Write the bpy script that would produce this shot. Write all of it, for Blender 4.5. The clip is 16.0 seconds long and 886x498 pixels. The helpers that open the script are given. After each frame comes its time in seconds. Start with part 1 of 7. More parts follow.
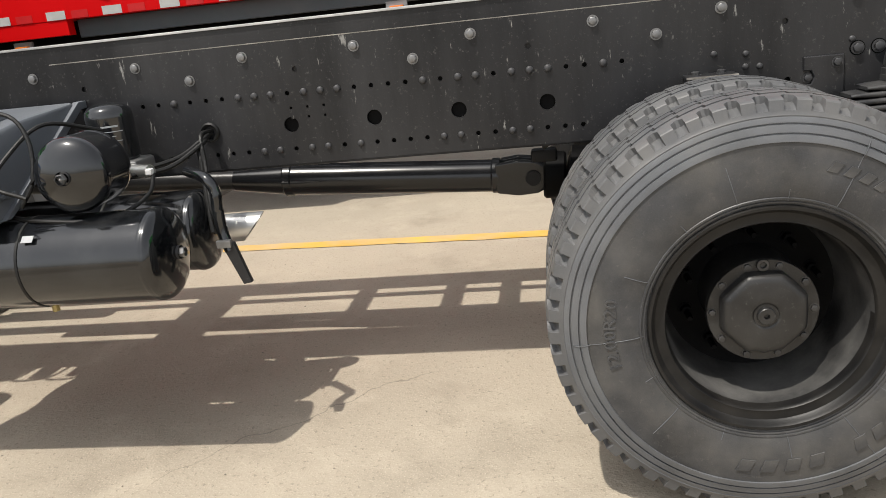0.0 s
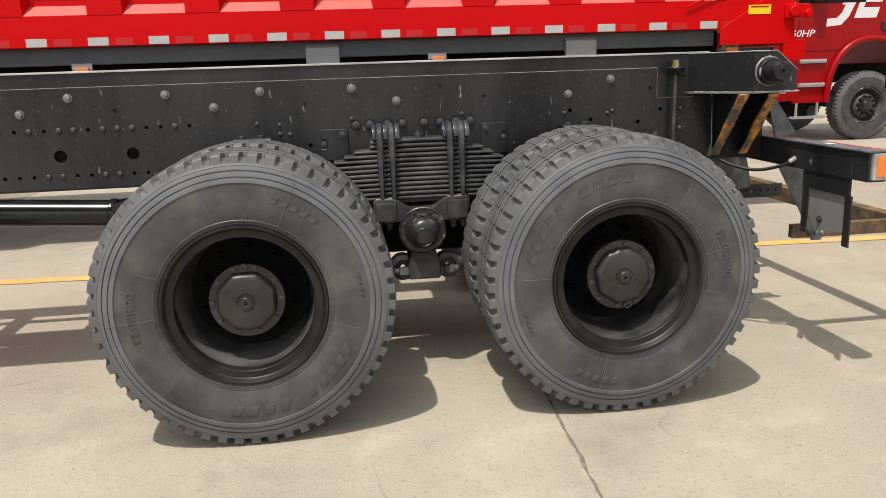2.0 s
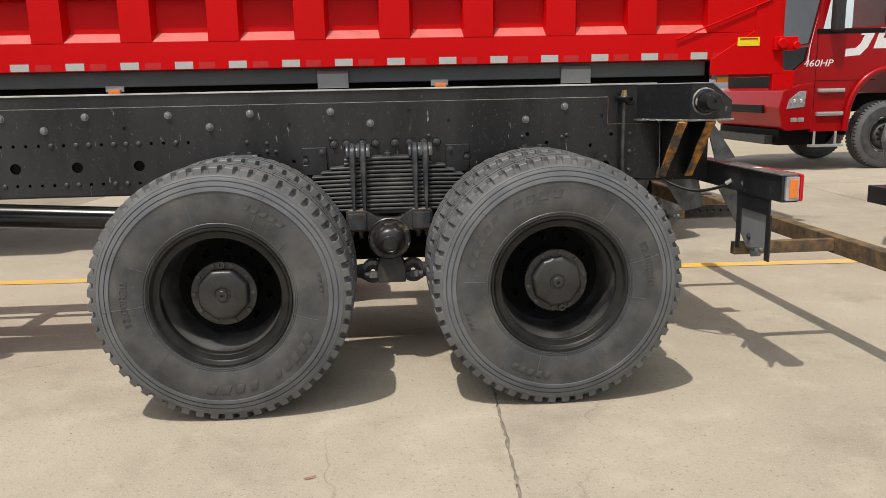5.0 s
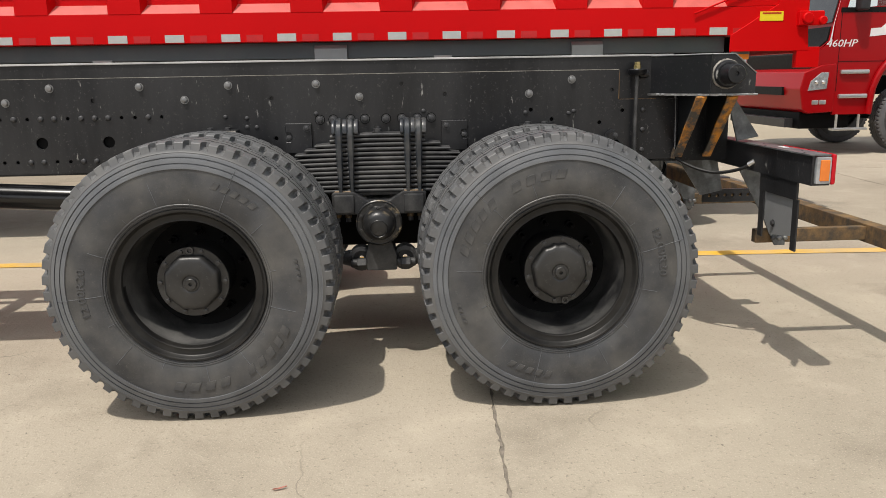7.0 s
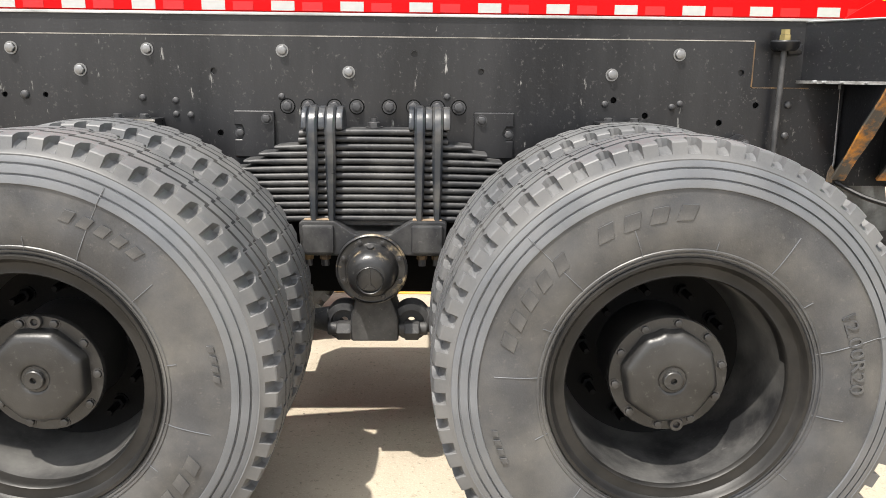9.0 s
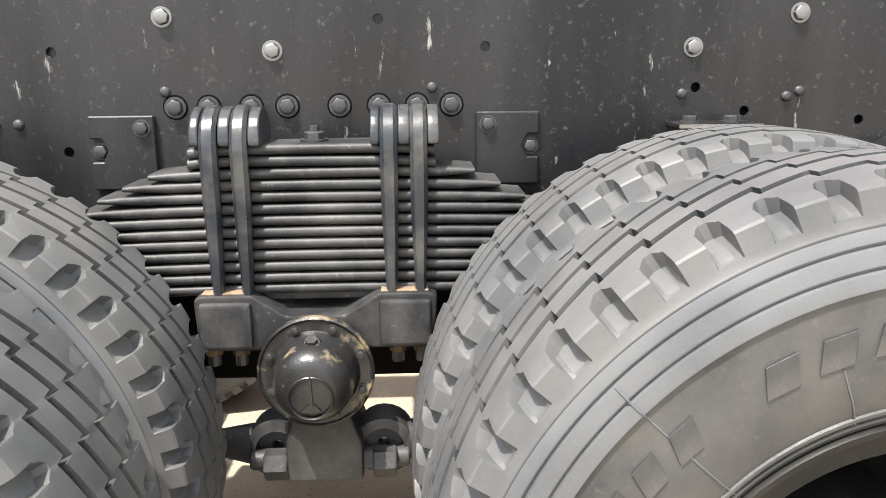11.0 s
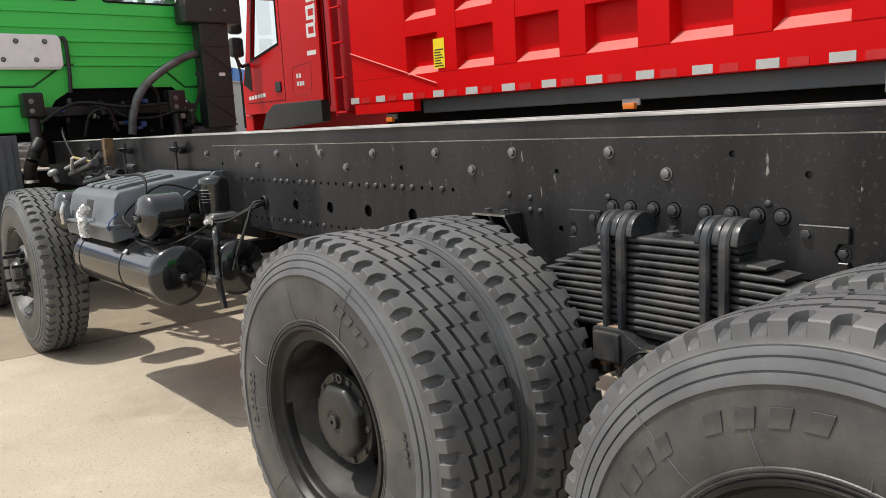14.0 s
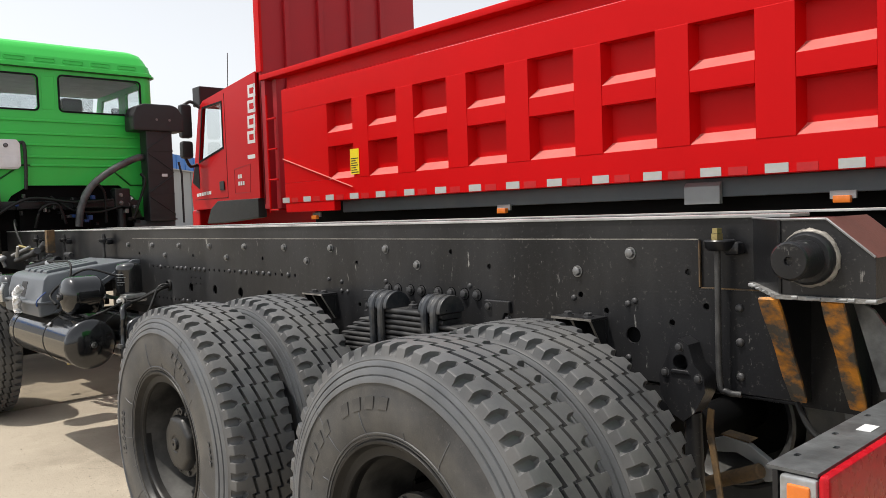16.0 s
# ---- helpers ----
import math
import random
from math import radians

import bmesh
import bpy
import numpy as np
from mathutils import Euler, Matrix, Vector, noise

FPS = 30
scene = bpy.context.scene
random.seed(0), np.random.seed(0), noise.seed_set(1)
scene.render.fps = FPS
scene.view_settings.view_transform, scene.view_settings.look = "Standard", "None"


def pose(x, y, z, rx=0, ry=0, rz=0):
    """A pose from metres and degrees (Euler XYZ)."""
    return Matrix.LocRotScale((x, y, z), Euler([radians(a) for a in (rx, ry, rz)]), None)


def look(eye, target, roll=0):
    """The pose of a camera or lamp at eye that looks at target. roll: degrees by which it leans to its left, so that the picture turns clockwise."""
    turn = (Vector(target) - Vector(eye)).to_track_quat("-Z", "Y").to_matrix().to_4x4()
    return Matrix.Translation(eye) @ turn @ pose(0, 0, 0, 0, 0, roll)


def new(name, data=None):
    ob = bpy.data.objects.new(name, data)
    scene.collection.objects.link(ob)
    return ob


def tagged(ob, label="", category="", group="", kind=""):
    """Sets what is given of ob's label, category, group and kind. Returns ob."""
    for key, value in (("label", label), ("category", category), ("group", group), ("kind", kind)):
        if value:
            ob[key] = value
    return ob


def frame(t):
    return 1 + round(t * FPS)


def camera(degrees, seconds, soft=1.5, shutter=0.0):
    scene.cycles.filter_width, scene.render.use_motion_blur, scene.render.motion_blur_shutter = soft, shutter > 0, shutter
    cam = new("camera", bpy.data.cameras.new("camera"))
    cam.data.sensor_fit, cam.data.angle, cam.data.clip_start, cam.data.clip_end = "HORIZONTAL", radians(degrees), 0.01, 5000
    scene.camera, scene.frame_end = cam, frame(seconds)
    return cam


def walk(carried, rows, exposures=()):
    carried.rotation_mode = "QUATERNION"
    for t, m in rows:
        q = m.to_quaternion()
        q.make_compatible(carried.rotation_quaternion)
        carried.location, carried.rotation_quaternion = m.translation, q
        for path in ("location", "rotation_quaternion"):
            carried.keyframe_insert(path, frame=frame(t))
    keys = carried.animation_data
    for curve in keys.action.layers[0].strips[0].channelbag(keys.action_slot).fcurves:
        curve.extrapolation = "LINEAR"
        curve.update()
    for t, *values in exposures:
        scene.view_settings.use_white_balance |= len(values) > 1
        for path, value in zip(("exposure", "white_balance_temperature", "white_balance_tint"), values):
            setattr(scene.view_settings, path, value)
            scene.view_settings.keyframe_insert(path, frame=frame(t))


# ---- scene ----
cam = camera(59.2, 16.0, soft=0.5)
PATH = [
    (0, (-0.499, -1.927, 1.353), (-0.804, -0.035, 0.781), -6.2),
    (0.5, (-0.196, -2.113, 1.354), (-0.447, -0.213, 0.781), -3.5),
    (1, (0.013, -2.364, 1.349), (-0.066, -0.424, 0.869), -2.7),
    (1.5, (0.164, -2.645, 1.361), (0.292, -0.704, 0.896), -1.0),
    (2, (0.368, -2.823, 1.358), (0.62, -0.891, 0.906), -1.9),
    (2.5, (0.535, -2.975, 1.354), (0.8, -1.046, 0.896), -1.4),
    (3, (0.558, -3.15, 1.354), (0.822, -1.216, 0.919), -2.0),
    (3.5, (0.576, -3.27, 1.353), (0.86, -1.337, 0.926), -1.5),
    (4, (0.653, -3.281, 1.367), (0.92, -1.342, 0.954), -0.9),
    (4.5, (0.698, -3.278, 1.365), (0.877, -1.327, 0.963), -0.9),
    (4.7, (0.698, -3.281, 1.368), (0.857, -1.328, 0.97), -1.1),
    (6.8, (0.803, -3.093, 1.314), (0.924, -1.133, 0.935), -1.4),
    (7, (0.811, -2.975, 1.308), (0.923, -1.025, 0.876), -1.0),
    (7.5, (0.848, -2.669, 1.269), (0.955, -0.755, 0.7), 0.3),
    (8, (0.924, -2.336, 1.243), (0.979, -0.418, 0.679), 0.2),
    (8.5, (0.907, -1.985, 1.221), (0.932, -0.054, 0.698), 1.3),
    (9, (0.878, -1.666, 1.221), (0.925, 0.285, 0.782), 0.6),
    (9.5, (0.904, -1.324, 1.206), (0.954, 0.634, 0.799), 0.6),
    (9.7, (0.908, -1.217, 1.208), (0.957, 0.742, 0.806), 1.0),
    (11.8, (0.888, -0.677, 1.188), (0.97, 1.256, 0.681), -1.9),
    (12, (0.974, -0.709, 1.178), (0.833, 1.228, 0.702), -3.6),
    (12.5, (1.237, -0.78, 1.233), (0.459, 0.98, 0.688), -4.1),
    (13, (1.467, -0.933, 1.303), (0.457, 0.715, 0.79), -6.4),
    (13.5, (1.665, -1.099, 1.394), (0.372, 0.349, 0.911), -6.1),
    (14, (1.905, -1.165, 1.411), (0.407, 0.119, 1.081), -3.1),
    (14.5, (2.124, -1.239, 1.452), (0.477, -0.111, 1.319), -3.1),
    (15, (2.393, -1.319, 1.44), (0.706, -0.248, 1.379), -3.2),
    (15.5, (2.711, -1.335, 1.435), (1.058, -0.211, 1.36), -3.3),
    (16, (3.02, -1.29, 1.429), (1.554, 0.068, 1.336), -2.0),
]
EXPOSURES = [(0, 0.50), (1.5, 0.48), (4.5, 0.26), (7, 0.29), (7.5, 0.32), (8, 0.56), (8.5, 0.86), (9, 1.38), (9.7, 1.62), (11.8, 1.74), (12.5, 1.74), (13, 1.55), (13.5, 0.98), (14, 0.46), (14.5, 0.12), (15.2, 0.10), (16, 0.40)]
walk(cam, [(t, look(eye, target, roll)) for t, eye, target, roll in PATH], EXPOSURES)

# ---- world, sun, exposure ----
SUN_WAY = Vector((-0.27, -0.36, 1.0)).normalized()      # from the ground towards the sun
world = bpy.data.worlds.new("sky")
scene.world = world
world.use_nodes = True
wn = world.node_tree.nodes
wl = world.node_tree.links
wn.clear()
sky = wn.new("ShaderNodeTexSky")
sky.sky_type = "NISHITA"
sky.sun_disc = False
sky.sun_elevation = math.asin(SUN_WAY.z)
sky.sun_rotation = math.atan2(SUN_WAY.x, SUN_WAY.y)
sky.air_density, sky.dust_density, sky.ozone_density = 1.0, 2.0, 1.0
haze = wn.new("ShaderNodeHueSaturation")
haze.inputs["Saturation"].default_value = 0.18
bg = wn.new("ShaderNodeBackground")
bg.inputs["Strength"].default_value = 0.154
wout = wn.new("ShaderNodeOutputWorld")
wl.new(sky.outputs[0], haze.inputs["Color"])
wl.new(haze.outputs[0], bg.inputs[0])
wl.new(bg.outputs[0], wout.inputs[0])

sun_data = bpy.data.lights.new("sun", "SUN")
sun_data.energy, sun_data.angle, sun_data.color = 3.15, radians(0.8), (1.0, 0.94, 0.85)
sun = new("sun", sun_data)
sun.matrix_world = look(SUN_WAY * 60, (0, 0, 0))

# ---- materials ----
def material(name, col, rough=0.5, metal=0.0, var=0.15, scale=5.0, fine=90.0, bump=0.1, coat=0.0,
             dust=None, dust_amount=0.0, dust_scale=3.0, streak=False, spec=0.5, scratches=0.0, per_piece=0.0, speck=0.0, dust_edge=(0.38, 0.72)):
    """A painted, cast or rubber surface: base colour that varies at two scales, uneven gloss, fine relief, dust in patches."""
    m = bpy.data.materials.new(name)
    m.use_nodes = True
    n, l = m.node_tree.nodes, m.node_tree.links
    b = n["Principled BSDF"]
    tc = n.new("ShaderNodeTexCoord")
    mp = n.new("ShaderNodeMapping")
    l.new(tc.outputs["Object"], mp.inputs[0])
    if streak:
        mp.inputs["Scale"].default_value = (1.0, 1.0, 0.18)
    big = n.new("ShaderNodeTexNoise")
    big.inputs["Scale"].default_value, big.inputs["Detail"].default_value = scale, 5
    small = n.new("ShaderNodeTexNoise")
    small.inputs["Scale"].default_value, small.inputs["Detail"].default_value = fine, 3
    l.new(mp.outputs[0], big.inputs["Vector"])
    l.new(tc.outputs["Object"], small.inputs["Vector"])
    mix = n.new("ShaderNodeMix")
    mix.data_type = "RGBA"
    mix.inputs["A"].default_value = (*[c * (1 - var) for c in col], 1)
    mix.inputs["B"].default_value = (*[min(1, c * (1 + var)) for c in col], 1)
    addn = n.new("ShaderNodeMath")
    addn.operation = "MULTIPLY_ADD"
    addn.inputs[1].default_value = 0.35
    l.new(small.outputs["Fac"], addn.inputs[0])
    half = n.new("ShaderNodeMath")
    half.operation = "MULTIPLY_ADD"
    half.inputs[1].default_value, half.inputs[2].default_value = 1.6, -0.47
    l.new(big.outputs["Fac"], half.inputs[0])
    l.new(half.outputs[0], addn.inputs[2])
    fac = addn.outputs[0]
    if per_piece:
        info = n.new("ShaderNodeObjectInfo")
        pp = n.new("ShaderNodeMath")
        pp.operation = "MULTIPLY_ADD"
        pp.inputs[1].default_value = per_piece
        l.new(info.outputs["Random"], pp.inputs[0])
        l.new(fac, pp.inputs[2])
        fac = pp.outputs[0]
    l.new(fac, mix.inputs["Factor"])
    colour = mix.outputs["Result"]
    rr = n.new("ShaderNodeMapRange")
    rr.inputs["To Min"].default_value, rr.inputs["To Max"].default_value = max(0.03, rough * 0.8), min(1, rough * 1.2)
    l.new(big.outputs["Fac"], rr.inputs["Value"])
    if scratches:
        sc = n.new("ShaderNodeTexNoise")
        scm = n.new("ShaderNodeMapping")
        scm.inputs["Scale"].default_value = (52.0, 52.0, 13.0)
        l.new(tc.outputs["Object"], scm.inputs[0])
        l.new(scm.outputs[0], sc.inputs["Vector"])
        sc.inputs["Scale"].default_value, sc.inputs["Detail"].default_value, sc.inputs["Roughness"].default_value = 0.62, 9, 0.62
        sr = n.new("ShaderNodeMapRange")
        sr.inputs["From Min"].default_value, sr.inputs["From Max"].default_value = 0.665, 0.72
        l.new(sc.outputs["Fac"], sr.inputs["Value"])
        sm = n.new("ShaderNodeMix")
        sm.data_type = "RGBA"
        sm.inputs["B"].default_value = (0.30, 0.295, 0.28, 1)
        sf = n.new("ShaderNodeMath")
        sf.operation = "MULTIPLY"
        sf.inputs[1].default_value = scratches
        l.new(sr.outputs[0], sf.inputs[0])
        l.new(sf.outputs[0], sm.inputs["Factor"])
        l.new(colour, sm.inputs["A"])
        colour = sm.outputs["Result"]
    if speck:
        pn = n.new("ShaderNodeTexNoise")
        pn.inputs["Scale"].default_value, pn.inputs["Detail"].default_value, pn.inputs["Roughness"].default_value = 75.0, 4, 0.7
        l.new(tc.outputs["Object"], pn.inputs["Vector"])
        pr = n.new("ShaderNodeMapRange")
        pr.inputs["From Min"].default_value, pr.inputs["From Max"].default_value = 0.60, 0.72
        pr.inputs["To Max"].default_value = speck
        l.new(pn.outputs["Fac"], pr.inputs["Value"])
        pm = n.new("ShaderNodeMix")
        pm.data_type = "RGBA"
        pm.inputs["B"].default_value = (0.13, 0.125, 0.118, 1)
        l.new(pr.outputs[0], pm.inputs["Factor"])
        l.new(colour, pm.inputs["A"])
        colour = pm.outputs["Result"]
    if dust:
        dn = n.new("ShaderNodeTexNoise")
        dn.inputs["Scale"].default_value, dn.inputs["Detail"].default_value, dn.inputs["Roughness"].default_value = dust_scale, 7, 0.62
        l.new(mp.outputs[0], dn.inputs["Vector"])
        dr = n.new("ShaderNodeMapRange")
        dr.inputs["From Min"].default_value, dr.inputs["From Max"].default_value = dust_edge
        dr.inputs["To Max"].default_value = dust_amount
        l.new(dn.outputs["Fac"], dr.inputs["Value"])
        dm = n.new("ShaderNodeMix")
        dm.data_type = "RGBA"
        dm.inputs["B"].default_value = (*dust, 1)
        l.new(dr.outputs[0], dm.inputs["Factor"])
        l.new(colour, dm.inputs["A"])
        colour = dm.outputs["Result"]
    l.new(colour, b.inputs["Base Color"])
    l.new(rr.outputs[0], b.inputs["Roughness"])
    b.inputs["Metallic"].default_value = metal
    b.inputs["Specular IOR Level"].default_value = spec
    if coat:
        b.inputs["Coat Weight"].default_value, b.inputs["Coat Roughness"].default_value = coat, 0.06
    if bump:
        bu = n.new("ShaderNodeBump")
        bu.inputs["Strength"].default_value, bu.inputs["Distance"].default_value = bump, 0.004
        l.new(small.outputs["Fac"], bu.inputs["Height"])
        l.new(bu.outputs[0], b.inputs["Normal"])
    return m


def glass(name, col=(0.8, 0.85, 0.85), rough=0.02):
    m = bpy.data.materials.new(name)
    m.use_nodes = True
    b = m.node_tree.nodes["Principled BSDF"]
    b.inputs["Base Color"].default_value = (*col, 1)
    b.inputs["Roughness"].default_value = rough
    b.inputs["Transmission Weight"].default_value = 1.0
    b.inputs["IOR"].default_value = 1.38
    b.inputs["Specular IOR Level"].default_value = 0.9
    return m


def concrete(name, col, stain):
    """Broom-finished concrete: sand grains, pale and dark blotches, hairline cracks, fine pits."""
    m = bpy.data.materials.new(name)
    m.use_nodes = True
    n, l = m.node_tree.nodes, m.node_tree.links
    b = n["Principled BSDF"]
    tc = n.new("ShaderNodeTexCoord")

    def nz(scale, detail, rough=0.55):
        t = n.new("ShaderNodeTexNoise")
        t.inputs["Scale"].default_value, t.inputs["Detail"].default_value, t.inputs["Roughness"].default_value = scale, detail, rough
        l.new(tc.outputs["Object"], t.inputs["Vector"])
        return t.outputs["Fac"]

    def rng_(src, lo, hi, a, c):
        r = n.new("ShaderNodeMapRange")
        r.inputs["From Min"].default_value, r.inputs["From Max"].default_value = lo, hi
        r.inputs["To Min"].default_value, r.inputs["To Max"].default_value = a, c
        l.new(src, r.inputs["Value"])
        return r.outputs[0]

    def mixc(a, c, fac):
        x = n.new("ShaderNodeMix")
        x.data_type = "RGBA"
        for key, v in (("A", a), ("B", c)):
            if isinstance(v, tuple):
                x.inputs[key].default_value = (*v, 1)
            else:
                l.new(v, x.inputs[key])
        l.new(fac, x.inputs["Factor"])
        return x.outputs["Result"]
    blot = nz(0.55, 6, 0.6)
    patch = nz(3.2, 6, 0.65)
    grain = nz(150, 2)
    grit = nz(55, 3, 0.7)
    colour = mixc(col, stain, rng_(blot, 0.40, 0.68, 0.0, 0.75))
    colour = mixc(colour, tuple(min(1, 1.16 * c) for c in col), rng_(patch, 0.52, 0.70, 0.0, 0.55))
    colour = mixc(colour, tuple(0.55 * c for c in stain), rng_(grit, 0.58, 0.70, 0.0, 0.6))
    colour = mixc(colour, tuple(0.30 * c for c in stain), rng_(nz(17, 5, 0.75), 0.69, 0.73, 0.0, 0.7))
    colour = mixc(colour, tuple(0.72 * c for c in stain), rng_(nz(1.1, 8, 0.7), 0.56, 0.70, 0.0, 0.45))
    colour = mixc(colour, tuple(min(1, 1.35 * c) for c in col), rng_(grain, 0.56, 0.70, 0.0, 0.5))
    # hairline cracks
    vor = n.new("ShaderNodeTexVoronoi")
    vor.feature = "DISTANCE_TO_EDGE"
    vor.inputs["Scale"].default_value = 0.33
    warp = n.new("ShaderNodeVectorMath")
    warp.operation = "MULTIPLY_ADD"
    wn_ = n.new("ShaderNodeTexNoise")
    wn_.inputs["Scale"].default_value, wn_.inputs["Detail"].default_value = 2.2, 6
    l.new(tc.outputs["Object"], wn_.inputs["Vector"])
    l.new(wn_.outputs["Color"], warp.inputs[0])
    warp.inputs[1].default_value = (0.5, 0.5, 0.5)
    l.new(tc.outputs["Object"], warp.inputs[2])
    l.new(warp.outputs[0], vor.inputs["Vector"])
    line = rng_(vor.outputs["Distance"], 0.0, 0.0022, 1.0, 0.0)
    some = n.new("ShaderNodeMath")
    some.operation = "MULTIPLY"
    l.new(line, some.inputs[0])
    l.new(rng_(blot, 0.50, 0.62, 0.0, 0.55), some.inputs[1])
    colour = mixc(colour, tuple(0.35 * c for c in stain), some.outputs[0])
    info = n.new("ShaderNodeObjectInfo")
    tone = rng_(info.outputs["Random"], 0, 1, 0.94, 1.05)
    hs = n.new("ShaderNodeHueSaturation")
    l.new(tone, hs.inputs["Value"])
    l.new(colour, hs.inputs["Color"])
    l.new(hs.outputs[0], b.inputs["Base Color"])
    b.inputs["Roughness"].default_value = 0.88
    b.inputs["Specular IOR Level"].default_value = 0.25
    bu = n.new("ShaderNodeBump")
    bu.inputs["Strength"].default_value, bu.inputs["Distance"].default_value = 0.55, 0.006
    l.new(grit, bu.inputs["Height"])
    b2 = n.new("ShaderNodeBump")
    b2.inputs["Strength"].default_value, b2.inputs["Distance"].default_value = 0.4, 0.003
    l.new(grain, b2.inputs["Height"])
    l.new(bu.outputs[0], b2.inputs["Normal"])
    l.new(b2.outputs[0], b.inputs["Normal"])
    return m


DUST = (0.32, 0.29, 0.24)
M_CONCRETE = concrete("concrete", (0.372, 0.325, 0.257), (0.278, 0.240, 0.188))
M_CONCRETE_DUSTY = concrete("dusty_concrete", (0.262, 0.222, 0.165), (0.192, 0.160, 0.116))
M_SOIL = material("joint_filler", (0.185, 0.160, 0.130), 0.95, 0, 0.45, 30, 200, 0.8)
M_GROUND = material("far_concrete", (0.32, 0.268, 0.19), 0.9, 0, 0.15, 0.25, 60, 0.2)
M_YELLOW_LINE = material("yellow_line_paint", (0.62, 0.36, 0.03), 0.75, 0, 0.2, 3, 120, 0.3, dust=(0.42, 0.36, 0.28), dust_amount=0.7, dust_scale=2.2)
M_FRAME = material("black_frame_paint", (0.0088, 0.0090, 0.0104), 0.31, 0, 0.50, 3.5, 140, 0.10, dust=(0.066, 0.066, 0.068), dust_amount=0.5, dust_scale=2.3, streak=True, scratches=1.0, spec=0.30, speck=0.45)
# Black flange coloured pale: grazing sun glare painted in, along with dust and wear.
M_FLANGE = material("dusty_glare_flange", (0.48, 0.48, 0.475), 0.36, 0, 0.35, 2.0, 60, 0.1, dust=(0.02, 0.02, 0.02), dust_amount=0.6, dust_scale=5)
# Frame black with the shade of rail insides, dishes and underbodies painted in.
M_FRAME_SHADED = material("black_paint_with_shade", (0.0026, 0.0026, 0.0029), 0.6, 0, 0.3, 5, 120, 0.15, spec=0.10)
M_EDGE = material("bare_plate_edge", (0.30, 0.28, 0.25), 0.5, 0.3, 0.4, 20, 160, 0.2, dust=(0.05, 0.045, 0.04), dust_amount=0.8, dust_scale=16)
M_RUBBER = material("tyre_rubber", (0.041, 0.0425, 0.046), 0.42, 0, 0.60, 6, 260, 0.12, dust=(0.140, 0.132, 0.118), dust_amount=0.6, dust_scale=4.5, spec=0.45, speck=0.35, dust_edge=(0.42, 0.74))
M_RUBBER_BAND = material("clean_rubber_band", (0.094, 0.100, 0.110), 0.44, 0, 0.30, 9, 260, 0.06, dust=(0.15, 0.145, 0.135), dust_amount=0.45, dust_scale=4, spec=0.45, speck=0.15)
M_RIM = material("dark_rim_paint", (0.012, 0.0122, 0.013), 0.50, 0, 0.25, 8, 120, 0.1, dust=(0.20, 0.195, 0.185), dust_amount=0.5, dust_scale=5, speck=0.25)
M_HUB = material("dusty_hub_casting", (0.011, 0.011, 0.0113), 0.40, 0, 0.3, 9, 180, 0.12, dust=(0.05, 0.048, 0.045), dust_amount=0.5, dust_scale=5, speck=0.3)
M_HUB_BOLT = material("scuffed_hub_bolt", (0.030, 0.030, 0.031), 0.36, 0.3, 0.3, 30, 200, 0.1, dust=(0.11, 0.105, 0.10), dust_amount=0.5, dust_scale=40)
M_HUB_MUD = material("muddy_hub_casting", (0.017, 0.017, 0.0175), 0.32, 0, 0.3, 9, 180, 0.15, dust=(0.30, 0.235, 0.145), dust_amount=0.75, dust_scale=11, dust_edge=(0.56, 0.64), speck=0.5)
M_SPRING = material("leaf_spring_paint", (0.0150, 0.0156, 0.0176), 0.50, 0, 0.35, 10, 150, 0.12, dust=(0.135, 0.132, 0.126), dust_amount=0.5, dust_scale=9, speck=0.5, spec=0.4)
M_UBOLT = material("blue_grey_bolt_paint", (0.020, 0.023, 0.028), 0.30, 0, 0.35, 12, 150, 0.08, dust=(0.15, 0.14, 0.125), dust_amount=0.5, dust_scale=14, dust_edge=(0.46, 0.74), speck=0.3)
M_DIRT = material("caught_dirt", (0.22, 0.16, 0.105), 0.95, 0, 0.45, 40, 160, 0.6)
M_BOLT = material("zinc_bolt", (0.21, 0.21, 0.21), 0.40, 0.7, 0.2, 30, 200, 0.1)
M_NUT = material("black_wheel_nut", (0.012, 0.012, 0.013), 0.5, 0.0, 0.3, 30, 200, 0.1, spec=0.25)
M_SHAFT = material("black_shaft_paint", (0.008, 0.0085, 0.010), 0.2, 0, 0.2, 8, 120, 0.03, spec=0.5)
M_BOLT_DARK = material("dark_bolt", (0.05, 0.05, 0.052), 0.45, 0.3, 0.3, 30, 200, 0.1)
M_BRASS = material("yellow_zinc_nut", (0.36, 0.29, 0.13), 0.4, 0.8, 0.2, 30, 200, 0.1)
M_RUST = material("rusty_steel", (0.15, 0.092, 0.04), 0.85, 0.1, 0.5, 9, 90, 0.5, dust=(0.04, 0.035, 0.03), dust_amount=0.85, dust_scale=15, dust_edge=(0.40, 0.62))
M_PRIMER = material("orange_rust_primer", (0.58, 0.23, 0.022), 0.6, 0.1, 0.5, 14, 90, 0.4, dust=(0.075, 0.068, 0.058), dust_amount=1.0, dust_scale=11, dust_edge=(0.40, 0.55))
M_RED = material("red_truck_paint", (0.54, 0.0015, 0.003), 0.45, 0, 0.06, 1.5, 60, 0.02, spec=0.12)
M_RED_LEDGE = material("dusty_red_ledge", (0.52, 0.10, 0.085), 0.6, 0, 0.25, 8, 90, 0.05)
M_FLAKE = material("pinkish_paint_flake", (0.50, 0.20, 0.15), 0.6, 0, 0.3, 40, 160, 0.1)
M_RED_IN = material("red_inner_paint", (0.36, 0.006, 0.014), 0.55, 0, 0.15, 1.2, 60, 0.04)
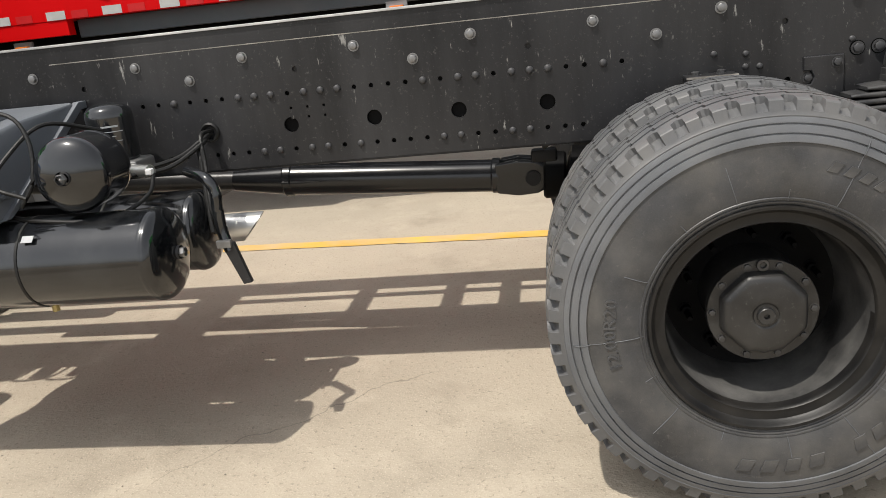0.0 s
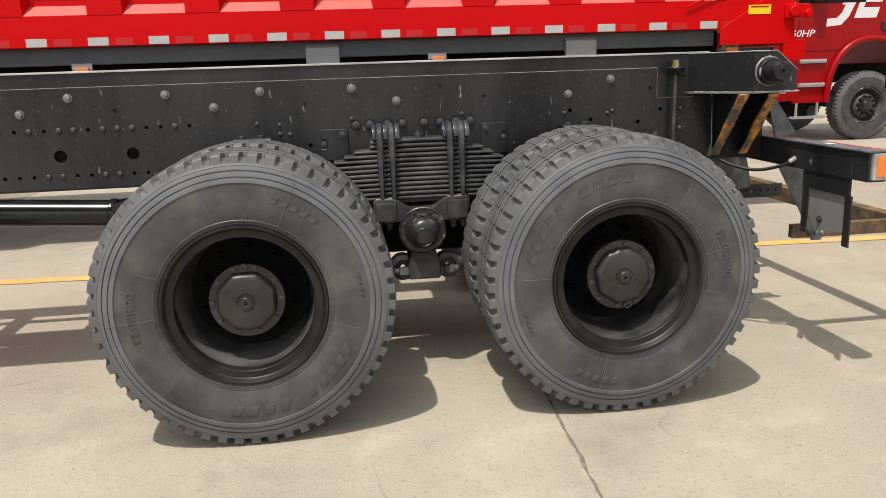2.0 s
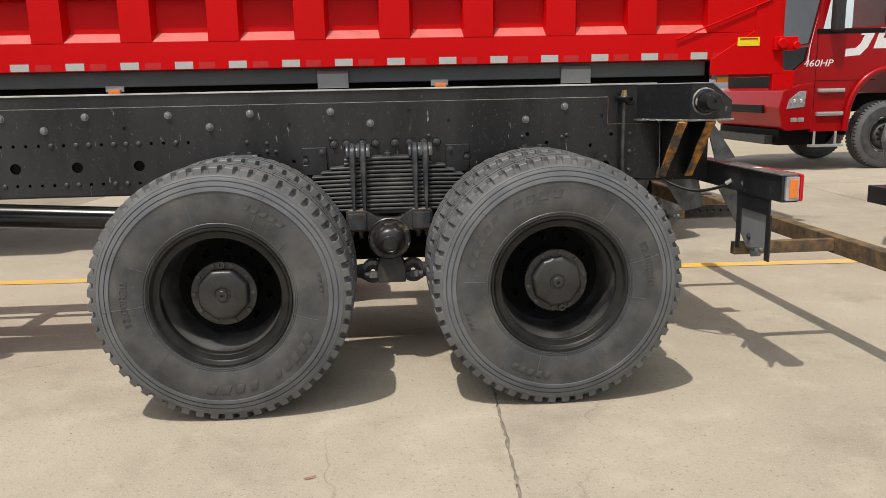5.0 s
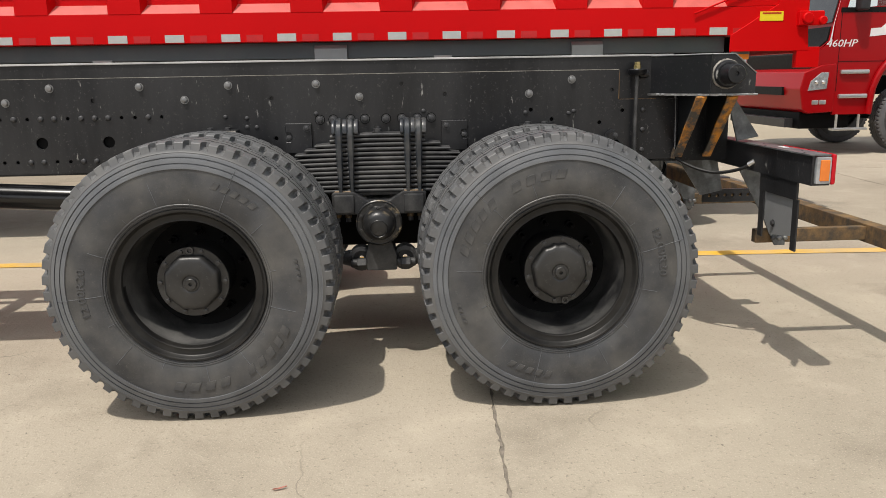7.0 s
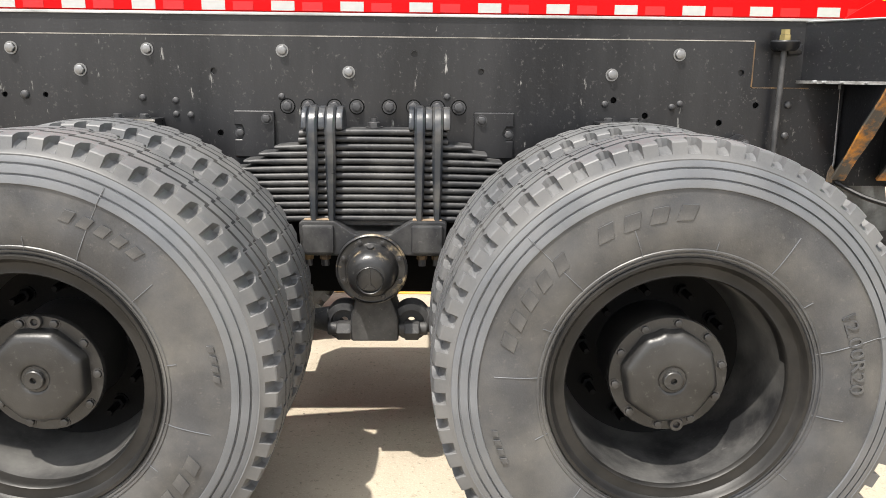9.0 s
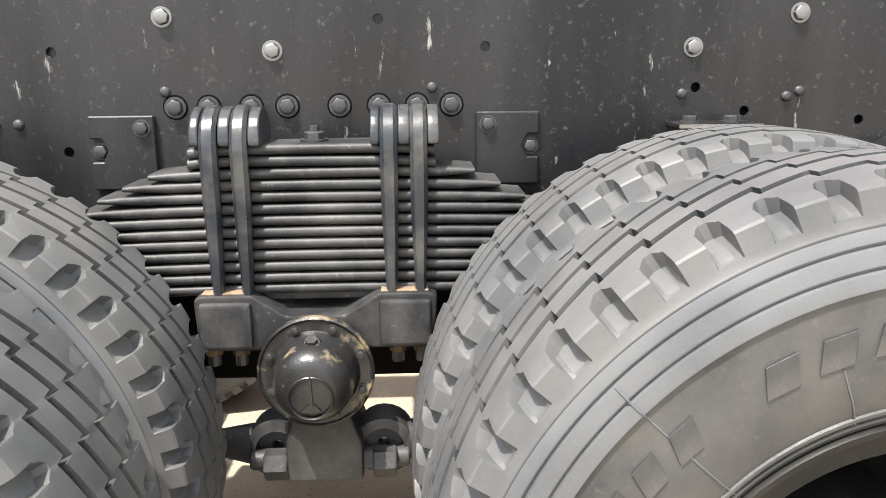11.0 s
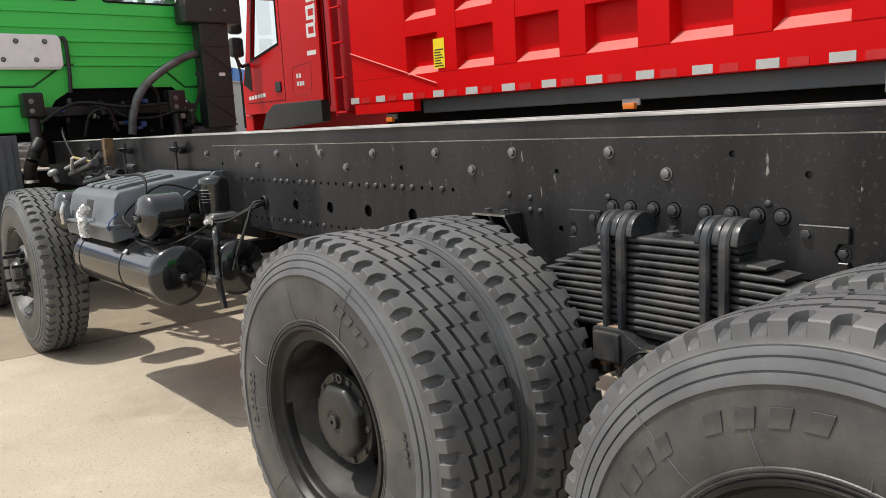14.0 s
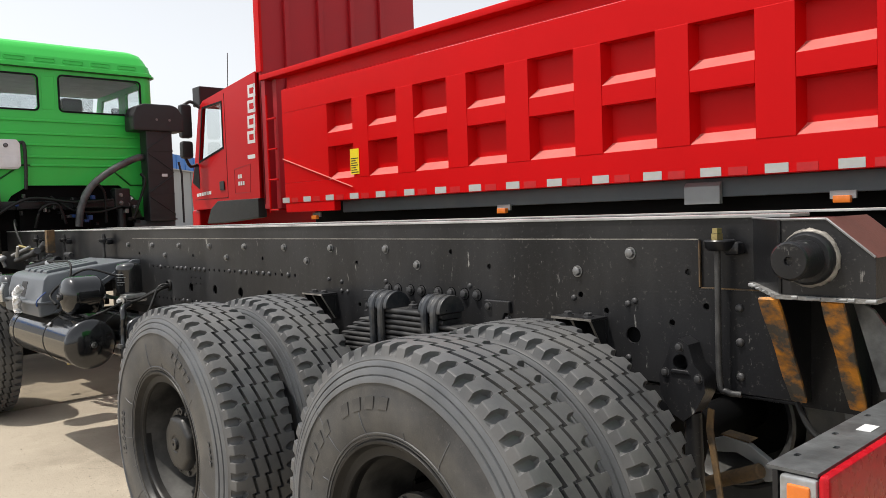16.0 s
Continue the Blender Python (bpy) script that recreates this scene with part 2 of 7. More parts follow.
M_RED_CAB = material("red_cab_paint", (0.50, 0.002, 0.004), 0.32, 0, 0.05, 1.5, 60, 0.01, coat=0.06, spec=0.14)
M_RED_DARK = material("deep_red_cab_paint", (0.29, 0.002, 0.004), 0.3, 0, 0.05, 1.5, 60, 0.01, coat=0.1, spec=0.2)
M_WELD = material("pale_seam", (0.66, 0.20, 0.17), 0.5, 0, 0.2, 20, 100, 0.1)
M_SUBFRAME = material("slate_grey_paint", (0.058, 0.068, 0.078), 0.5, 0, 0.15, 2, 90, 0.05, dust=(0.12, 0.12, 0.12), dust_amount=0.3)
M_GALV = material("grey_steel_bracket", (0.26, 0.265, 0.27), 0.5, 0.4, 0.12, 8, 120, 0.06)
M_WHITE = material("white_reflective_tape", (0.42, 0.42, 0.41), 0.5, 0, 0.08, 20, 300, 0.05)
M_TAPE_RED = material("red_reflective_tape", (0.46, 0.006, 0.008), 0.45, 0, 0.12, 20, 300, 0.05)
M_ORANGE = material("orange_lens", (0.66, 0.17, 0.02), 0.25, 0, 0.1, 40, 200, 0.1, coat=0.5)
M_LENS_RED = material("red_lens", (0.42, 0.004, 0.012), 0.28, 0, 0.25, 30, 200, 0.05, spec=0.3)
M_GREEN = material("green_cab_paint", (0.048, 0.57, 0.085), 0.40, 0, 0.05, 1.5, 60, 0.02, coat=0.12, spec=0.4)
M_GREEN_DEEP = material("green_seam_and_shade", (0.006, 0.10, 0.010), 0.5, 0, 0.1, 5, 60, 0.02)
M_GLASS = glass("window_glass", (0.84, 0.89, 0.89))
M_GASKET = material("black_rubber_seal", (0.004, 0.004, 0.004), 0.6, 0, 0.2, 20, 200, 0.1, spec=0.2)
M_PLASTIC = material("black_plastic", (0.018, 0.018, 0.02), 0.5, 0, 0.2, 12, 220, 0.2)
M_GREY_PLASTIC = material("grey_plastic", (0.115, 0.126, 0.142), 0.40, 0, 0.12, 6, 200, 0.1, dust=(0.16, 0.16, 0.155), dust_amount=0.2)
M_FENDER = material("grey_fender", (0.155, 0.163, 0.173), 0.5, 0, 0.1, 4, 200, 0.1, dust=DUST, dust_amount=0.15)
M_TANK = material("glossy_black_tank", (0.0042, 0.0048, 0.0060), 0.14, 0, 0.2, 6, 60, 0.015, coat=0.6, dust=(0.075, 0.077, 0.076), dust_amount=0.30, dust_scale=6, dust_edge=(0.48, 0.80), speck=0.12)
M_HOSE = material("rubber_hose", (0.008, 0.008, 0.008), 0.5, 0, 0.2, 30, 200, 0.1, spec=0.3)
# Hose black lifted to grey, its light highlight painted into the colour.
M_HOSE_HIGHLIGHT = material("highlight_grey_hose", (0.055, 0.057, 0.060), 0.38, 0, 0.3, 14, 160, 0.1, dust=(0.22, 0.22, 0.215), dust_amount=0.5, dust_scale=9)
M_CHROME = material("polished_steel", (0.72, 0.72, 0.70), 0.12, 1.0, 0.06, 10, 100, 0.02)
M_ALU = material("bright_aluminium", (0.62, 0.62, 0.61), 0.35, 0.9, 0.1, 20, 100, 0.05)
M_SHIELD = material("pressed_heat_shield", (0.80, 0.80, 0.81), 0.45, 0.2, 0.08, 12, 150, 0.1)
M_LABEL = material("white_print", (0.7, 0.7, 0.7), 0.5, 0, 0.05, 20, 100, 0.0)
M_YELLOW = material("yellow_label", (0.80, 0.60, 0.02), 0.45, 0, 0.06, 20, 100, 0.0)
M_BLACK_PRINT = material("black_print", (0.02, 0.02, 0.02), 0.5, 0, 0.05, 20, 100, 0.0)
M_INTERIOR = material("grey_cab_lining", (0.20, 0.20, 0.20), 0.8, 0, 0.2, 6, 120, 0.1)
M_LINING = material("pale_headliner", (0.52, 0.52, 0.50), 0.85, 0, 0.2, 6, 120, 0.2)
M_BLUE = material("blue_roof_sheet", (0.02, 0.16, 0.55), 0.45, 0, 0.08, 0.3, 20, 0.05)
M_WALL = material("grey_cladding", (0.33, 0.34, 0.36), 0.6, 0, 0.08, 0.2, 20, 0.05)
M_BARK = material("bark", (0.10, 0.075, 0.05), 0.9, 0, 0.4, 12, 60, 0.6)
M_LEAF = material("leaf_green", (0.23, 0.31, 0.09), 0.55, 0, 0.45, 1.4, 30, 0.1)
M_SCRAP = material("scrap_steel", (0.30, 0.29, 0.285), 0.6, 0.5, 0.6, 1.0, 30, 0.3, dust=(0.10, 0.05, 0.03), dust_amount=0.7, dust_scale=0.7)
M_SCRAP_PALE = material("pale_scrap", (0.42, 0.42, 0.42), 0.5, 0.4, 0.3, 2.0, 30, 0.2)
M_BLUE_WIRE = material("blue_wire", (0.02, 0.06, 0.22), 0.5, 0, 0.1, 20, 100, 0.0)
M_WELD_STEEL = material("weld_splashed_steel", (0.34, 0.335, 0.325), 0.5, 0.5, 0.5, 40, 200, 0.5, dust=(0.06, 0.055, 0.05), dust_amount=0.8, dust_scale=26)
M_GUARD = material("slate_plastic_guard", (0.062, 0.069, 0.082), 0.45, 0, 0.12, 6, 200, 0.1, dust=(0.2, 0.2, 0.19), dust_amount=0.15)
M_BEAM = material("scuffed_grey_channel", (0.120, 0.126, 0.130), 0.42, 0.2, 0.4, 16, 90, 0.1, dust=(0.035, 0.036, 0.038), dust_amount=0.8, dust_scale=24, scratches=0.8)
M_LAMP = material("clear_lamp_glass", (0.30, 0.31, 0.32), 0.16, 0.2, 0.45, 26, 90, 0.15, coat=0.9)
M_TREAD = material("grey_tread_rubber", (0.078, 0.080, 0.084), 0.5, 0, 0.3, 6, 200, 0.06, dust=(0.17, 0.164, 0.154), dust_amount=0.5, dust_scale=5, spec=0.4, speck=0.2)
M_RIM_LIP = material("glossy_rim_lip", (0.007, 0.007, 0.0072), 0.45, 0, 0.3, 9, 120, 0.08, dust=(0.045, 0.041, 0.036), dust_amount=0.4, dust_scale=7, spec=0.3)
M_RIM_DUSTY = material("dusty_grey_rim", (0.045, 0.045, 0.046), 0.5, 0, 0.3, 8, 120, 0.1, dust=(0.14, 0.137, 0.13), dust_amount=0.6, dust_scale=7)
M_PRINT = material("grey_white_print", (0.32, 0.33, 0.34), 0.5, 0, 0.1, 30, 100, 0.0)
M_MIRROR = material("mirror_glass", (0.10, 0.105, 0.11), 0.05, 1.0, 0.05, 10, 100, 0.0)

# ---- building helpers ----
WORLD = {}
SHARED = {}


def root(name, at, label, category, group="", kind=""):
    ob = new(name)
    ob.location = at
    ob.empty_display_size = 0.2
    WORLD[ob] = Matrix.Translation(at)
    return tagged(ob, label, category, group, kind)


def finish(bm, name, angle=38):
    me = bpy.data.meshes.new(name)
    bmesh.ops.recalc_face_normals(bm, faces=bm.faces[:])
    bm.to_mesh(me)
    bm.free()
    me.set_sharp_from_angle(angle=radians(angle))
    if len(me.polygons) < 1500:
        weigh_normals(me, math.cos(radians(angle + 6)))
    return me


def weigh_normals(me, limit):
    """Large faces keep their flat shading; only the rounded edges between them turn."""
    way = [p.normal.copy() for p in me.polygons]
    area = [p.area for p in me.polygons]
    round_vert = {}
    for i, p in enumerate(me.polygons):
        for v in p.vertices:
            round_vert.setdefault(v, []).append(i)
    out = [Vector((0, 0, 1))] * len(me.loops)
    for i, p in enumerate(me.polygons):
        for corner, v in zip(p.loop_indices, p.vertices):
            total = Vector((0, 0, 0))
            for f in round_vert[v]:
                if way[f].dot(way[i]) > limit:
                    total += way[f] * area[f]
            out[corner] = total.normalized() if total.length > 1e-12 else way[i]
    me.normals_split_custom_set(out)


def part(name, bm, mat, parent, label="", m=None, angle=38):
    """One mesh object under a thing or a part; bm is a bmesh or a shared mesh, in world metres (or local ones, placed by m)."""
    me = bm if isinstance(bm, bpy.types.Mesh) else finish(bm, name, angle)
    if not me.materials:
        me.materials.append(mat)
    ob = new(name, me)
    m = m or Matrix.Identity(4)
    ob.parent = parent
    ob.matrix_parent_inverse = WORLD[parent].inverted()
    ob.matrix_basis = m
    WORLD[ob] = m
    if label:
        ob["label"] = label
    return ob


def thing(name, bm, mat, label, category, group="", kind="", m=None, angle=38):
    me = bm if isinstance(bm, bpy.types.Mesh) else finish(bm, name, angle)
    if not me.materials:
        me.materials.append(mat)
    ob = new(name, me)
    ob.matrix_basis = m or Matrix.Identity(4)
    WORLD[ob] = ob.matrix_basis.copy()
    return tagged(ob, label, category, group, kind)


def shared(key, make, mat, angle=38):
    """A mesh that several pieces share."""
    if key not in SHARED:
        SHARED[key] = finish(make(), key, angle)
        SHARED[key].materials.append(mat)
    return SHARED[key]


def soften(faces):
    for f in faces:
        f.smooth = True


def box(x0, x1, y0, y1, z0, z1, bevel=0.0, seg=2, bm=None):
    b = bmesh.new()
    bmesh.ops.create_cube(b, size=1.0, matrix=Matrix.Translation(((x0 + x1) / 2, (y0 + y1) / 2, (z0 + z1) / 2)) @ Matrix.Diagonal((abs(x1 - x0), abs(y1 - y0), abs(z1 - z0), 1)))
    if bevel:
        soften(bmesh.ops.bevel(b, geom=b.edges[:], offset=bevel, segments=seg, affect="EDGES", profile=0.5)["faces"])
    return join(bm, b)


def join(bm, b):
    """Adds the bmesh b to bm (where given)."""
    if bm is None:
        return b
    me = bpy.data.meshes.new("tmp")
    b.to_mesh(me)
    b.free()
    bm.from_mesh(me)
    bpy.data.meshes.remove(me)
    return bm


def turned(bm, m):
    bmesh.ops.transform(bm, matrix=m, verts=bm.verts[:])
    return bm


def axis_frame(p0, p1):
    """A pose at p0 whose z runs towards p1."""
    way = Vector(p1) - Vector(p0)
    return Matrix.Translation(p0) @ way.to_track_quat("Z", "Y").to_matrix().to_4x4(), way.length


def lathe(profile, m=None, seg=32, bm=None, closed=False):
    """Turns (radius, height) pairs round z, then poses the result by m."""
    b = bmesh.new()
    rings = []
    for r, h in profile:
        if r < 1e-6:
            rings.append([b.verts.new((0, 0, h))])
        else:
            rings.append([b.verts.new((r * math.cos(2 * math.pi * k / seg), r * math.sin(2 * math.pi * k / seg), h)) for k in range(seg)])
    pairs = list(zip(rings, rings[1:])) + ([(rings[-1], rings[0])] if closed else [])
    for a, c in pairs:
        for k in range(seg):
            q = (k + 1) % seg
            if len(a) == 1 and len(c) == 1:
                continue
            if len(a) == 1:
                b.faces.new((a[0], c[k], c[q]))
            elif len(c) == 1:
                b.faces.new((a[k], a[q], c[0]))
            else:
                b.faces.new((a[k], a[q], c[q], c[k]))
    soften(b.faces)
    if m is not None:
        bmesh.ops.transform(b, matrix=m, verts=b.verts[:])
    return join(bm, b)


def rod(p0, p1, r, r1=None, seg=16, bevel=0.0, bm=None):
    m, length = axis_frame(p0, p1)
    r1 = r if r1 is None else r1
    prof = [(0, 0), (r - bevel, 0), (r, bevel), (r1, length - bevel), (r1 - bevel, length), (0, length)] if bevel else [(0, 0), (r, 0), (r1, length), (0, length)]
    return lathe(prof, m, seg, bm)


def smooth_path(points, steps=6):
    """A Catmull-Rom line through points."""
    p = [Vector(q) for q in points]
    p = [p[0] * 2 - p[1]] + p + [p[-1] * 2 - p[-2]]
    out = []
    for a, b, c, d in zip(p, p[1:], p[2:], p[3:]):
        for k in range(steps):
            t = k / steps
            out.append(0.5 * ((2 * b) + (c - a) * t + (2 * a - 5 * b + 4 * c - d) * t * t + (3 * b - 3 * c + d - a) * t ** 3))
    return out + [p[-2]]


def hose(points, r, seg=8, bm=None, steps=6, straight=False):
    path = [Vector(q) for q in points] if straight else smooth_path(points, steps)
    b = bmesh.new()
    rings = []
    up = Vector((0.13, 0.21, 0.97))
    for k, q in enumerate(path):
        way = (path[min(k + 1, len(path) - 1)] - path[max(k - 1, 0)]).normalized()
        u = way.cross(up).normalized() if abs(way.dot(up)) < 0.98 else way.cross(Vector((1, 0, 0))).normalized()
        v = way.cross(u)
        rings.append([b.verts.new(q + r * (math.cos(2 * math.pi * s / seg) * u + math.sin(2 * math.pi * s / seg) * v)) for s in range(seg)])
    for a, c in zip(rings, rings[1:]):
        for s in range(seg):
            b.faces.new((a[s], a[(s + 1) % seg], c[(s + 1) % seg], c[s]))
    soften(b.faces)
    b.faces.new(rings[0])
    b.faces.new(rings[-1])
    return join(bm, b)


def prism(outline, axis, a, c, bevel=0.0, holes=(), bm=None, seg=2):
    """An outline in the two other axes (x before y before z), with holes, thickened along axis from a to c."""
    b = bmesh.new()

    def at(u, v, w):
        return {"x": (w, u, v), "y": (u, w, v), "z": (u, v, w)}[axis]
    edges = []
    for loop in (outline, *holes):
        vs = [b.verts.new(at(u, v, a)) for u, v in loop]
        edges += [b.edges.new((vs[k], vs[(k + 1) % len(vs)])) for k in range(len(vs))]
    bmesh.ops.triangle_fill(b, edges=edges, use_beauty=True, use_dissolve=False)
    res = bmesh.ops.extrude_face_region(b, geom=b.faces[:])
    moved = [g for g in res["geom"] if isinstance(g, bmesh.types.BMVert)]
    shift = Vector(at(0, 0, c)) - Vector(at(0, 0, a))
    bmesh.ops.translate(b, vec=shift, verts=moved)
    if not holes:
        bmesh.ops.dissolve_limit(b, angle_limit=0.01, verts=b.verts[:], edges=b.edges[:])
        if bevel:
            soften(bmesh.ops.bevel(b, geom=b.edges[:], offset=bevel, segments=seg, affect="EDGES", profile=0.5)["faces"])
    return join(bm, b)


def strap(points, axis_x, w, t):
    """A flat bar of width w (along x) and thickness t, bent along points (y, z); soft corners."""
    p = [Vector((0, a, c)) for a, c in points]
    b = bmesh.new()
    rows = []
    e = min(w, t) * 0.28
    shape = [(-w / 2 + e, -t / 2), (w / 2 - e, -t / 2), (w / 2, -t / 2 + e), (w / 2, t / 2 - e), (w / 2 - e, t / 2), (-w / 2 + e, t / 2), (-w / 2, t / 2 - e), (-w / 2, -t / 2 + e)]
    for k, q in enumerate(p):
        way = (p[min(k + 1, len(p) - 1)] - p[max(k - 1, 0)]).normalized()
        out = Vector((0, -way.z, way.y))
        rows.append([b.verts.new(q + Vector((axis_x + sx, 0, 0)) + out * st) for sx, st in shape])
    for a, c in zip(rows, rows[1:]):
        for s in range(8):
            b.faces.new((a[s], a[(s + 1) % 8], c[(s + 1) % 8], c[s])).smooth = True
    b.faces.new(rows[0])
    b.faces.new(rows[-1])
    return b


def ring(cx, cz, r, seg=14):
    return [(cx + r * math.cos(2 * math.pi * k / seg), cz + r * math.sin(2 * math.pi * k / seg)) for k in range(seg)]


def rounded(u0, u1, v0, v1, r, seg=5):
    out = []
    for cu, cv, a0 in ((u1 - r, v0 + r, -90), (u1 - r, v1 - r, 0), (u0 + r, v1 - r, 90), (u0 + r, v0 + r, 180)):
        for k in range(seg + 1):
            a = radians(a0 + 90 * k / seg)
            out.append((cu + r * math.cos(a), cv + r * math.sin(a)))
    return out


def frame_of(u0, u1, v0, v1, r, w, axis, a, c):
    return prism(rounded(u0, u1, v0, v1, r), axis, a, c, holes=[rounded(u0 + w, u1 - w, v0 + w, v1 - w, max(0.005, r - w))])


def hex_bolt():
    """Washer, hexagon and domed end, looking along -y; unit radius of the hexagon."""
    b = lathe([(0, 0), (1.35, 0), (1.35, 0.18), (1.0, 0.18)], seg=16)
    lathe([(1.0, 0.18), (1.0, 0.75), (0.82, 0.9), (0, 0.9)], seg=6, bm=b)
    return turned(b, Matrix.Rotation(radians(90), 4, "X"))


def rivet():
    return turned(lathe([(1.0, 0), (0.95, 0.35), (0.7, 0.65), (0, 0.75)], seg=10), Matrix.Rotation(radians(90), 4, "X"))


def put_bolt(parent, x, y, z, r, mat=None, name="bolt", kind="hex", turn=0.0, way="-y"):
    mat = mat or M_BOLT
    me = shared(kind + mat.name, hex_bolt if kind == "hex" else rivet, mat)
    spin = {"-y": Matrix.Identity(4), "+x": Matrix.Rotation(radians(90), 4, "Z"), "-x": Matrix.Rotation(radians(-90), 4, "Z"), "+y": Matrix.Rotation(radians(180), 4, "Z"), "+z": Matrix.Rotation(radians(-90), 4, "X")}[way]
    return part(name, me, mat, parent, m=Matrix.Translation((x, y, z)) @ spin @ Matrix.Rotation(turn, 4, "Y") @ Matrix.Scale(r, 4))


def text_mesh(words, size, depth):
    """Raised lettering in the x-z plane, facing -y, centred on the origin."""
    cu = bpy.data.curves.new("lettering", "FONT")
    cu.body, cu.size, cu.extrude, cu.align_x, cu.align_y, cu.resolution_u = words, size, depth, "CENTER", "CENTER", 2
    ob = bpy.data.objects.new("lettering", cu)
    scene.collection.objects.link(ob)
    bpy.context.view_layer.update()
    me = bpy.data.meshes.new_from_object(ob.evaluated_get(bpy.context.evaluated_depsgraph_get()))
    bpy.data.objects.remove(ob)
    bpy.data.curves.remove(cu)
    b = bmesh.new()
    b.from_mesh(me)
    bpy.data.meshes.remove(me)
    return turned(b, Matrix.Rotation(radians(90), 4, "X"))

# ---- ground ----
GZ = -0.02              # the yard's surface


def build_ground():
    b = bmesh.new()
    bmesh.ops.create_grid(b, x_segments=2, y_segments=2, size=600, matrix=Matrix.Translation((0, 0, -0.045)))
    ground = thing("ground", b, M_GROUND, "pale concrete yard reaching to the horizon", "ground", kind="structure")

    def turn_yard(px, py):
        """The slabs lie three degrees askew to the trucks."""
        dx, cs, sn = px - 1.185, math.cos(radians(-3.1)), math.sin(radians(-3.1))
        return 1.185 + dx * cs - py * sn, dx * sn + py * cs
    rng = random.Random(5)
    xs = [-23.815 + 5.0 * k for k in range(9)]
    ys = [-12.28 + 5.0 * k for k in range(6)]
    for i in range(len(xs) - 1):
        for j in range(len(ys) - 1):
            x0, x1, y0, y1 = xs[i], xs[i + 1], ys[j], ys[j + 1]
            gap = 0.0068

            def edge(ax, ay, bx, by, nx, ny):
                out = []
                n = 150
                for k in range(n):
                    f = k / n
                    px, py = ax + (bx - ax) * f, ay + (by - ay) * f
                    w = 0.028 * noise.noise(Vector((px * 1.3, py * 1.3, 3.1))) + 0.009 * noise.noise(Vector((px * 9, py * 9, 7.7)))
                    c = gap * rng.uniform(0.15, 1.5)
                    # the joint wanders; both neighbours follow the same line
                    out.append(turn_yard(px + (w if ny == 0 else 0) - nx * c, py + (w if nx == 0 else 0) - ny * c))
                return out
            line = edge(x0, y0, x1, y0, 0, -1) + edge(x1, y0, x1, y1, 1, 0) + edge(x1, y1, x0, y1, 0, 1) + edge(x0, y1, x0, y0, -1, 0)
            s = bmesh.new()
            top = [s.verts.new((x, y, GZ)) for x, y in line]
            low = [s.verts.new((x, y, GZ - 0.03)) for x, y in line]
            s.faces.new(top)
            for k in range(len(line)):
                q = (k + 1) % len(line)
                s.faces.new((top[k], top[q], low[q], low[k]))
            part("concrete_slab", s, M_CONCRETE_DUSTY if x1 < -2.0 else M_CONCRETE, ground)
    joint = box(-23.0, 15.3, -11.0, 11.4, GZ - 0.012, GZ - 0.006)
    part("joint_bed", joint, M_SOIL, ground, "dark grit in the slab joints")
    line = bmesh.new()
    rng = random.Random(8)
    n = 160
    near, far = [], []
    for k in range(n + 1):
        x = -14 + 27.0 * k / n
        c = 2.768 - 0.0556 * x
        near.append(line.verts.new((x, c - 0.068 + rng.uniform(-0.008, 0.008), GZ + 0.004)))
        far.append(line.verts.new((x, c + 0.068 + rng.uniform(-0.008, 0.008), GZ + 0.004)))
    for k in range(n):
        line.faces.new((near[k], near[k + 1], far[k + 1], far[k]))
    thing("yellow_line", line, M_YELLOW_LINE, "worn yellow line painted on the concrete yard", "road marking", kind="structure")

    # grit and crumbs lying on the concrete
    rng = random.Random(21)
    b = bmesh.new()
    for k in range(240):
        x, y = rng.uniform(-3.5, 4.5), rng.uniform(-1.6, 3.2)
        r = rng.uniform(0.0012, 0.0042)
        m = Matrix.Translation((x, y, GZ + 0.4 * r)) @ Matrix.Rotation(rng.uniform(0, 6.28), 4, "Z") @ Matrix.Diagonal((r * rng.uniform(0.8, 1.8), r, r * 0.6, 1))
        bmesh.ops.create_icosphere(b, subdivisions=1, radius=1.0, matrix=m)
    thing("ground_grit", b, M_SOIL, "scattered grit and crumbs on the concrete", "grit", kind="stuff")


build_ground()

# ---- wheels ----
TYRE_R, TYRE_W = 0.558, 0.312


def build_flake():
    """A curled sliver of red paint lying on the concrete."""
    b = bmesh.new()
    rows = []
    for k in range(7):
        u = k / 6
        w = 0.007 * math.sin(math.pi * (0.12 + 0.76 * u))
        rows.append([b.verts.new((0.37 + 0.045 * u, -0.603 + 0.015 * u + s * 0.7 * w, GZ + 0.004 + 0.006 * abs(u - 0.4) + 0.003 * abs(s))) for s in (-1, 0, 1)])
    for p, q in zip(rows, rows[1:]):
        for j in (0, 1):
            b.faces.new((p[j], p[j + 1], q[j + 1], q[j]))
    bmesh.ops.solidify(b, geom=b.faces[:], thickness=0.001)
    thing("paint_flake", b, M_FLAKE, "curled pinkish-red paint flake lying on the concrete", "debris")


build_flake()


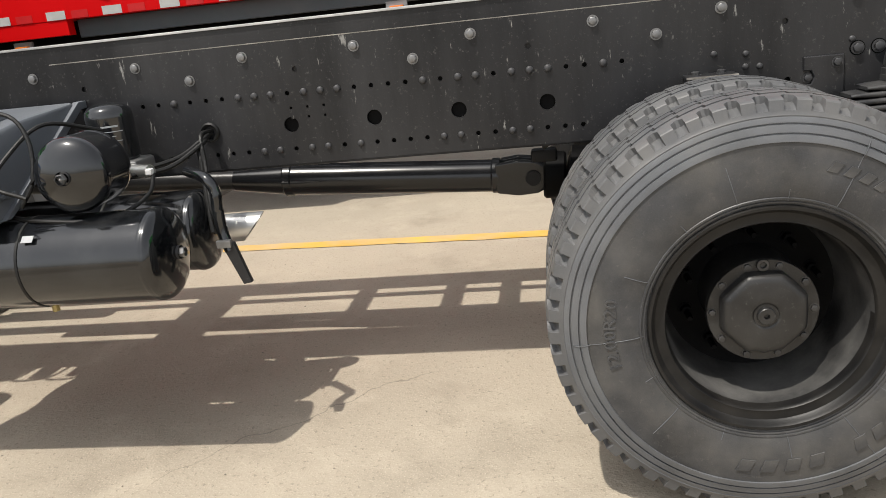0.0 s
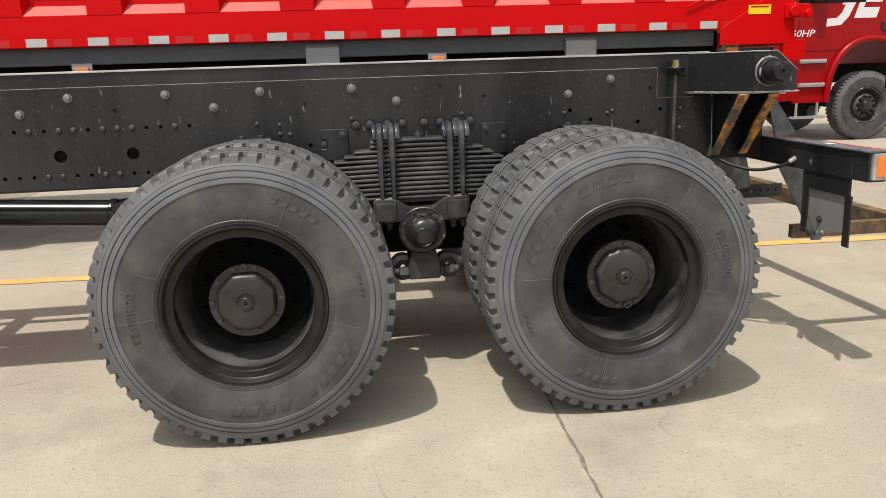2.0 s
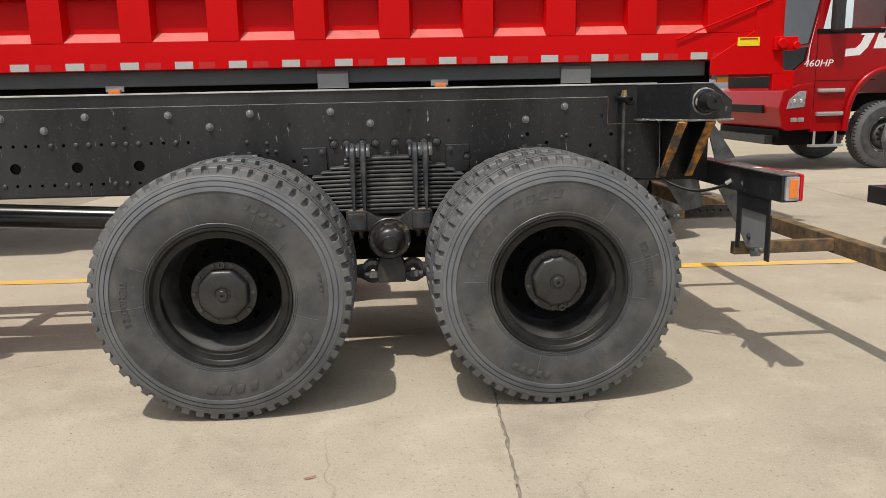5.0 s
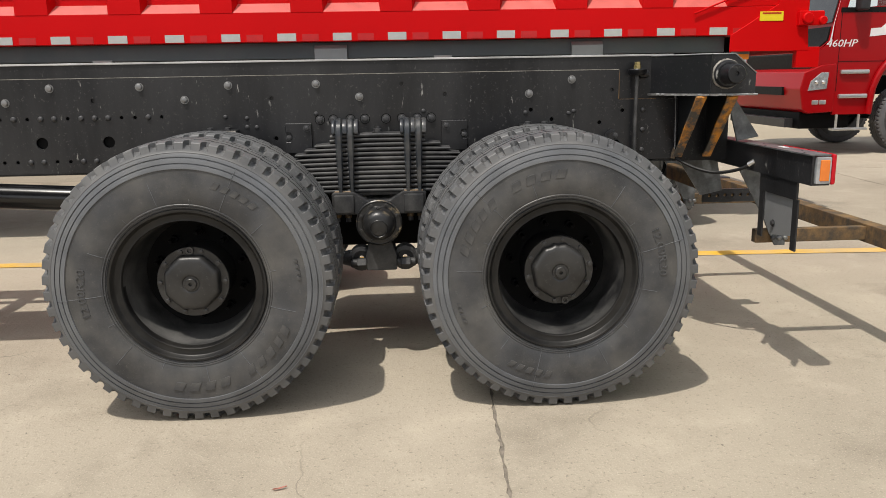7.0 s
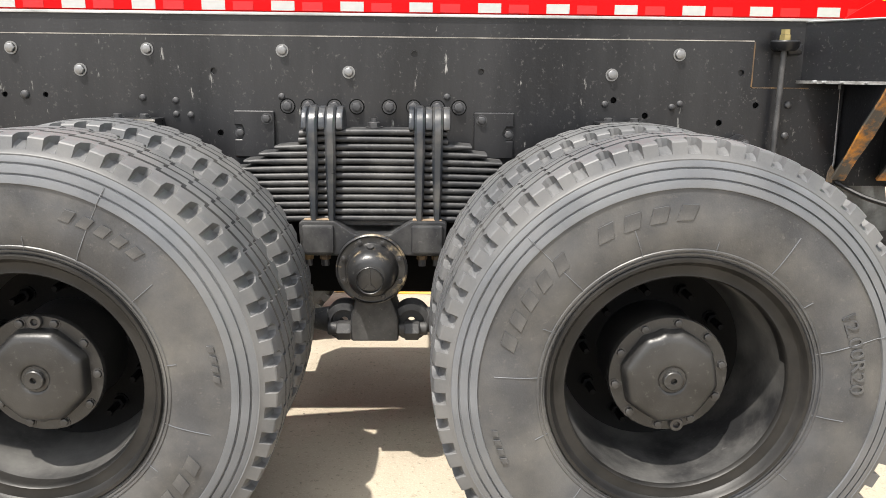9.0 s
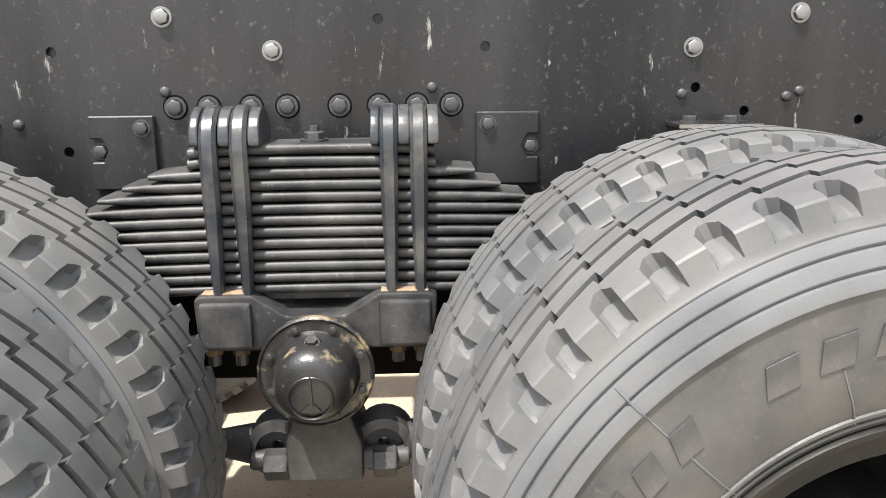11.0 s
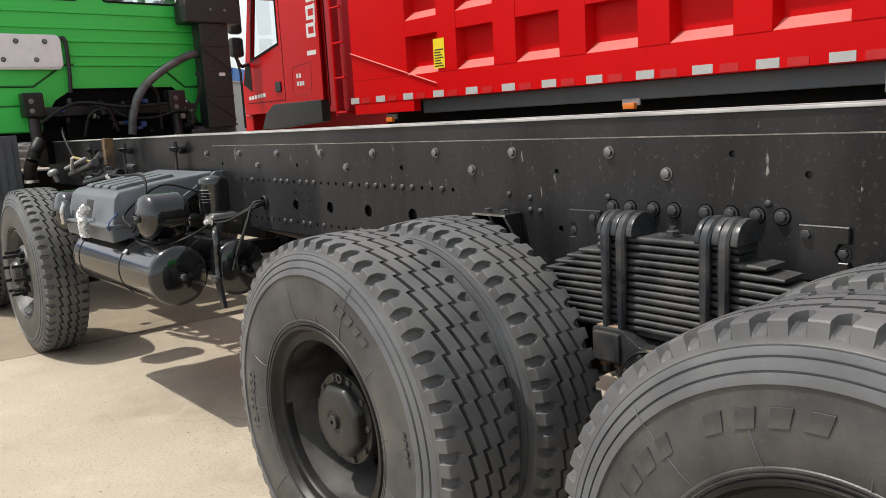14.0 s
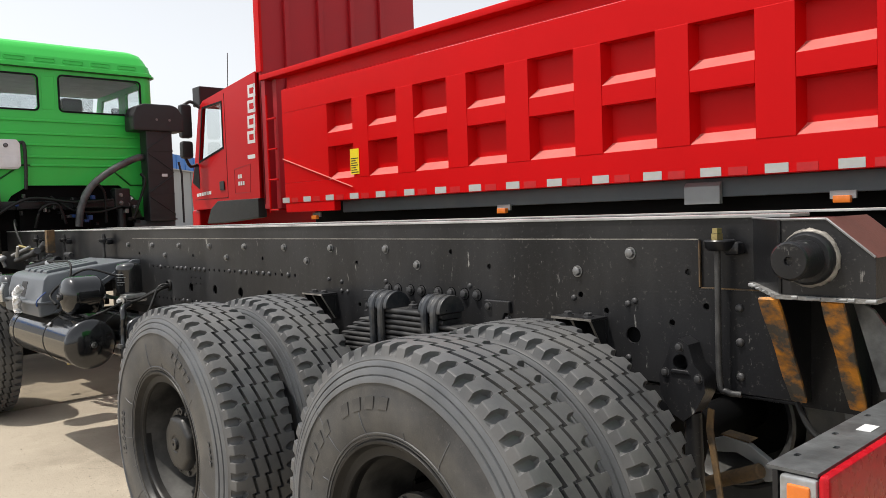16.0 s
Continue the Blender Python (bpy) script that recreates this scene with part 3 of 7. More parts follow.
def tyre_mesh(fine=True):
    """A lug tyre round the y axis: shoulder blocks with scooped pockets, three stepped grooves, ribbed walls, bead rings. y from -W/2 to W/2."""
    pitches = 54
    steps = (0.0, 0.08, 0.26, 0.365, 0.39, 0.46, 0.56, 0.66, 0.70, 0.73, 0.815, 0.845, 0.93, 0.965)
    # how deep the shoulder pocket is at each step, and how far its inner end reaches in
    scoop = (0, 0, 0, 0, 0.72, 0.92, 1.0, 1.0, 1.0, 0.97, 0.80, 0, 0, 0)
    reach = (0, 0, 0, 0.0, 0.0, 0.55, 1.0, 1.0, 0.95, 0.80, 0.35, 0.35, 0, 0)
    # the two walls of a groove jump back at different steps, which leaves a wide notch at the corner of each block
    def wall(f, jump):
        return 2.1 * (((f - jump) % 1.0) - 0.5)

    early = [wall(f, 0.715) for f in steps]
    late = [wall(f, 0.83) for f in steps]
    used = range(14) if fine else (0, 3, 4, 8, 10, 11)
    R = TYRE_R
    # y, radius, groove wall (-1: early, 1: late, 0: none), share of the pocket's depth, share of the pocket's reach
    half = [
        (0.0426, R - 0.001, -1, 0, 0), (0.0450, R - 0.015, -1, 0, 0), (0.0546, R - 0.015, 1, 0, 0), (0.0570, R - 0.002, 1, 0, 0),
        (0.0960, R - 0.0035, 0, 0.0, 1), (0.1000, R - 0.0040, 0, 0.74, 1), (0.1150, R - 0.0060, 0, 0.92, 0.2), (0.1215, R - 0.0080, 0, 1.05, 0),
        (0.1240, R - 0.0110, 0, 0.98, 0), (0.1300, R - 0.0345, 0, 0.0, 0), (0.1330, R - 0.0420, 0, 0.0, 0), (0.1350, R - 0.0445, 0, 0.0, 0), (0.1352, R - 0.0462, 0, 0.0, 0),
        (0.1345, R - 0.0475, 0, 0, 0), (0.1395, R - 0.058, 0, 0, 0), (0.1400, R - 0.061, 0, 0, 0), (0.1360, R - 0.062, 0, 0, 0), (0.1365, R - 0.065, 0, 0, 0), (0.1425, R - 0.066, 0, 0, 0),
        (0.1470, R - 0.080, 0, 0, 0), (0.1475, R - 0.083, 0, 0, 0), (0.1432, R - 0.084, 0, 0, 0), (0.1440, R - 0.087, 0, 0, 0), (0.1505, R - 0.088, 0, 0, 0),
        (0.1538, R - 0.101, 0, 0, 0), (0.1540, R - 0.104, 0, 0, 0), (0.1500, R - 0.105, 0, 0, 0), (0.1500, R - 0.108, 0, 0, 0),
        (0.1535, R - 0.140, 0, 0, 0), (0.1550, R - 0.175, 0, 0, 0), (0.1530, R - 0.215, 0, 0, 0), (0.1470, R - 0.236, 0, 0, 0),
        (0.1490, R - 0.238, 0, 0, 0), (0.1486, R - 0.2415, 0, 0, 0), (0.1448, R - 0.2425, 0, 0, 0), (0.1444, R - 0.2455, 0, 0, 0), (0.1466, R - 0.2465, 0, 0, 0), (0.1458, R - 0.250, 0, 0, 0), (0.1418, R - 0.251, 0, 0, 0),
        (0.1412, R - 0.2535, 0, 0, 0), (0.1425, R - 0.2545, 0, 0, 0), (0.1395, R - 0.2580, 0, 0, 0), (0.1330, R - 0.2600, 0, 0, 0), (0.1000, R - 0.2650, 0, 0, 0),
    ]
    if not fine:
        half = half[:10] + [half[k] for k in (12, 15, 18, 20, 23, 25, 27, 29, 31, 36, 41, 43)]
    middle = [(-0.0072, R, -1, 0, 0), (-0.0048, R - 0.015, -1, 0, 0), (0.0048, R - 0.015, 1, 0, 0), (0.0072, R, 1, 0, 0)]
    prof = [(-y, r, -z, p, -q) for y, r, z, p, q in reversed(half)] + middle + half
    b = bmesh.new()
    rings = []
    for k in range(pitches):
        for s in used:
            f = steps[s]
            a = 2 * math.pi * (k + f) / pitches
            ringv = []
            for y, r, z, p, q in prof:
                yy = y + (0.0088 * (late[s] if z > 0 else early[s]) if z else 0) - 0.019 * q * reach[s]
                rr = r - 0.024 * p * scoop[s]
                ringv.append(b.verts.new((rr * math.sin(a), yy, rr * math.cos(a))))
            rings.append(ringv)
    n = len(rings)
    for k in range(n):
        a, c = rings[k], rings[(k + 1) % n]
        for j in range(len(prof) - 1):
            f = b.faces.new((a[j], a[j + 1], c[j + 1], c[j]))
            f.smooth = True
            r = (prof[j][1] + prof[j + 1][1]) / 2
            # Groove faces take the darker wall rubber, as painted shade in the cuts.
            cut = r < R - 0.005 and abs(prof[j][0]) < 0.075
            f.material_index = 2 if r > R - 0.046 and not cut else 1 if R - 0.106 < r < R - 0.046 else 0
    return b


def wall_letters(words, size, radius, angle, depth=0.0022, spread=1.15):
    """Raised letters bent round the tyre's outer wall (facing -y), centred at an angle (0: top, clockwise as seen)."""
    b = text_mesh(words, size, depth)
    for v in b.verts:
        a = angle + v.co.x * spread / radius
        rr = radius + v.co.z
        v.co = Vector((rr * math.sin(a), v.co.y, rr * math.cos(a)))
    return b


def mark_pad(wd):
    """A plain slanted pad in low relief in place of a letter that is not copied."""
    hgt = 0.034 if wd > 0.03 else 0.026 if wd > 0.02 else 0.014
    k, w = 0.18 * hgt, wd * 0.78
    return prism([(-w / 2 - k, -hgt / 2), (w / 2 - k, -hgt / 2), (w / 2 + k, hgt / 2), (-w / 2 + k, hgt / 2)], "y", -0.0007, 0.002, bevel=0.0005)


def mould_line(reach):
    """A raised moulding line that follows the tyre's wall outwards from the bead, on the outer (-y) side of a wheel."""
    wall = [(0.310, 0.1445), (0.322, 0.1480), (0.343, 0.1537), (0.383, 0.1556), (0.418, 0.1541), (0.447, 0.1512), (0.456, 0.1546), (0.474, 0.1512), (0.492, 0.1432)]
    pts = [(0.004 * math.sin(9 * r), -(y - TYRE_W / 2) + 0.0003, r) for r, y in wall if r <= reach]
    return hose(pts, 0.0011, 5, steps=3)


def rim_dual():
    """The dished rim of a twin wheel, open towards -y, bolted disc deep inside."""
    prof = [(0.296, -0.018), (0.3015, -0.028), (0.3025, -0.038), (0.2985, -0.045), (0.2915, -0.0445), (0.2870, -0.038), (0.2835, -0.028), (0.2795, -0.024), (0.2700, -0.023), (0.2610, -0.0215), (0.2560, -0.0225), (0.2530, -0.019), (0.2515, -0.010), (0.2495, 0.010), (0.2470, 0.040), (0.2440, 0.10), (0.2390, 0.170), (0.226, 0.205), (0.226, 0.222), (0.236, 0.222), (0.252, 0.180), (0.262, 0.09), (0.270, 0.02)]
    return turned(lathe(prof, seg=72, closed=True), Matrix.Rotation(radians(-90), 4, "X"))


def disc_dual():
    return turned(lathe([(0.228, 0.204), (0.205, 0.212), (0.150, 0.214), (0.11, 0.214), (0.11, 0.226), (0.20, 0.226), (0.230, 0.224)], seg=48, closed=True), Matrix.Rotation(radians(-90), 4, "X"))


def hub_dual():
    """Reduction hub: drum, ten-bolt flange, pressed cap whose edge dips in beside each bolt, and a central boss; face at y = 0."""
    b = lathe([(0.132, 0.214), (0.131, 0.175), (0.129, 0.066), (0.1375, 0.063), (0.1405, 0.060), (0.1405, 0.046), (0.1385, 0.043), (0.108, 0.043)], seg=48)
    capv = []
    n = 120
    for r, y, lobe in ((0.1145, 0.0432, 1.0), (0.1130, 0.030, 1.0), (0.1100, 0.0200, 1.0), (0.1060, 0.0135, 0.9), (0.1000, 0.0095, 0.6), (0.0900, 0.0075, 0.2), (0.055, 0.0050, 0), (0.040, 0.0040, 0), (0.0350, 0.0050, 0), (0.0325, 0.0075, 0)):
        row = []
        for k in range(n):
            a = 2 * math.pi * k / n
            # eight flats with soft corners, one corner drawn out to a point
            edge = 1 / max(math.cos((a + math.pi / 8) % (math.pi / 4) - math.pi / 8), 0.1)
            point = 0.05 * math.exp(-((a - math.pi / 2) / 0.10) ** 2)
            grow = 0.955 * (1 + lobe * (0.75 * (edge - 1) + point))
            row.append(b.verts.new((r * grow * math.cos(a), r * grow * math.sin(a), y)))
        capv.append(row)
    for a, c in zip(capv, capv[1:]):
        for k in range(n):
            b.faces.new((a[k], a[(k + 1) % n], c[(k + 1) % n], c[k])).smooth = True
    lathe([(0.031, 0.0075), (0.0235, 0.0070), (0.0225, -0.0015), (0.0205, -0.0035), (0.0075, -0.0035), (0.0060, 0.006), (0, 0.006)], seg=28, bm=b)
    return turned(b, Matrix.Rotation(radians(-90), 4, "X"))


def drain_plug():
    """A round plug with a hexagon socket, looking along -y."""
    b = lathe([(0.0165, 0), (0.0165, 0.009), (0.0150, 0.011), (0.0085, 0.011)], seg=20)
    lathe([(0.0085, 0.011), (0.0080, 0.003), (0, 0.003)], seg=6, bm=b)
    return turned(b, Matrix.Rotation(radians(90), 4, "X"))


def rim_front():
    """The outward dish of a steered wheel, with hand holes left dark, seen from -y."""
    prof = [(0.288, 0.012), (0.292, 0.0), (0.284, -0.006), (0.274, 0.006), (0.262, 0.03), (0.252, 0.05), (0.246, 0.09), (0.225, 0.11), (0.205, 0.085), (0.185, 0.035), (0.168, 0.012), (0.110, 0.006), (0.110, 0.02), (0.165, 0.028), (0.182, 0.06), (0.22, 0.14), (0.262, 0.13), (0.268, 0.05)]
    return turned(lathe(prof, seg=64, closed=True), Matrix.Rotation(radians(-90), 4, "X"))


def hub_front():
    b = lathe([(0.115, 0.012), (0.112, -0.02), (0.085, -0.03), (0.078, -0.048), (0.070, -0.056), (0.03, -0.06), (0, -0.06)], seg=32)
    return turned(b, Matrix.Rotation(radians(-90), 4, "X"))


def stud():
    b = lathe([(0, 0), (1.3, 0), (1.3, 0.25), (1.0, 0.25)], seg=12)
    lathe([(1.0, 0.25), (1.0, 1.5), (0.55, 1.6), (0.55, 4.6), (0.45, 4.8), (0, 4.8)], seg=6, bm=b)
    return turned(b, Matrix.Rotation(radians(90), 4, "X"))


def drum():
    return turned(lathe([(0.0, 0.16), (0.205, 0.16), (0.205, 0.36), (0.0, 0.36)], seg=32), Matrix.Rotation(radians(-90), 4, "X"))


def bare_rim():
    """The inner wheel of a twin: barrel and disc."""
    prof = [(0.288, 0.012), (0.292, 0.0), (0.280, -0.004), (0.262, 0.03), (0.25, 0.06), (0.25, 0.26), (0.284, 0.30), (0.275, 0.31), (0.24, 0.27), (0.238, 0.07), (0.11, 0.06), (0.11, 0.05), (0.24, 0.05)]
    return turned(lathe(prof, seg=40, closed=True), Matrix.Rotation(radians(-90), 4, "X"))


def add_wheel(parent, x, y, z, kind, spin=0.0, away=False, letters=False, label=""):
    """kind: dual (outer of a pair), inner, front. y: the plane of the rim's outer edge. away: it faces +y."""
    m = Matrix.Translation((x, y, z)) @ (Matrix.Rotation(math.pi, 4, "Z") if away else Matrix.Identity(4)) @ Matrix.Rotation(spin, 4, "Y")
    rim = shared(*{"dual": ("rim_dual", rim_dual, M_RIM), "inner": ("bare_rim", bare_rim, M_RIM), "front": ("rim_front", rim_front, M_RIM)}[kind])
    w = part("wheel", rim, M_RIM, parent, label, m=m)
    near = letters or (kind == "front" and label)
    ty_mesh = shared("tyre", tyre_mesh, M_RUBBER, 24) if near or (parent == truck and not away) else shared("plain_tyre", lambda: tyre_mesh(False), M_RUBBER, 24)
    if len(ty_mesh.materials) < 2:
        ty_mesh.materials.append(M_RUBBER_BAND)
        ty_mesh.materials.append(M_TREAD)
    if len(rim.materials) < 2:
        rim.materials.append(M_RIM_DUSTY if kind == "front" else M_RIM_LIP)
        for f in rim.polygons:
            f.material_index = 1 if kind == "front" or math.hypot(f.center.x, f.center.z) > 0.2500 and f.center.y < 0.0 else 0
    ty = part("tyre", ty_mesh, M_RUBBER, w, "dusty black lug tyre", m=m @ Matrix.Translation((0, TYRE_W / 2 - (0.053 if kind != "front" else 0.022), 0)))
    if kind == "dual":
        part("wheel_disc", shared("disc_dual", disc_dual, M_FRAME_SHADED), M_FRAME_SHADED, w, m=m)
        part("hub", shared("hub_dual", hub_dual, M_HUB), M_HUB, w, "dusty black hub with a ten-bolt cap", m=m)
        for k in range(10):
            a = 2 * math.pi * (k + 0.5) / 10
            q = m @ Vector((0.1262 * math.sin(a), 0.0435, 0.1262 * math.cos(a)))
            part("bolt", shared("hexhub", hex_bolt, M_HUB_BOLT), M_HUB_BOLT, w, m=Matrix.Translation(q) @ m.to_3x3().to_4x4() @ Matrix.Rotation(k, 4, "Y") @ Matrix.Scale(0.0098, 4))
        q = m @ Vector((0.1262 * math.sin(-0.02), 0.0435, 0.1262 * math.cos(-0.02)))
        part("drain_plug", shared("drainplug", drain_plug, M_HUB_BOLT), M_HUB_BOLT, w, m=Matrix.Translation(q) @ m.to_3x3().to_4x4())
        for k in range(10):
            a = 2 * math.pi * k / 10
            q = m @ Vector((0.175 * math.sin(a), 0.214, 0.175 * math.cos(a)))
            part("wheel_nut", shared("studin", stud, M_FRAME_SHADED), M_FRAME_SHADED, w, m=Matrix.Translation(q) @ m.to_3x3().to_4x4() @ Matrix.Scale(0.016, 4))
        part("brake_drum", shared("drum", drum, M_FRAME_SHADED), M_FRAME_SHADED, w, m=m @ Matrix.Translation((0, 0.1, 0)))
    if kind == "front":
        part("hub", shared("hub_front", hub_front, M_HUB), M_HUB, w, m=m)
        for k in range(10):
            a = 2 * math.pi * k / 10
            q = m @ Vector((0.142 * math.sin(a), 0.012, 0.142 * math.cos(a)))
            part("wheel_nut", shared("studdark", stud, M_NUT), M_NUT, w, m=Matrix.Translation(q) @ m.to_3x3().to_4x4() @ Matrix.Scale(0.020, 4))
        part("brake_drum", shared("drum", drum, M_FRAME_SHADED), M_FRAME_SHADED, w, m=m)
    if letters:
        lm = m @ Matrix.Translation((0, -0.0532, 0))
        b = wall_letters("12.00R20", 0.046, 0.395, radians(-92), 0.0012)
        part("lettering", b, M_RUBBER, w, "raised size lettering on the tyre wall", m=lm)
        for count, wd, radius, mid in ((4, 0.046, 0.402, 176), (5, 0.040, 0.402, 132), (5, 0.030, 0.408, 30), (4, 0.018, 0.425, 82)):
            for k in range(count):
                a = radians(mid) + (k - (count - 1) / 2) * (wd * 1.3) / radius
                me = shared("mark%d" % round(wd * 1000), lambda: mark_pad(wd), M_RUBBER)
                part("raised_mark", me, M_RUBBER, w, m=lm @ Matrix.Rotation(a, 4, "Y") @ Matrix.Translation((0, 0, radius)))
        for k in range(15):
            a = 2 * math.pi * k / 15 + 0.1 + 0.07 * math.sin(5 * k)
            reach = (0.35, 0.50, 0.39, 0.345, 0.425)[k % 5]
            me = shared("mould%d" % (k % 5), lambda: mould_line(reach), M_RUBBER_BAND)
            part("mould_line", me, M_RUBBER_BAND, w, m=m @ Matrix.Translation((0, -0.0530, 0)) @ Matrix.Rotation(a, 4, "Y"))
    return w

# ---- the chassis truck ----
RAIL_Y = 0.765          # outer face of the near rail's plate
MID_Y = 1.2             # the truck's centre plane
AXLE_Z = 0.538
truck = root("chassis_truck", (-1.5, MID_Y, GZ), "green-cab truck without a body, bare black chassis frame", "truck")


def build_frame():
    outline = [(-2.52, 0.895), (-2.52, 1.235), (-2.30, 1.325), (1.878, 1.325), (1.878, 1.186), (2.17, 1.186), (2.17, 0.90), (1.5, 0.893)]
    row_a = {0, 4, 5, 6, 8, 9, 10, 15, 17, 18, 20, 21, 22, 25}
    row_b = {0, 1, 3, 4, 6, 11, 12, 15, 16}
    holes = [ring(x, 1.036, 0.027, 18) for x in (-1.428, -1.124, -0.825, -0.522)]
    holes += [ring(-1.852 + 0.0608 * k, 1.147, 0.0085, 8) for k in range(-2, 27) if k not in row_a]
    holes += [ring(-1.543 + 0.0598 * k, 0.950, 0.0085, 8) for k in range(-6, 20) if k not in row_b]
    holes += [ring(x, z, 0.010, 10) for x, z in ((-2.185, 1.229), (-1.385, 1.227), (-0.575, 1.225), (0.238, 1.222), (0.844, 1.278), (1.046, 1.227), (0.249, 1.037), (1.457, 1.146), (1.557, 1.10), (1.845, 1.232), (1.90, 1.135), (1.79, 1.08))]
    holes += [ring(-1.42 + 0.06 * (k % 3), 1.095 - 0.035 * (k // 3), 0.005, 8) for k in range(6)]
    holes += [ring(1.655, 1.031, 0.026, 14)]
    p = part("frame_plate", prism(outline, "y", RAIL_Y, RAIL_Y + 0.008, holes=holes), M_FRAME, truck, "scratched black reinforcing plate with bolts")
    part("plate_edge", box(-2.30, 1.878, RAIL_Y - 0.0005, RAIL_Y + 0.008, 1.3255, 1.3285), M_EDGE, p)
    part("plate_edge", box(1.8785, 1.8825, RAIL_Y - 0.0005, RAIL_Y + 0.008, 1.19, 1.325), M_RUST, p)
    part("plate_edge", box(1.885, 2.06, RAIL_Y - 0.0005, RAIL_Y + 0.008, 1.1865, 1.1895), M_RUST, p)
    # big bolts in two rows
    for k in range(9):
        x = -2.375 + 0.403 * k if k < 8 else 1.651
        put_bolt(p, x, RAIL_Y, 1.284, 0.0142, turn=0.4 * k)
    for x in (-1.776, -0.966, -0.160, 0.645, 1.447):
        put_bolt(p, x, RAIL_Y, 1.222, 0.0142, turn=x)
    for k in row_a:
        put_bolt(p, -1.852 + 0.0608 * k, RAIL_Y, 1.147, 0.0135, M_BOLT_DARK, "rivet", "rivet")
    for k in row_b:
        put_bolt(p, -1.543 + 0.0598 * k, RAIL_Y, 0.950, 0.0125, M_BOLT_DARK, "rivet", "rivet")
    for x, z in ((0.119, 1.133), (0.118, 1.092), (0.162, 1.090), (1.43, 1.134), (1.663, 1.137), (0.02, 1.141), (1.637, 0.959), (1.638, 1.127), (0.44, 1.148), (0.944, 1.151)):
        put_bolt(p, x, RAIL_Y, z, 0.0105, M_BOLT_DARK, "rivet", "rivet")
    for z in (1.137, 1.042, 0.945):
        put_bolt(p, 2.0, RAIL_Y, z, 0.012, M_BOLT_DARK, "rivet", "rivet")
    # spring hanger bosses
    for x in (0.457, 0.520, 0.600, 0.668, 0.767, 0.842, 0.915, 0.981):
        part("boss", turned(lathe([(0.0240, 0), (0.0238, 0.001), (0, 0.001)], seg=20), Matrix.Translation((x, RAIL_Y, 1.119)) @ Matrix.Rotation(radians(90), 4, "X")), M_FRAME_SHADED, p)
        put_bolt(p, x, RAIL_Y - 0.0015, 1.119, 0.0150, M_BOLT_DARK, turn=3 * x)
    for s in (1, -1):
        cx = 0.7225
        shoe = [(cx + s * 0.305, 1.105), (cx + s * 0.428, 1.105), (cx + s * 0.428, 1.062), (cx + s * 0.405, 1.062), (cx + s * 0.395, 1.04), (cx + s * 0.405, 1.018), (cx + s * 0.428, 1.018), (cx + s * 0.428, 0.965), (cx + s * 0.305, 0.965)]
        part("spring_bracket", prism(shoe, "y", RAIL_Y - 0.014, RAIL_Y, bevel=0.0025, seg=1), M_FRAME, p)
        put_bolt(p, cx + s * 0.328, RAIL_Y - 0.014, 1.082, 0.0125, M_BOLT_DARK)
        put_bolt(p, cx + s * 0.412, RAIL_Y - 0.001, 1.038, 0.0125, M_BOLT_DARK)
    # upright of the channel behind the plate, and its flanges
    part("frame_rail", box(-5.7, 2.08, RAIL_Y + 0.010, RAIL_Y + 0.019, 1.165, 1.386), M_FRAME, truck, "black painted channel rail")
    part("frame_rail", box(-5.7, -2.53, RAIL_Y + 0.010, RAIL_Y + 0.019, 1.03, 1.165), M_FRAME, truck)
    # The web's deeper black gives the plate's holes their shade.
    part("rail_web", box(-2.53, 2.14, RAIL_Y + 0.016, RAIL_Y + 0.022, 0.894, 1.165), M_FRAME_SHADED, truck)
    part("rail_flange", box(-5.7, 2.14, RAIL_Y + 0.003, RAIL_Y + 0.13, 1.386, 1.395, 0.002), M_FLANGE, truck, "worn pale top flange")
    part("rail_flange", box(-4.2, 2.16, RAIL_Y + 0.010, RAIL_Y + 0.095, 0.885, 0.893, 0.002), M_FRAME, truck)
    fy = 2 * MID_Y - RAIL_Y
    part("frame_rail", box(-5.7, 2.4, fy - 0.02, fy, 0.89, 1.385), M_FRAME_SHADED, truck)
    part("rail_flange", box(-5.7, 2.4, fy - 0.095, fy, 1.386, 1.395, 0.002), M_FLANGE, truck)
    part("pipe_run", rod((-3.9, 1.22, 1.0), (-0.3, 1.22, 1.0), 0.05, seg=12), M_FRAME_SHADED, truck)
    part("pipe_run", rod((-3.9, 1.50, 0.95), (-0.3, 1.50, 0.95), 0.03, seg=12), M_FRAME_SHADED, truck)
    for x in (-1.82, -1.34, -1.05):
        part("pipe_clip", box(x - 0.05, x + 0.05, 1.22, fy, 0.97, 1.0), M_FRAME_SHADED, truck)
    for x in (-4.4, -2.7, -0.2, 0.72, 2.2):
        part("cross_member", box(x - 0.09, x + 0.09, RAIL_Y + 0.02, fy - 0.02, 0.96, 1.26, 0.01), M_FRAME_SHADED, truck)
    return p


plate = build_frame()


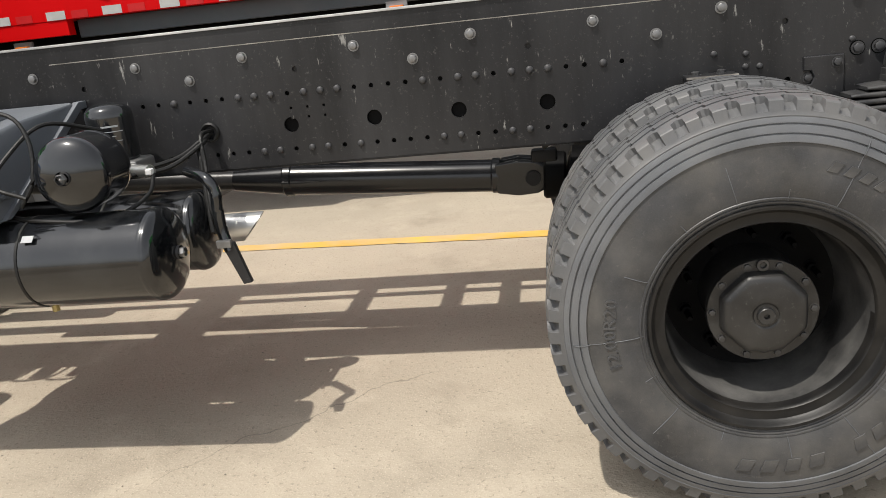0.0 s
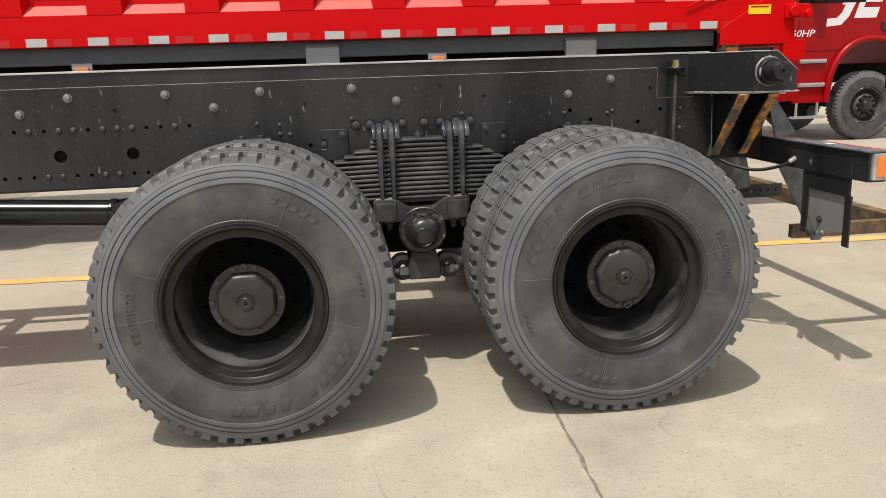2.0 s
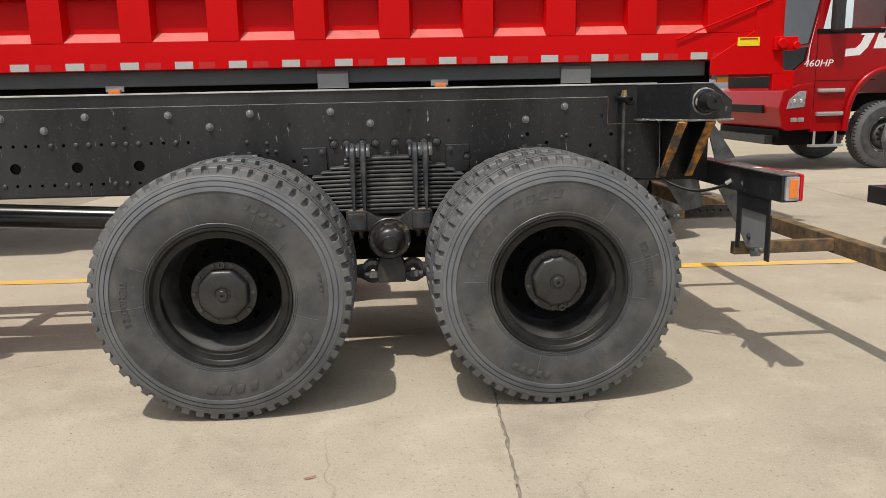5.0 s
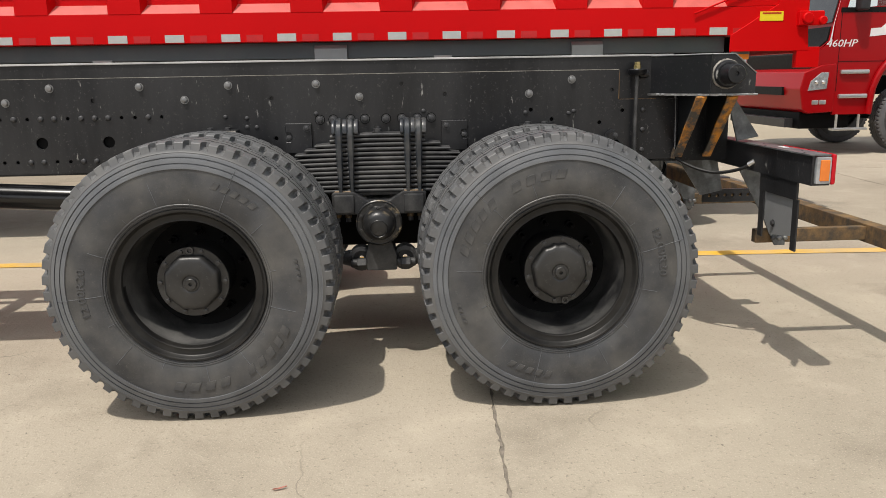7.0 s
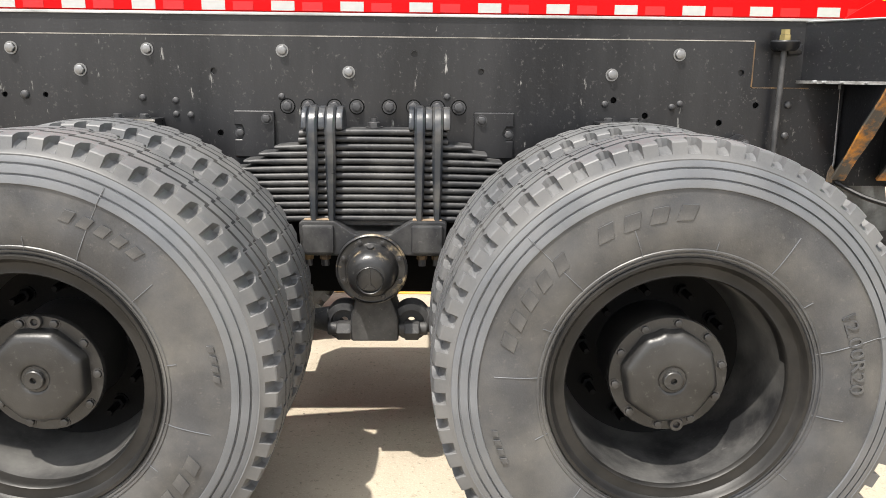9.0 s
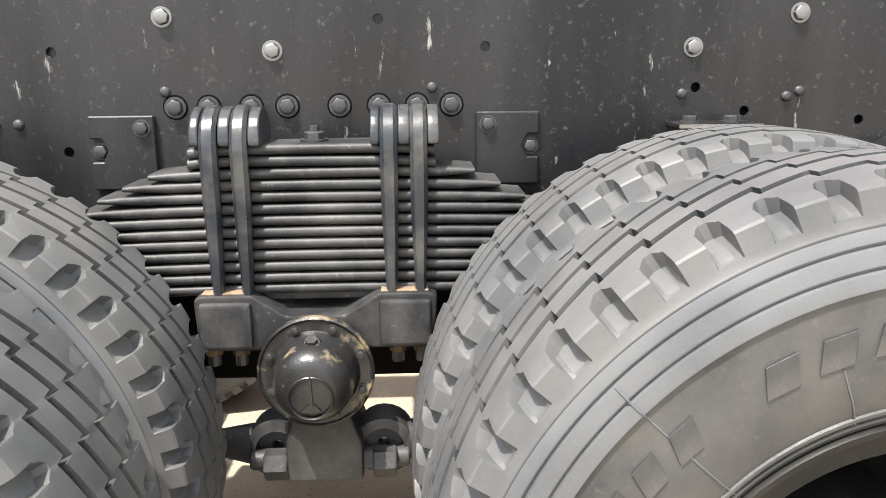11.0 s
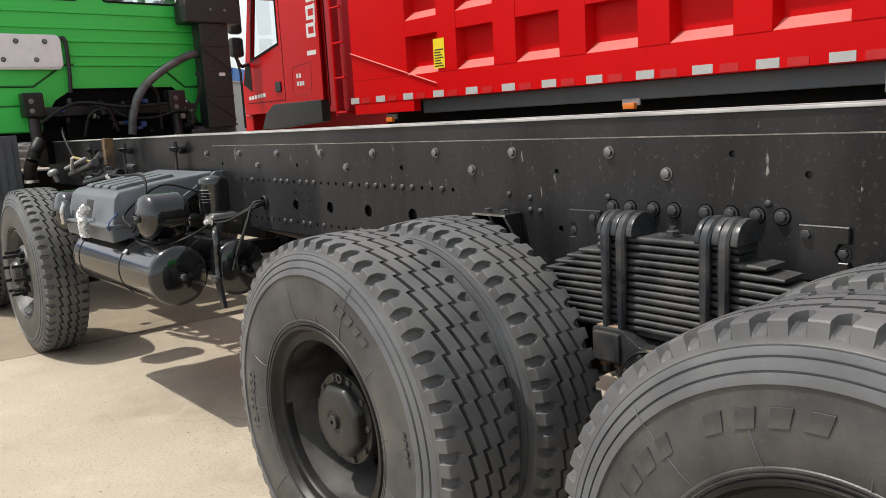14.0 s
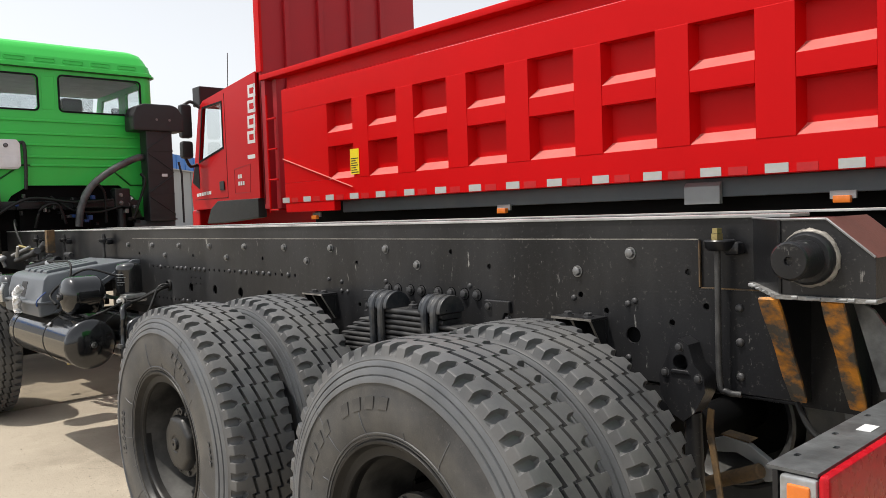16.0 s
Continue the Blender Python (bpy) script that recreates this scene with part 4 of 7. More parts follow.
def build_tri_bracket(x):
    """A small ribbed bracket on the rail over the tyre, its edges worn bare."""
    p = part("tyre_stop", box(x, x + 0.16, RAIL_Y - 0.085, RAIL_Y, 1.074, 1.082, 0.002), M_FRAME, truck)
    part("stop_plate", box(x, x + 0.16, RAIL_Y - 0.010, RAIL_Y, 0.96, 1.074), M_FRAME, p)
    for dx in (0.004, 0.076, 0.148):
        rib = [(RAIL_Y - 0.010, 0.965), (RAIL_Y - 0.010, 1.074), (RAIL_Y - 0.080, 1.074)]
        part("rib", prism(rib, "x", x + dx, x + dx + 0.008), M_FRAME, p)
        part("worn_edge", hose([(x + dx + 0.004, RAIL_Y - 0.012, 0.967), (x + dx + 0.004, RAIL_Y - 0.081, 1.073)], 0.0042, 6, straight=True), M_EDGE, p)
    part("worn_edge", box(x, x + 0.16, RAIL_Y - 0.0865, RAIL_Y - 0.0848, 1.0745, 1.0815), M_EDGE, p)
    for dx in (0.035, 0.115):
        put_bolt(p, x + dx, RAIL_Y - 0.04, 1.082, 0.014, M_BOLT_DARK, way="+z")


build_tri_bracket(-0.08)
build_tri_bracket(1.40)


def build_spring():
    cx = 0.727
    spring = part("leaf_spring", box(cx - 0.11, cx + 0.11, 0.63, 0.705, 0.775, 0.80, 0.004), M_SPRING, truck, "dusty black multi-leaf spring pack")
    halves = [0.215, 0.217, 0.287, 0.333, 0.378, 0.415, 0.46, 0.50, 0.54, 0.57, 0.60, 0.62, 0.62]
    top = 1.062
    droop = [0.001, -0.001, 0.002, 0.0, -0.001, 0.001, 0, 0.001, -0.001, 0, 0, 0, 0]
    for i, h in enumerate(halves):
        z = top - 0.0212 * i
        b = bmesh.new()
        n = 18
        rings = []
        for k in range(n + 1):
            u = -1 + 2 * k / n
            x = cx + h * u
            drop = -0.035 * (h * u) ** 2 - 0.004 * (abs(u) ** 8) + droop[i] * u
            th = 0.0186 * (1 if abs(u) < 0.80 or i < 2 else 1 - 0.45 * (abs(u) - 0.80) / 0.20)
            zt = z + drop
            prof = [(0.717, -th), (0.717, 0)] + [(0.626 - 0.009 * math.sin(math.pi * q / 6), -th / 2 + th / 2 * math.cos(math.pi * q / 6)) for q in range(7)]
            rings.append([b.verts.new((x, py, zt + pz)) for py, pz in prof])
        for a, c in zip(rings, rings[1:]):
            for s in range(9):
                b.faces.new((a[s], a[(s + 1) % 9], c[(s + 1) % 9], c[s])).smooth = True
        b.faces.new(rings[0])
        b.faces.new(rings[-1])
        part("leaf", b, M_SPRING, spring)
    # inverted U-bolts
    bend = [(0.602, 0.79), (0.602, 0.95), (0.602, 1.05)] + [(0.6625 - 0.0605 * math.cos(math.pi * k / 14), 1.056 + 0.0605 * math.sin(math.pi * k / 14)) for k in range(15)] + [(0.723, 1.03), (0.723, 0.79)]
    for x in (0.552, 0.604, 0.862, 0.914):
        bolt = strap(bend, x, 0.030, 0.024)
        for v in bolt.verts:
            # the shanks narrow towards their threaded feet
            if v.co.z < 0.84:
                v.co.x = x + (v.co.x - x) * (0.62 + 0.38 * (v.co.z - 0.79) / 0.05)
        part("u_bolt", bolt, M_UBOLT, spring)
    for x0, x1 in ((0.530, 0.628), (0.840, 0.938)):
        # a ridged seat: three rounded ribs with the bolts lying in the two channels between
        for k, (a, c) in enumerate(((x0 - 0.010, x0 + 0.0065), (x0 + 0.0385, x0 + 0.0590), (x1 - 0.0080, x1 + 0.0125))):
            seat = [(0.600, 1.060)] + [(0.6625 - 0.0640 * math.cos(math.pi * q / 12), 1.066 + 0.0600 * math.sin(math.pi * q / 12)) for q in range(13)] + [(0.725, 1.060)]
            part("u_bolt_seat", prism(seat, "x", a, c, bevel=0.004), M_UBOLT, spring)
        part("u_bolt_seat", prism([(0.616, 1.060)] + [(0.6625 - 0.0470 * math.cos(math.pi * q / 10), 1.064 + 0.046 * math.sin(math.pi * q / 10)) for q in range(11)] + [(0.709, 1.060)], "x", x0, x1), M_UBOLT, spring)
    put_bolt(spring, cx, 0.667, 1.063, 0.019, M_BOLT_DARK, way="+z")
    part("centre_pin", rod((cx, 0.667, 1.075), (cx, 0.667, 1.090), 0.009, seg=8), M_BOLT_DARK, spring)
    # Added black block that darkens the gap seen below the saddle.
    part("saddle_gap_shade", box(0.28, 1.17, 1.0, 1.5, 0.46, 0.74, 0.02), M_FRAME_SHADED, truck)
    # saddle, hub and torque rods
    sad = [(0.508, 0.790), (0.520, 0.797), (0.612, 0.797), (0.672, 0.757), (0.775, 0.757), (0.838, 0.797), (0.930, 0.797), (0.944, 0.790), (0.938, 0.708), (0.926, 0.692), (0.528, 0.692), (0.512, 0.708)]
    saddle = part("spring_saddle", prism(sad, "y", 0.585, 0.74, bevel=0.006), M_SPRING, truck, "cast black spring saddle")
    for x in (0.53, 0.58, 0.87, 0.915):
        part("nut", rod((x, 0.62, 0.675), (x, 0.62, 0.696), 0.016, seg=6), M_RUST, saddle)
        part("nut", rod((x, 0.62, 0.655), (x, 0.62, 0.675), 0.012, seg=8), M_BOLT_DARK, saddle)
    # cover plates pressed on the saddle's two arms
    for x0, x1 in ((0.518, 0.612), (0.838, 0.932)):
        part("saddle_arm", box(x0, x1, 0.572, 0.590, 0.700, 0.786, 0.008), M_SPRING, saddle)
        part("dirt_ledge", box(x0 + 0.004, x1 - 0.004, 0.592, 0.64, 0.7965, 0.8000, 0.0015), M_DIRT, saddle, "brown grit caught on the saddle")
    hub = part("trunnion_hub", turned(lathe([(0, 0.14), (0.095, 0.14), (0.097, 0.016), (0.1040, 0.014), (0.1060, 0.010), (0.1060, 0.0), (0.1020, -0.003), (0.0995, 0.000), (0.0960, 0.001), (0.0800, 0.000), (0.0755, -0.006), (0.0735, -0.020), (0.0720, -0.040), (0.0690, -0.056), (0.0630, -0.070), (0.0530, -0.080), (0.0400, -0.0855), (0, -0.087)], seg=56), Matrix.Translation((0.722, 0.568, 0.655)) @ Matrix.Rotation(radians(-90), 4, "X")), M_HUB_MUD, truck, "muddy domed trunnion hub")
    for k in range(8):
        a = 2 * math.pi * (k + 0.5) / 8
        put_bolt(hub, 0.722 + 0.0885 * math.sin(a), 0.567, 0.655 + 0.0885 * math.cos(a), 0.0072, M_HUB_BOLT)
    b = lathe([(0.0400, -0.004), (0.0400, 0.0025), (0.0385, 0.0040), (0.0365, 0.0025), (0.0365, -0.004)], seg=36)
    # a plain raised spine with two feet inside the ring
    join(b, prism([(-0.0035, -0.018), (0.0035, -0.018), (0.0012, 0.040), (-0.0012, 0.040)], "z", -0.004, 0.004))
    join(b, prism([(-0.018, -0.026), (0.018, -0.026), (0.006, -0.012), (-0.006, -0.012)], "z", -0.004, 0.003))
    part("hub_emblem", turned(b, Matrix.Translation((0.722, 0.4815, 0.644)) @ Matrix.Rotation(radians(90), 4, "X")), M_HUB_MUD, hub)
    part("filler_boss", rod((0.722, 0.545, 0.700), (0.722, 0.530, 0.7265), 0.020, 0.016, seg=16, bevel=0.002), M_HUB_MUD, hub)
    part("filler_plug", rod((0.722, 0.531, 0.7245), (0.722, 0.526, 0.7345), 0.0105, seg=6), M_HUB_BOLT, hub)
    br = [(0.672, 0.575), (0.775, 0.575), (0.80, 0.50), (0.80, 0.425), (0.655, 0.425), (0.655, 0.50)]
    lower = part("torque_bracket", prism(br, "y", 0.585, 0.74, bevel=0.008), M_SPRING, truck)
    for s, ex in ((-1, 0.632), (1, 0.838)):
        part("rod_eye", turned(lathe([(0.058, -0.035), (0.058, 0.035), (0.04, 0.04), (0.036, 0.02), (0.012, 0.02), (0.012, -0.02), (0.036, -0.02), (0.04, -0.04)], seg=24, closed=True), Matrix.Translation((ex, 0.66, 0.475)) @ Matrix.Rotation(radians(90), 4, "X")), M_SPRING, lower)
        part("pin", rod((ex - 0.05, 0.625, 0.455), (ex + 0.05, 0.625, 0.455), 0.021, seg=10, bevel=0.004), M_SPRING, lower)
        part("nut", rod((ex - 0.02, 0.605, 0.455), (ex + 0.025, 0.605, 0.455), 0.030, seg=6, bevel=0.004), M_SPRING, lower)
        part("rod_fork", rod((ex + s * 0.045, 0.655, 0.474), (ex + s * 0.115, 0.655, 0.478), 0.040, 0.028, seg=16, bevel=0.006), M_SPRING, lower)
        for q in range(7):
            part("sleeve_rib", lathe([(0.026, -0.004), (0.0295, -0.003), (0.0295, 0.003), (0.026, 0.004)], axis_frame((ex + s * (0.125 + 0.013 * q), 0.66, 0.4790 + 0.0006 * q), (ex + s * 0.55, 0.66, 0.50))[0], 16, closed=True), M_HOSE, lower)
        part("torque_rod", rod((ex + s * 0.05, 0.66, 0.475), (ex + s * 0.55, 0.66, 0.50), 0.026, seg=14), M_SPRING, lower)


build_spring()


def build_axles():
    for x in (0.0, 1.45):
        ax = part("axle", rod((x, 0.28, AXLE_Z), (x, 2.12, AXLE_Z), 0.085, seg=20), M_FRAME_SHADED, truck)
        part("differential", turned(lathe([(0, -0.17), (0.12, -0.15), (0.19, -0.06), (0.20, 0.04), (0.15, 0.13), (0, 0.17)], seg=24), Matrix.Translation((x, MID_Y, AXLE_Z + 0.03)) @ Matrix.Rotation(radians(90), 4, "Y")), M_FRAME_SHADED, ax)
        part("brake_chamber", rod((x - 0.2, 0.86, 0.72), (x - 0.42, 0.86, 0.72), 0.08, seg=18, bevel=0.02), M_FRAME_SHADED, ax)
    for x in (-3.9, -5.85):
        part("axle", box(x - 0.06, x + 0.06, 0.25, 2.15, 0.40, 0.52, 0.02), M_FRAME_SHADED, truck)
        for y in (0.86, 2 * MID_Y - 0.86):
            part("leaf_spring", box(x - 0.75, x + 0.75, y - 0.045, y + 0.045, 0.62, 0.72, 0.01), M_FRAME_SHADED, truck)
    ds = part("drive_shaft", rod((-1.62, MID_Y, 0.757), (-0.74, MID_Y, 0.706), 0.066, seg=28), M_SHAFT, truck, "glossy black propeller shaft")
    part("shaft_collar", rod((-1.64, MID_Y, 0.758), (-1.60, MID_Y, 0.756), 0.071, seg=28, bevel=0.006), M_SHAFT, ds)
    part("shaft_neck", rod((-1.64, MID_Y, 0.758), (-1.86, MID_Y, 0.772), 0.064, 0.045, seg=24), M_SHAFT, ds)
    part("shaft_sleeve", rod((-1.86, MID_Y, 0.772), (-3.3, MID_Y, 0.85), 0.042, seg=20), M_FRAME, ds)
    part("shaft_collar", rod((-0.77, MID_Y, 0.708), (-0.73, MID_Y, 0.706), 0.072, seg=28, bevel=0.006), M_SHAFT, ds)
    for s in (1, -1):
        part("yoke", turned(prism([(-0.75, 0.765), (-0.66, 0.775), (-0.58, 0.765), (-0.535, 0.735), (-0.525, 0.70), (-0.535, 0.665), (-0.58, 0.635), (-0.66, 0.63), (-0.75, 0.645)], "y", MID_Y + s * 0.055 - 0.016, MID_Y + s * 0.055 + 0.016, bevel=0.010), Matrix.Identity(4)), M_SHAFT, ds)
    part("cross", rod((-0.60, MID_Y - 0.085, 0.70), (-0.60, MID_Y + 0.085, 0.70), 0.03, seg=14), M_NUT, ds)
    part("pinion_flange", rod((-0.56, MID_Y, 0.695), (-0.47, MID_Y, 0.69), 0.095, seg=24, bevel=0.01), M_FRAME_SHADED, ds)
    part("pinion_housing", rod((-0.47, MID_Y, 0.69), (-0.12, MID_Y, 0.60), 0.12, 0.17, seg=24), M_FRAME_SHADED, ds)
    part("relay_valve", box(-0.60, -0.50, 1.02, 1.07, 0.78, 0.83, 0.012), M_NUT, truck)
    part("air_line", hose([(-0.55, 1.0, 0.84), (-0.45, 0.95, 0.90), (-0.3, 0.9, 0.86), (-0.2, 0.88, 0.75)], 0.008), M_HOSE, truck)
    part("shaft_between", rod((0.2, MID_Y, 0.58), (1.25, MID_Y, 0.58), 0.05, seg=18), M_FRAME_SHADED, truck)


build_axles()

for x in (0.0, 1.45):
    for away in (False, True):
        y = 0.0 if not away else 2 * MID_Y
        s = 1 if not away else -1
        add_wheel(truck, x, y + s * 0.352, AXLE_Z, "inner", spin=0.3 + x, away=away)
        add_wheel(truck, x, y, AXLE_Z, "dual", spin={0.0: 0.0, 1.45: 2.95}[x], away=away, letters=not away, label="dusty black twin wheel with a deep dish")
for x in (-3.9, -5.85):
    add_wheel(truck, x, 0.055, AXLE_Z, "front", spin=x, label="black steered wheel with protruding studs")
    add_wheel(truck, x, 2 * MID_Y - 0.055, AXLE_Z, "front", spin=x, away=True)


def build_rear_end():
    """The pin box at the rear of the rail, gussets, hold-down rods, lamp beam and underrun bar."""
    ends = [(2.035, RAIL_Y + 0.012), (2.225, 0.512), (2.43, 0.512), (2.43, RAIL_Y + 0.012)]
    b = bmesh.new()
    low = [b.verts.new((x, y, 1.212)) for x, y in ends]
    high = [b.verts.new((x, y, 1.385)) for x, y in ends[:2]]
    # the top rear corner is cut off at a slant
    rim = [b.verts.new((2.33, 0.512, 1.385)), b.verts.new((2.43, 0.512, 1.300)), b.verts.new((2.43, RAIL_Y + 0.012, 1.300)), b.verts.new((2.33, RAIL_Y + 0.012, 1.385))]
    b.faces.new(low)
    b.faces.new((low[0], low[1], high[1], high[0]))
    b.faces.new((low[1], low[2], rim[1], rim[0], high[1]))
    b.faces.new((low[2], low[3], rim[2], rim[1]))
    b.faces.new((high[0], high[1], rim[0], rim[3]))
    b.faces.new((rim[0], rim[1], rim[2], rim[3]))
    b.faces.new((low[3], low[0], high[0], rim[3], rim[2]))
    pin_box = part("hinge_box", b, M_FRAME, truck, "welded black box with a hinge pin")
    b = bmesh.new()
    v = [b.verts.new(q) for q in ((2.328, 0.508, 1.389), (2.434, 0.508, 1.301), (2.434, RAIL_Y, 1.301), (2.328, RAIL_Y, 1.389))]
    b.faces.new(v)
    bmesh.ops.solidify(b, geom=b.faces[:], thickness=0.004)
    part("primed_patch", b, material("red_oxide_primer", (0.22, 0.09, 0.075), 0.75, 0, 0.2, 10, 120, 0.2), pin_box, "dull red primer")
    part("weld_bead", hose([(2.035, 0.775, 1.386), (2.225, 0.511, 1.386), (2.33, 0.511, 1.386), (2.43, 0.511, 1.302)], 0.0030, 6, straight=True), M_GALV, pin_box)
    part("weld_bead", hose([(2.225, 0.510, 1.385), (2.225, 0.510, 1.214)], 0.0035, 6, straight=True), M_FRAME, pin_box)
    at_pin = Matrix.Translation((2.293, 0.512, 1.298)) @ Matrix.Rotation(radians(90), 4, "X")
    part("pin_collar", turned(lathe([(0.040, 0), (0.060, 0), (0.060, 0.020), (0.053, 0.028), (0.040, 0.028)], seg=28), at_pin), M_FRAME, pin_box)
    bead = lathe([(0.058, 0), (0.067, 0), (0.066, 0.005), (0.062, 0.008), (0.058, 0.008)], seg=60)
    rng = random.Random(8)
    for v in bead.verts:
        v.co *= rng.uniform(0.975, 1.025)
    part("weld_ring", turned(bead, at_pin), M_EDGE, pin_box, "rough grey weld round the pin collar")
    part("hinge_pin", turned(lathe([(0.043, 0), (0.043, 0.108), (0.038, 0.114), (0.010, 0.114), (0.008, 0.106), (0, 0.106)], seg=28), at_pin), M_FRAME, pin_box)
    part("weld_flange", prism([(2.022, RAIL_Y + 0.01), (2.218, 0.497), (2.437, 0.497), (2.437, RAIL_Y + 0.01)], "z", 1.2025, 1.2115), M_WELD_STEEL, pin_box, "bare weld-splashed flange")
    for k in range(16):
        # weld splashes along the flange's edge and its slanted end
        u = rng.random()
        x, y = (2.225 + 0.21 * u, 0.498) if k % 3 else (2.03 + 0.19 * u, 0.755 - 0.25 * u)
        part("weld_splash", rod((x - 0.007, y - 0.001, 1.207), (x + 0.007, y - 0.001, 1.208), rng.uniform(0.003, 0.0055), seg=7, bevel=0.001), M_GALV, pin_box)
    for top, foot in ((2.19, 2.170), (2.335, 2.314)):
        part("gusset", prism([(0.535, 1.2015), (RAIL_Y + 0.01, 1.2015), (RAIL_Y + 0.01, 0.905), (0.742, 0.905)], "x", top - 0.014, top - 0.004), M_FRAME, pin_box)
        b = bmesh.new()
        v = [b.verts.new(q) for q in ((top - 0.024, 0.530, 1.2010), (top + 0.024, 0.530, 1.2010), (foot + 0.020, 0.742, 0.913), (foot - 0.020, 0.742, 0.913))]
        b.faces.new(v)
        bmesh.ops.subdivide_edges(b, edges=b.edges[:], cuts=7, use_grid_fill=True)
        for q in b.verts:
            q.co.y += 0.0035 * math.sin(31 * q.co.z + 90 * q.co.x) + rng.uniform(-0.001, 0.001)
        bmesh.ops.solidify(b, geom=b.faces[:], thickness=0.009)
        part("gusset_strip", b, M_PRIMER, pin_box, "orange-rusted welded strip with bare streaks")
    part("weld_bead", hose([(2.158, RAIL_Y + 0.004, 1.200), (2.166, RAIL_Y + 0.002, 0.96), (2.155, RAIL_Y + 0.002, 0.90)], 0.0042, 6, straight=True), M_WELD_STEEL, pin_box)
    part("bare_patch", prism([(2.146, 0.900), (2.166, 0.896), (2.170, 0.935), (2.158, 0.952), (2.149, 0.93)], "y", RAIL_Y - 0.003, RAIL_Y - 0.0005), M_RUST, pin_box, "bare ground steel at the plate's corner")
    part("tail_plate", box(2.07, 2.43, RAIL_Y + 0.012, RAIL_Y + 0.022, 0.885, 1.2115), M_FRAME, pin_box)
    # hold-down rods
    for x, z0 in ((1.955, 0.90), (-2.74, 1.02), (-3.62, 1.05), (-4.35, 1.1)):
        r = part("hold_down_rod", hose([(x, RAIL_Y - 0.035, 1.352), (x, RAIL_Y - 0.035, 1.2), (x, RAIL_Y - 0.034, z0 + 0.04), (x + 0.02, RAIL_Y - 0.03, z0 + 0.005), (x + 0.055, RAIL_Y - 0.02, z0)], 0.009, 10), M_SPRING, truck)
        part("clamp", lathe([(0, 0.026), (0.030, 0.026), (0.040, 0.030), (0.043, 0.026), (0.040, 0.010), (0.030, 0.0), (0, 0)], Matrix.Translation((x + 0.004, RAIL_Y - 0.030, 1.298)), 20), M_FRAME, r)
        part("clamp_cup", box(x + 0.012, x + 0.062, RAIL_Y - 0.035, RAIL_Y + 0.01, 1.285, 1.322, 0.012), M_FRAME, r)
        part("nut", rod((x, RAIL_Y - 0.035, 1.325), (x, RAIL_Y - 0.035, 1.345), 0.017, seg=6), M_BRASS if x > 0 else M_BOLT_DARK, r)
        part("nut", rod((x, RAIL_Y - 0.035, 1.346), (x, RAIL_Y - 0.035, 1.360), 0.014, seg=6), M_BRASS if x > 0 else M_BOLT_DARK, r)
    # pear-shaped casting on the rail
    pear = [(1.807, 0.985), (1.822, 1.031), (1.847, 1.047), (1.877, 1.031), (1.894, 0.976), (1.922, 0.947), (1.927, 0.901), (1.897, 0.843), (1.857, 0.808), (1.822, 0.827), (1.787, 0.876), (1.782, 0.935)]
    casting = part("shock_mount", prism(pear, "y", 0.70, RAIL_Y, holes=[ring(1.852, 0.978, 0.024, 14)], bevel=0.008), M_FRAME, truck, "pear-shaped black shock mount casting")
    part("mount_lip", prism([(1.826, 0.958), (1.878, 0.958), (1.884, 0.946), (1.820, 0.946)], "y", 0.694, 0.701, bevel=0.003), M_FRAME, casting)
    for x, z in ((1.850, 1.022), (1.803, 0.945), (1.907, 0.938)):
        put_bolt(casting, x, 0.70, z, 0.010, M_BOLT_DARK)
    part("damper", rod((1.868, 0.735, 0.83), (1.880, 0.735, 0.40), 0.026, seg=16), M_FRAME, truck)
    part("damper_shield", prism([(1.915, 0.850), (1.932, 0.846), (1.928, 0.790), (1.955, 0.60), (1.958, 0.42), (1.943, 0.42), (1.938, 0.60), (1.908, 0.79)], "y", 0.735, 0.742), M_RUST, truck, "thin brown-rusted strip beside the damper")
    arm = part("stabiliser_bracket", prism([(1.80, 0.690), (1.86, 0.715), (1.94, 0.705), (2.03, 0.650), (2.03, 0.615), (1.985, 0.600), (1.955, 0.650), (1.90, 0.672), (1.82, 0.660)], "y", 0.93, 0.955, bevel=0.004), M_GALV, truck, "bent grey steel bracket")
    part("bracket_ledge", prism([(1.845, 0.7165), (1.935, 0.7075), (1.94, 0.712), (1.85, 0.721)], "y", 0.935, 0.99), M_RUST, arm)
    part("stabiliser_bar", rod((1.70, 0.955, 0.505), (1.99, 0.90, 0.645), 0.022, seg=14, bevel=0.004), M_RUST, truck)
    # lamp beam across the tail
    beam = part("lamp_beam", box(2.437, 2.447, -0.012, 2.412, 0.866, 0.979, 0.002), M_FRAME, truck, "black channel carrying the tail lamps")
    part("beam_top", prism([(2.428, -0.012), (2.512, -0.012), (2.512, 2.412), (2.428, 2.412)], "z", 0.979, 0.985, holes=[rounded(2.441 + 0.034 * (k % 2), 2.451 + 0.034 * (k % 2), 0.06 + 0.085 * k, 0.078 + 0.085 * k, 0.004, 3) for k in range(6)]), M_BEAM, beam, "scuffed grey top of the channel")
    part("beam_bottom", box(2.437, 2.512, -0.012, 2.412, 0.862, 0.868), M_FRAME, beam)
    part("label", box(2.466, 2.492, 0.285, 0.335, 0.9855, 0.9865), M_LABEL, beam, "small white sticker")
    for y0, s in ((-0.020, 1), (2.420, -1)):
        lamp = part("tail_lamp", box(2.514, 2.534, min(y0, y0 + s * 0.42), max(y0, y0 + s * 0.42), 0.864, 0.986, 0.009), M_LENS_RED, beam, "long red tail lamp lens")
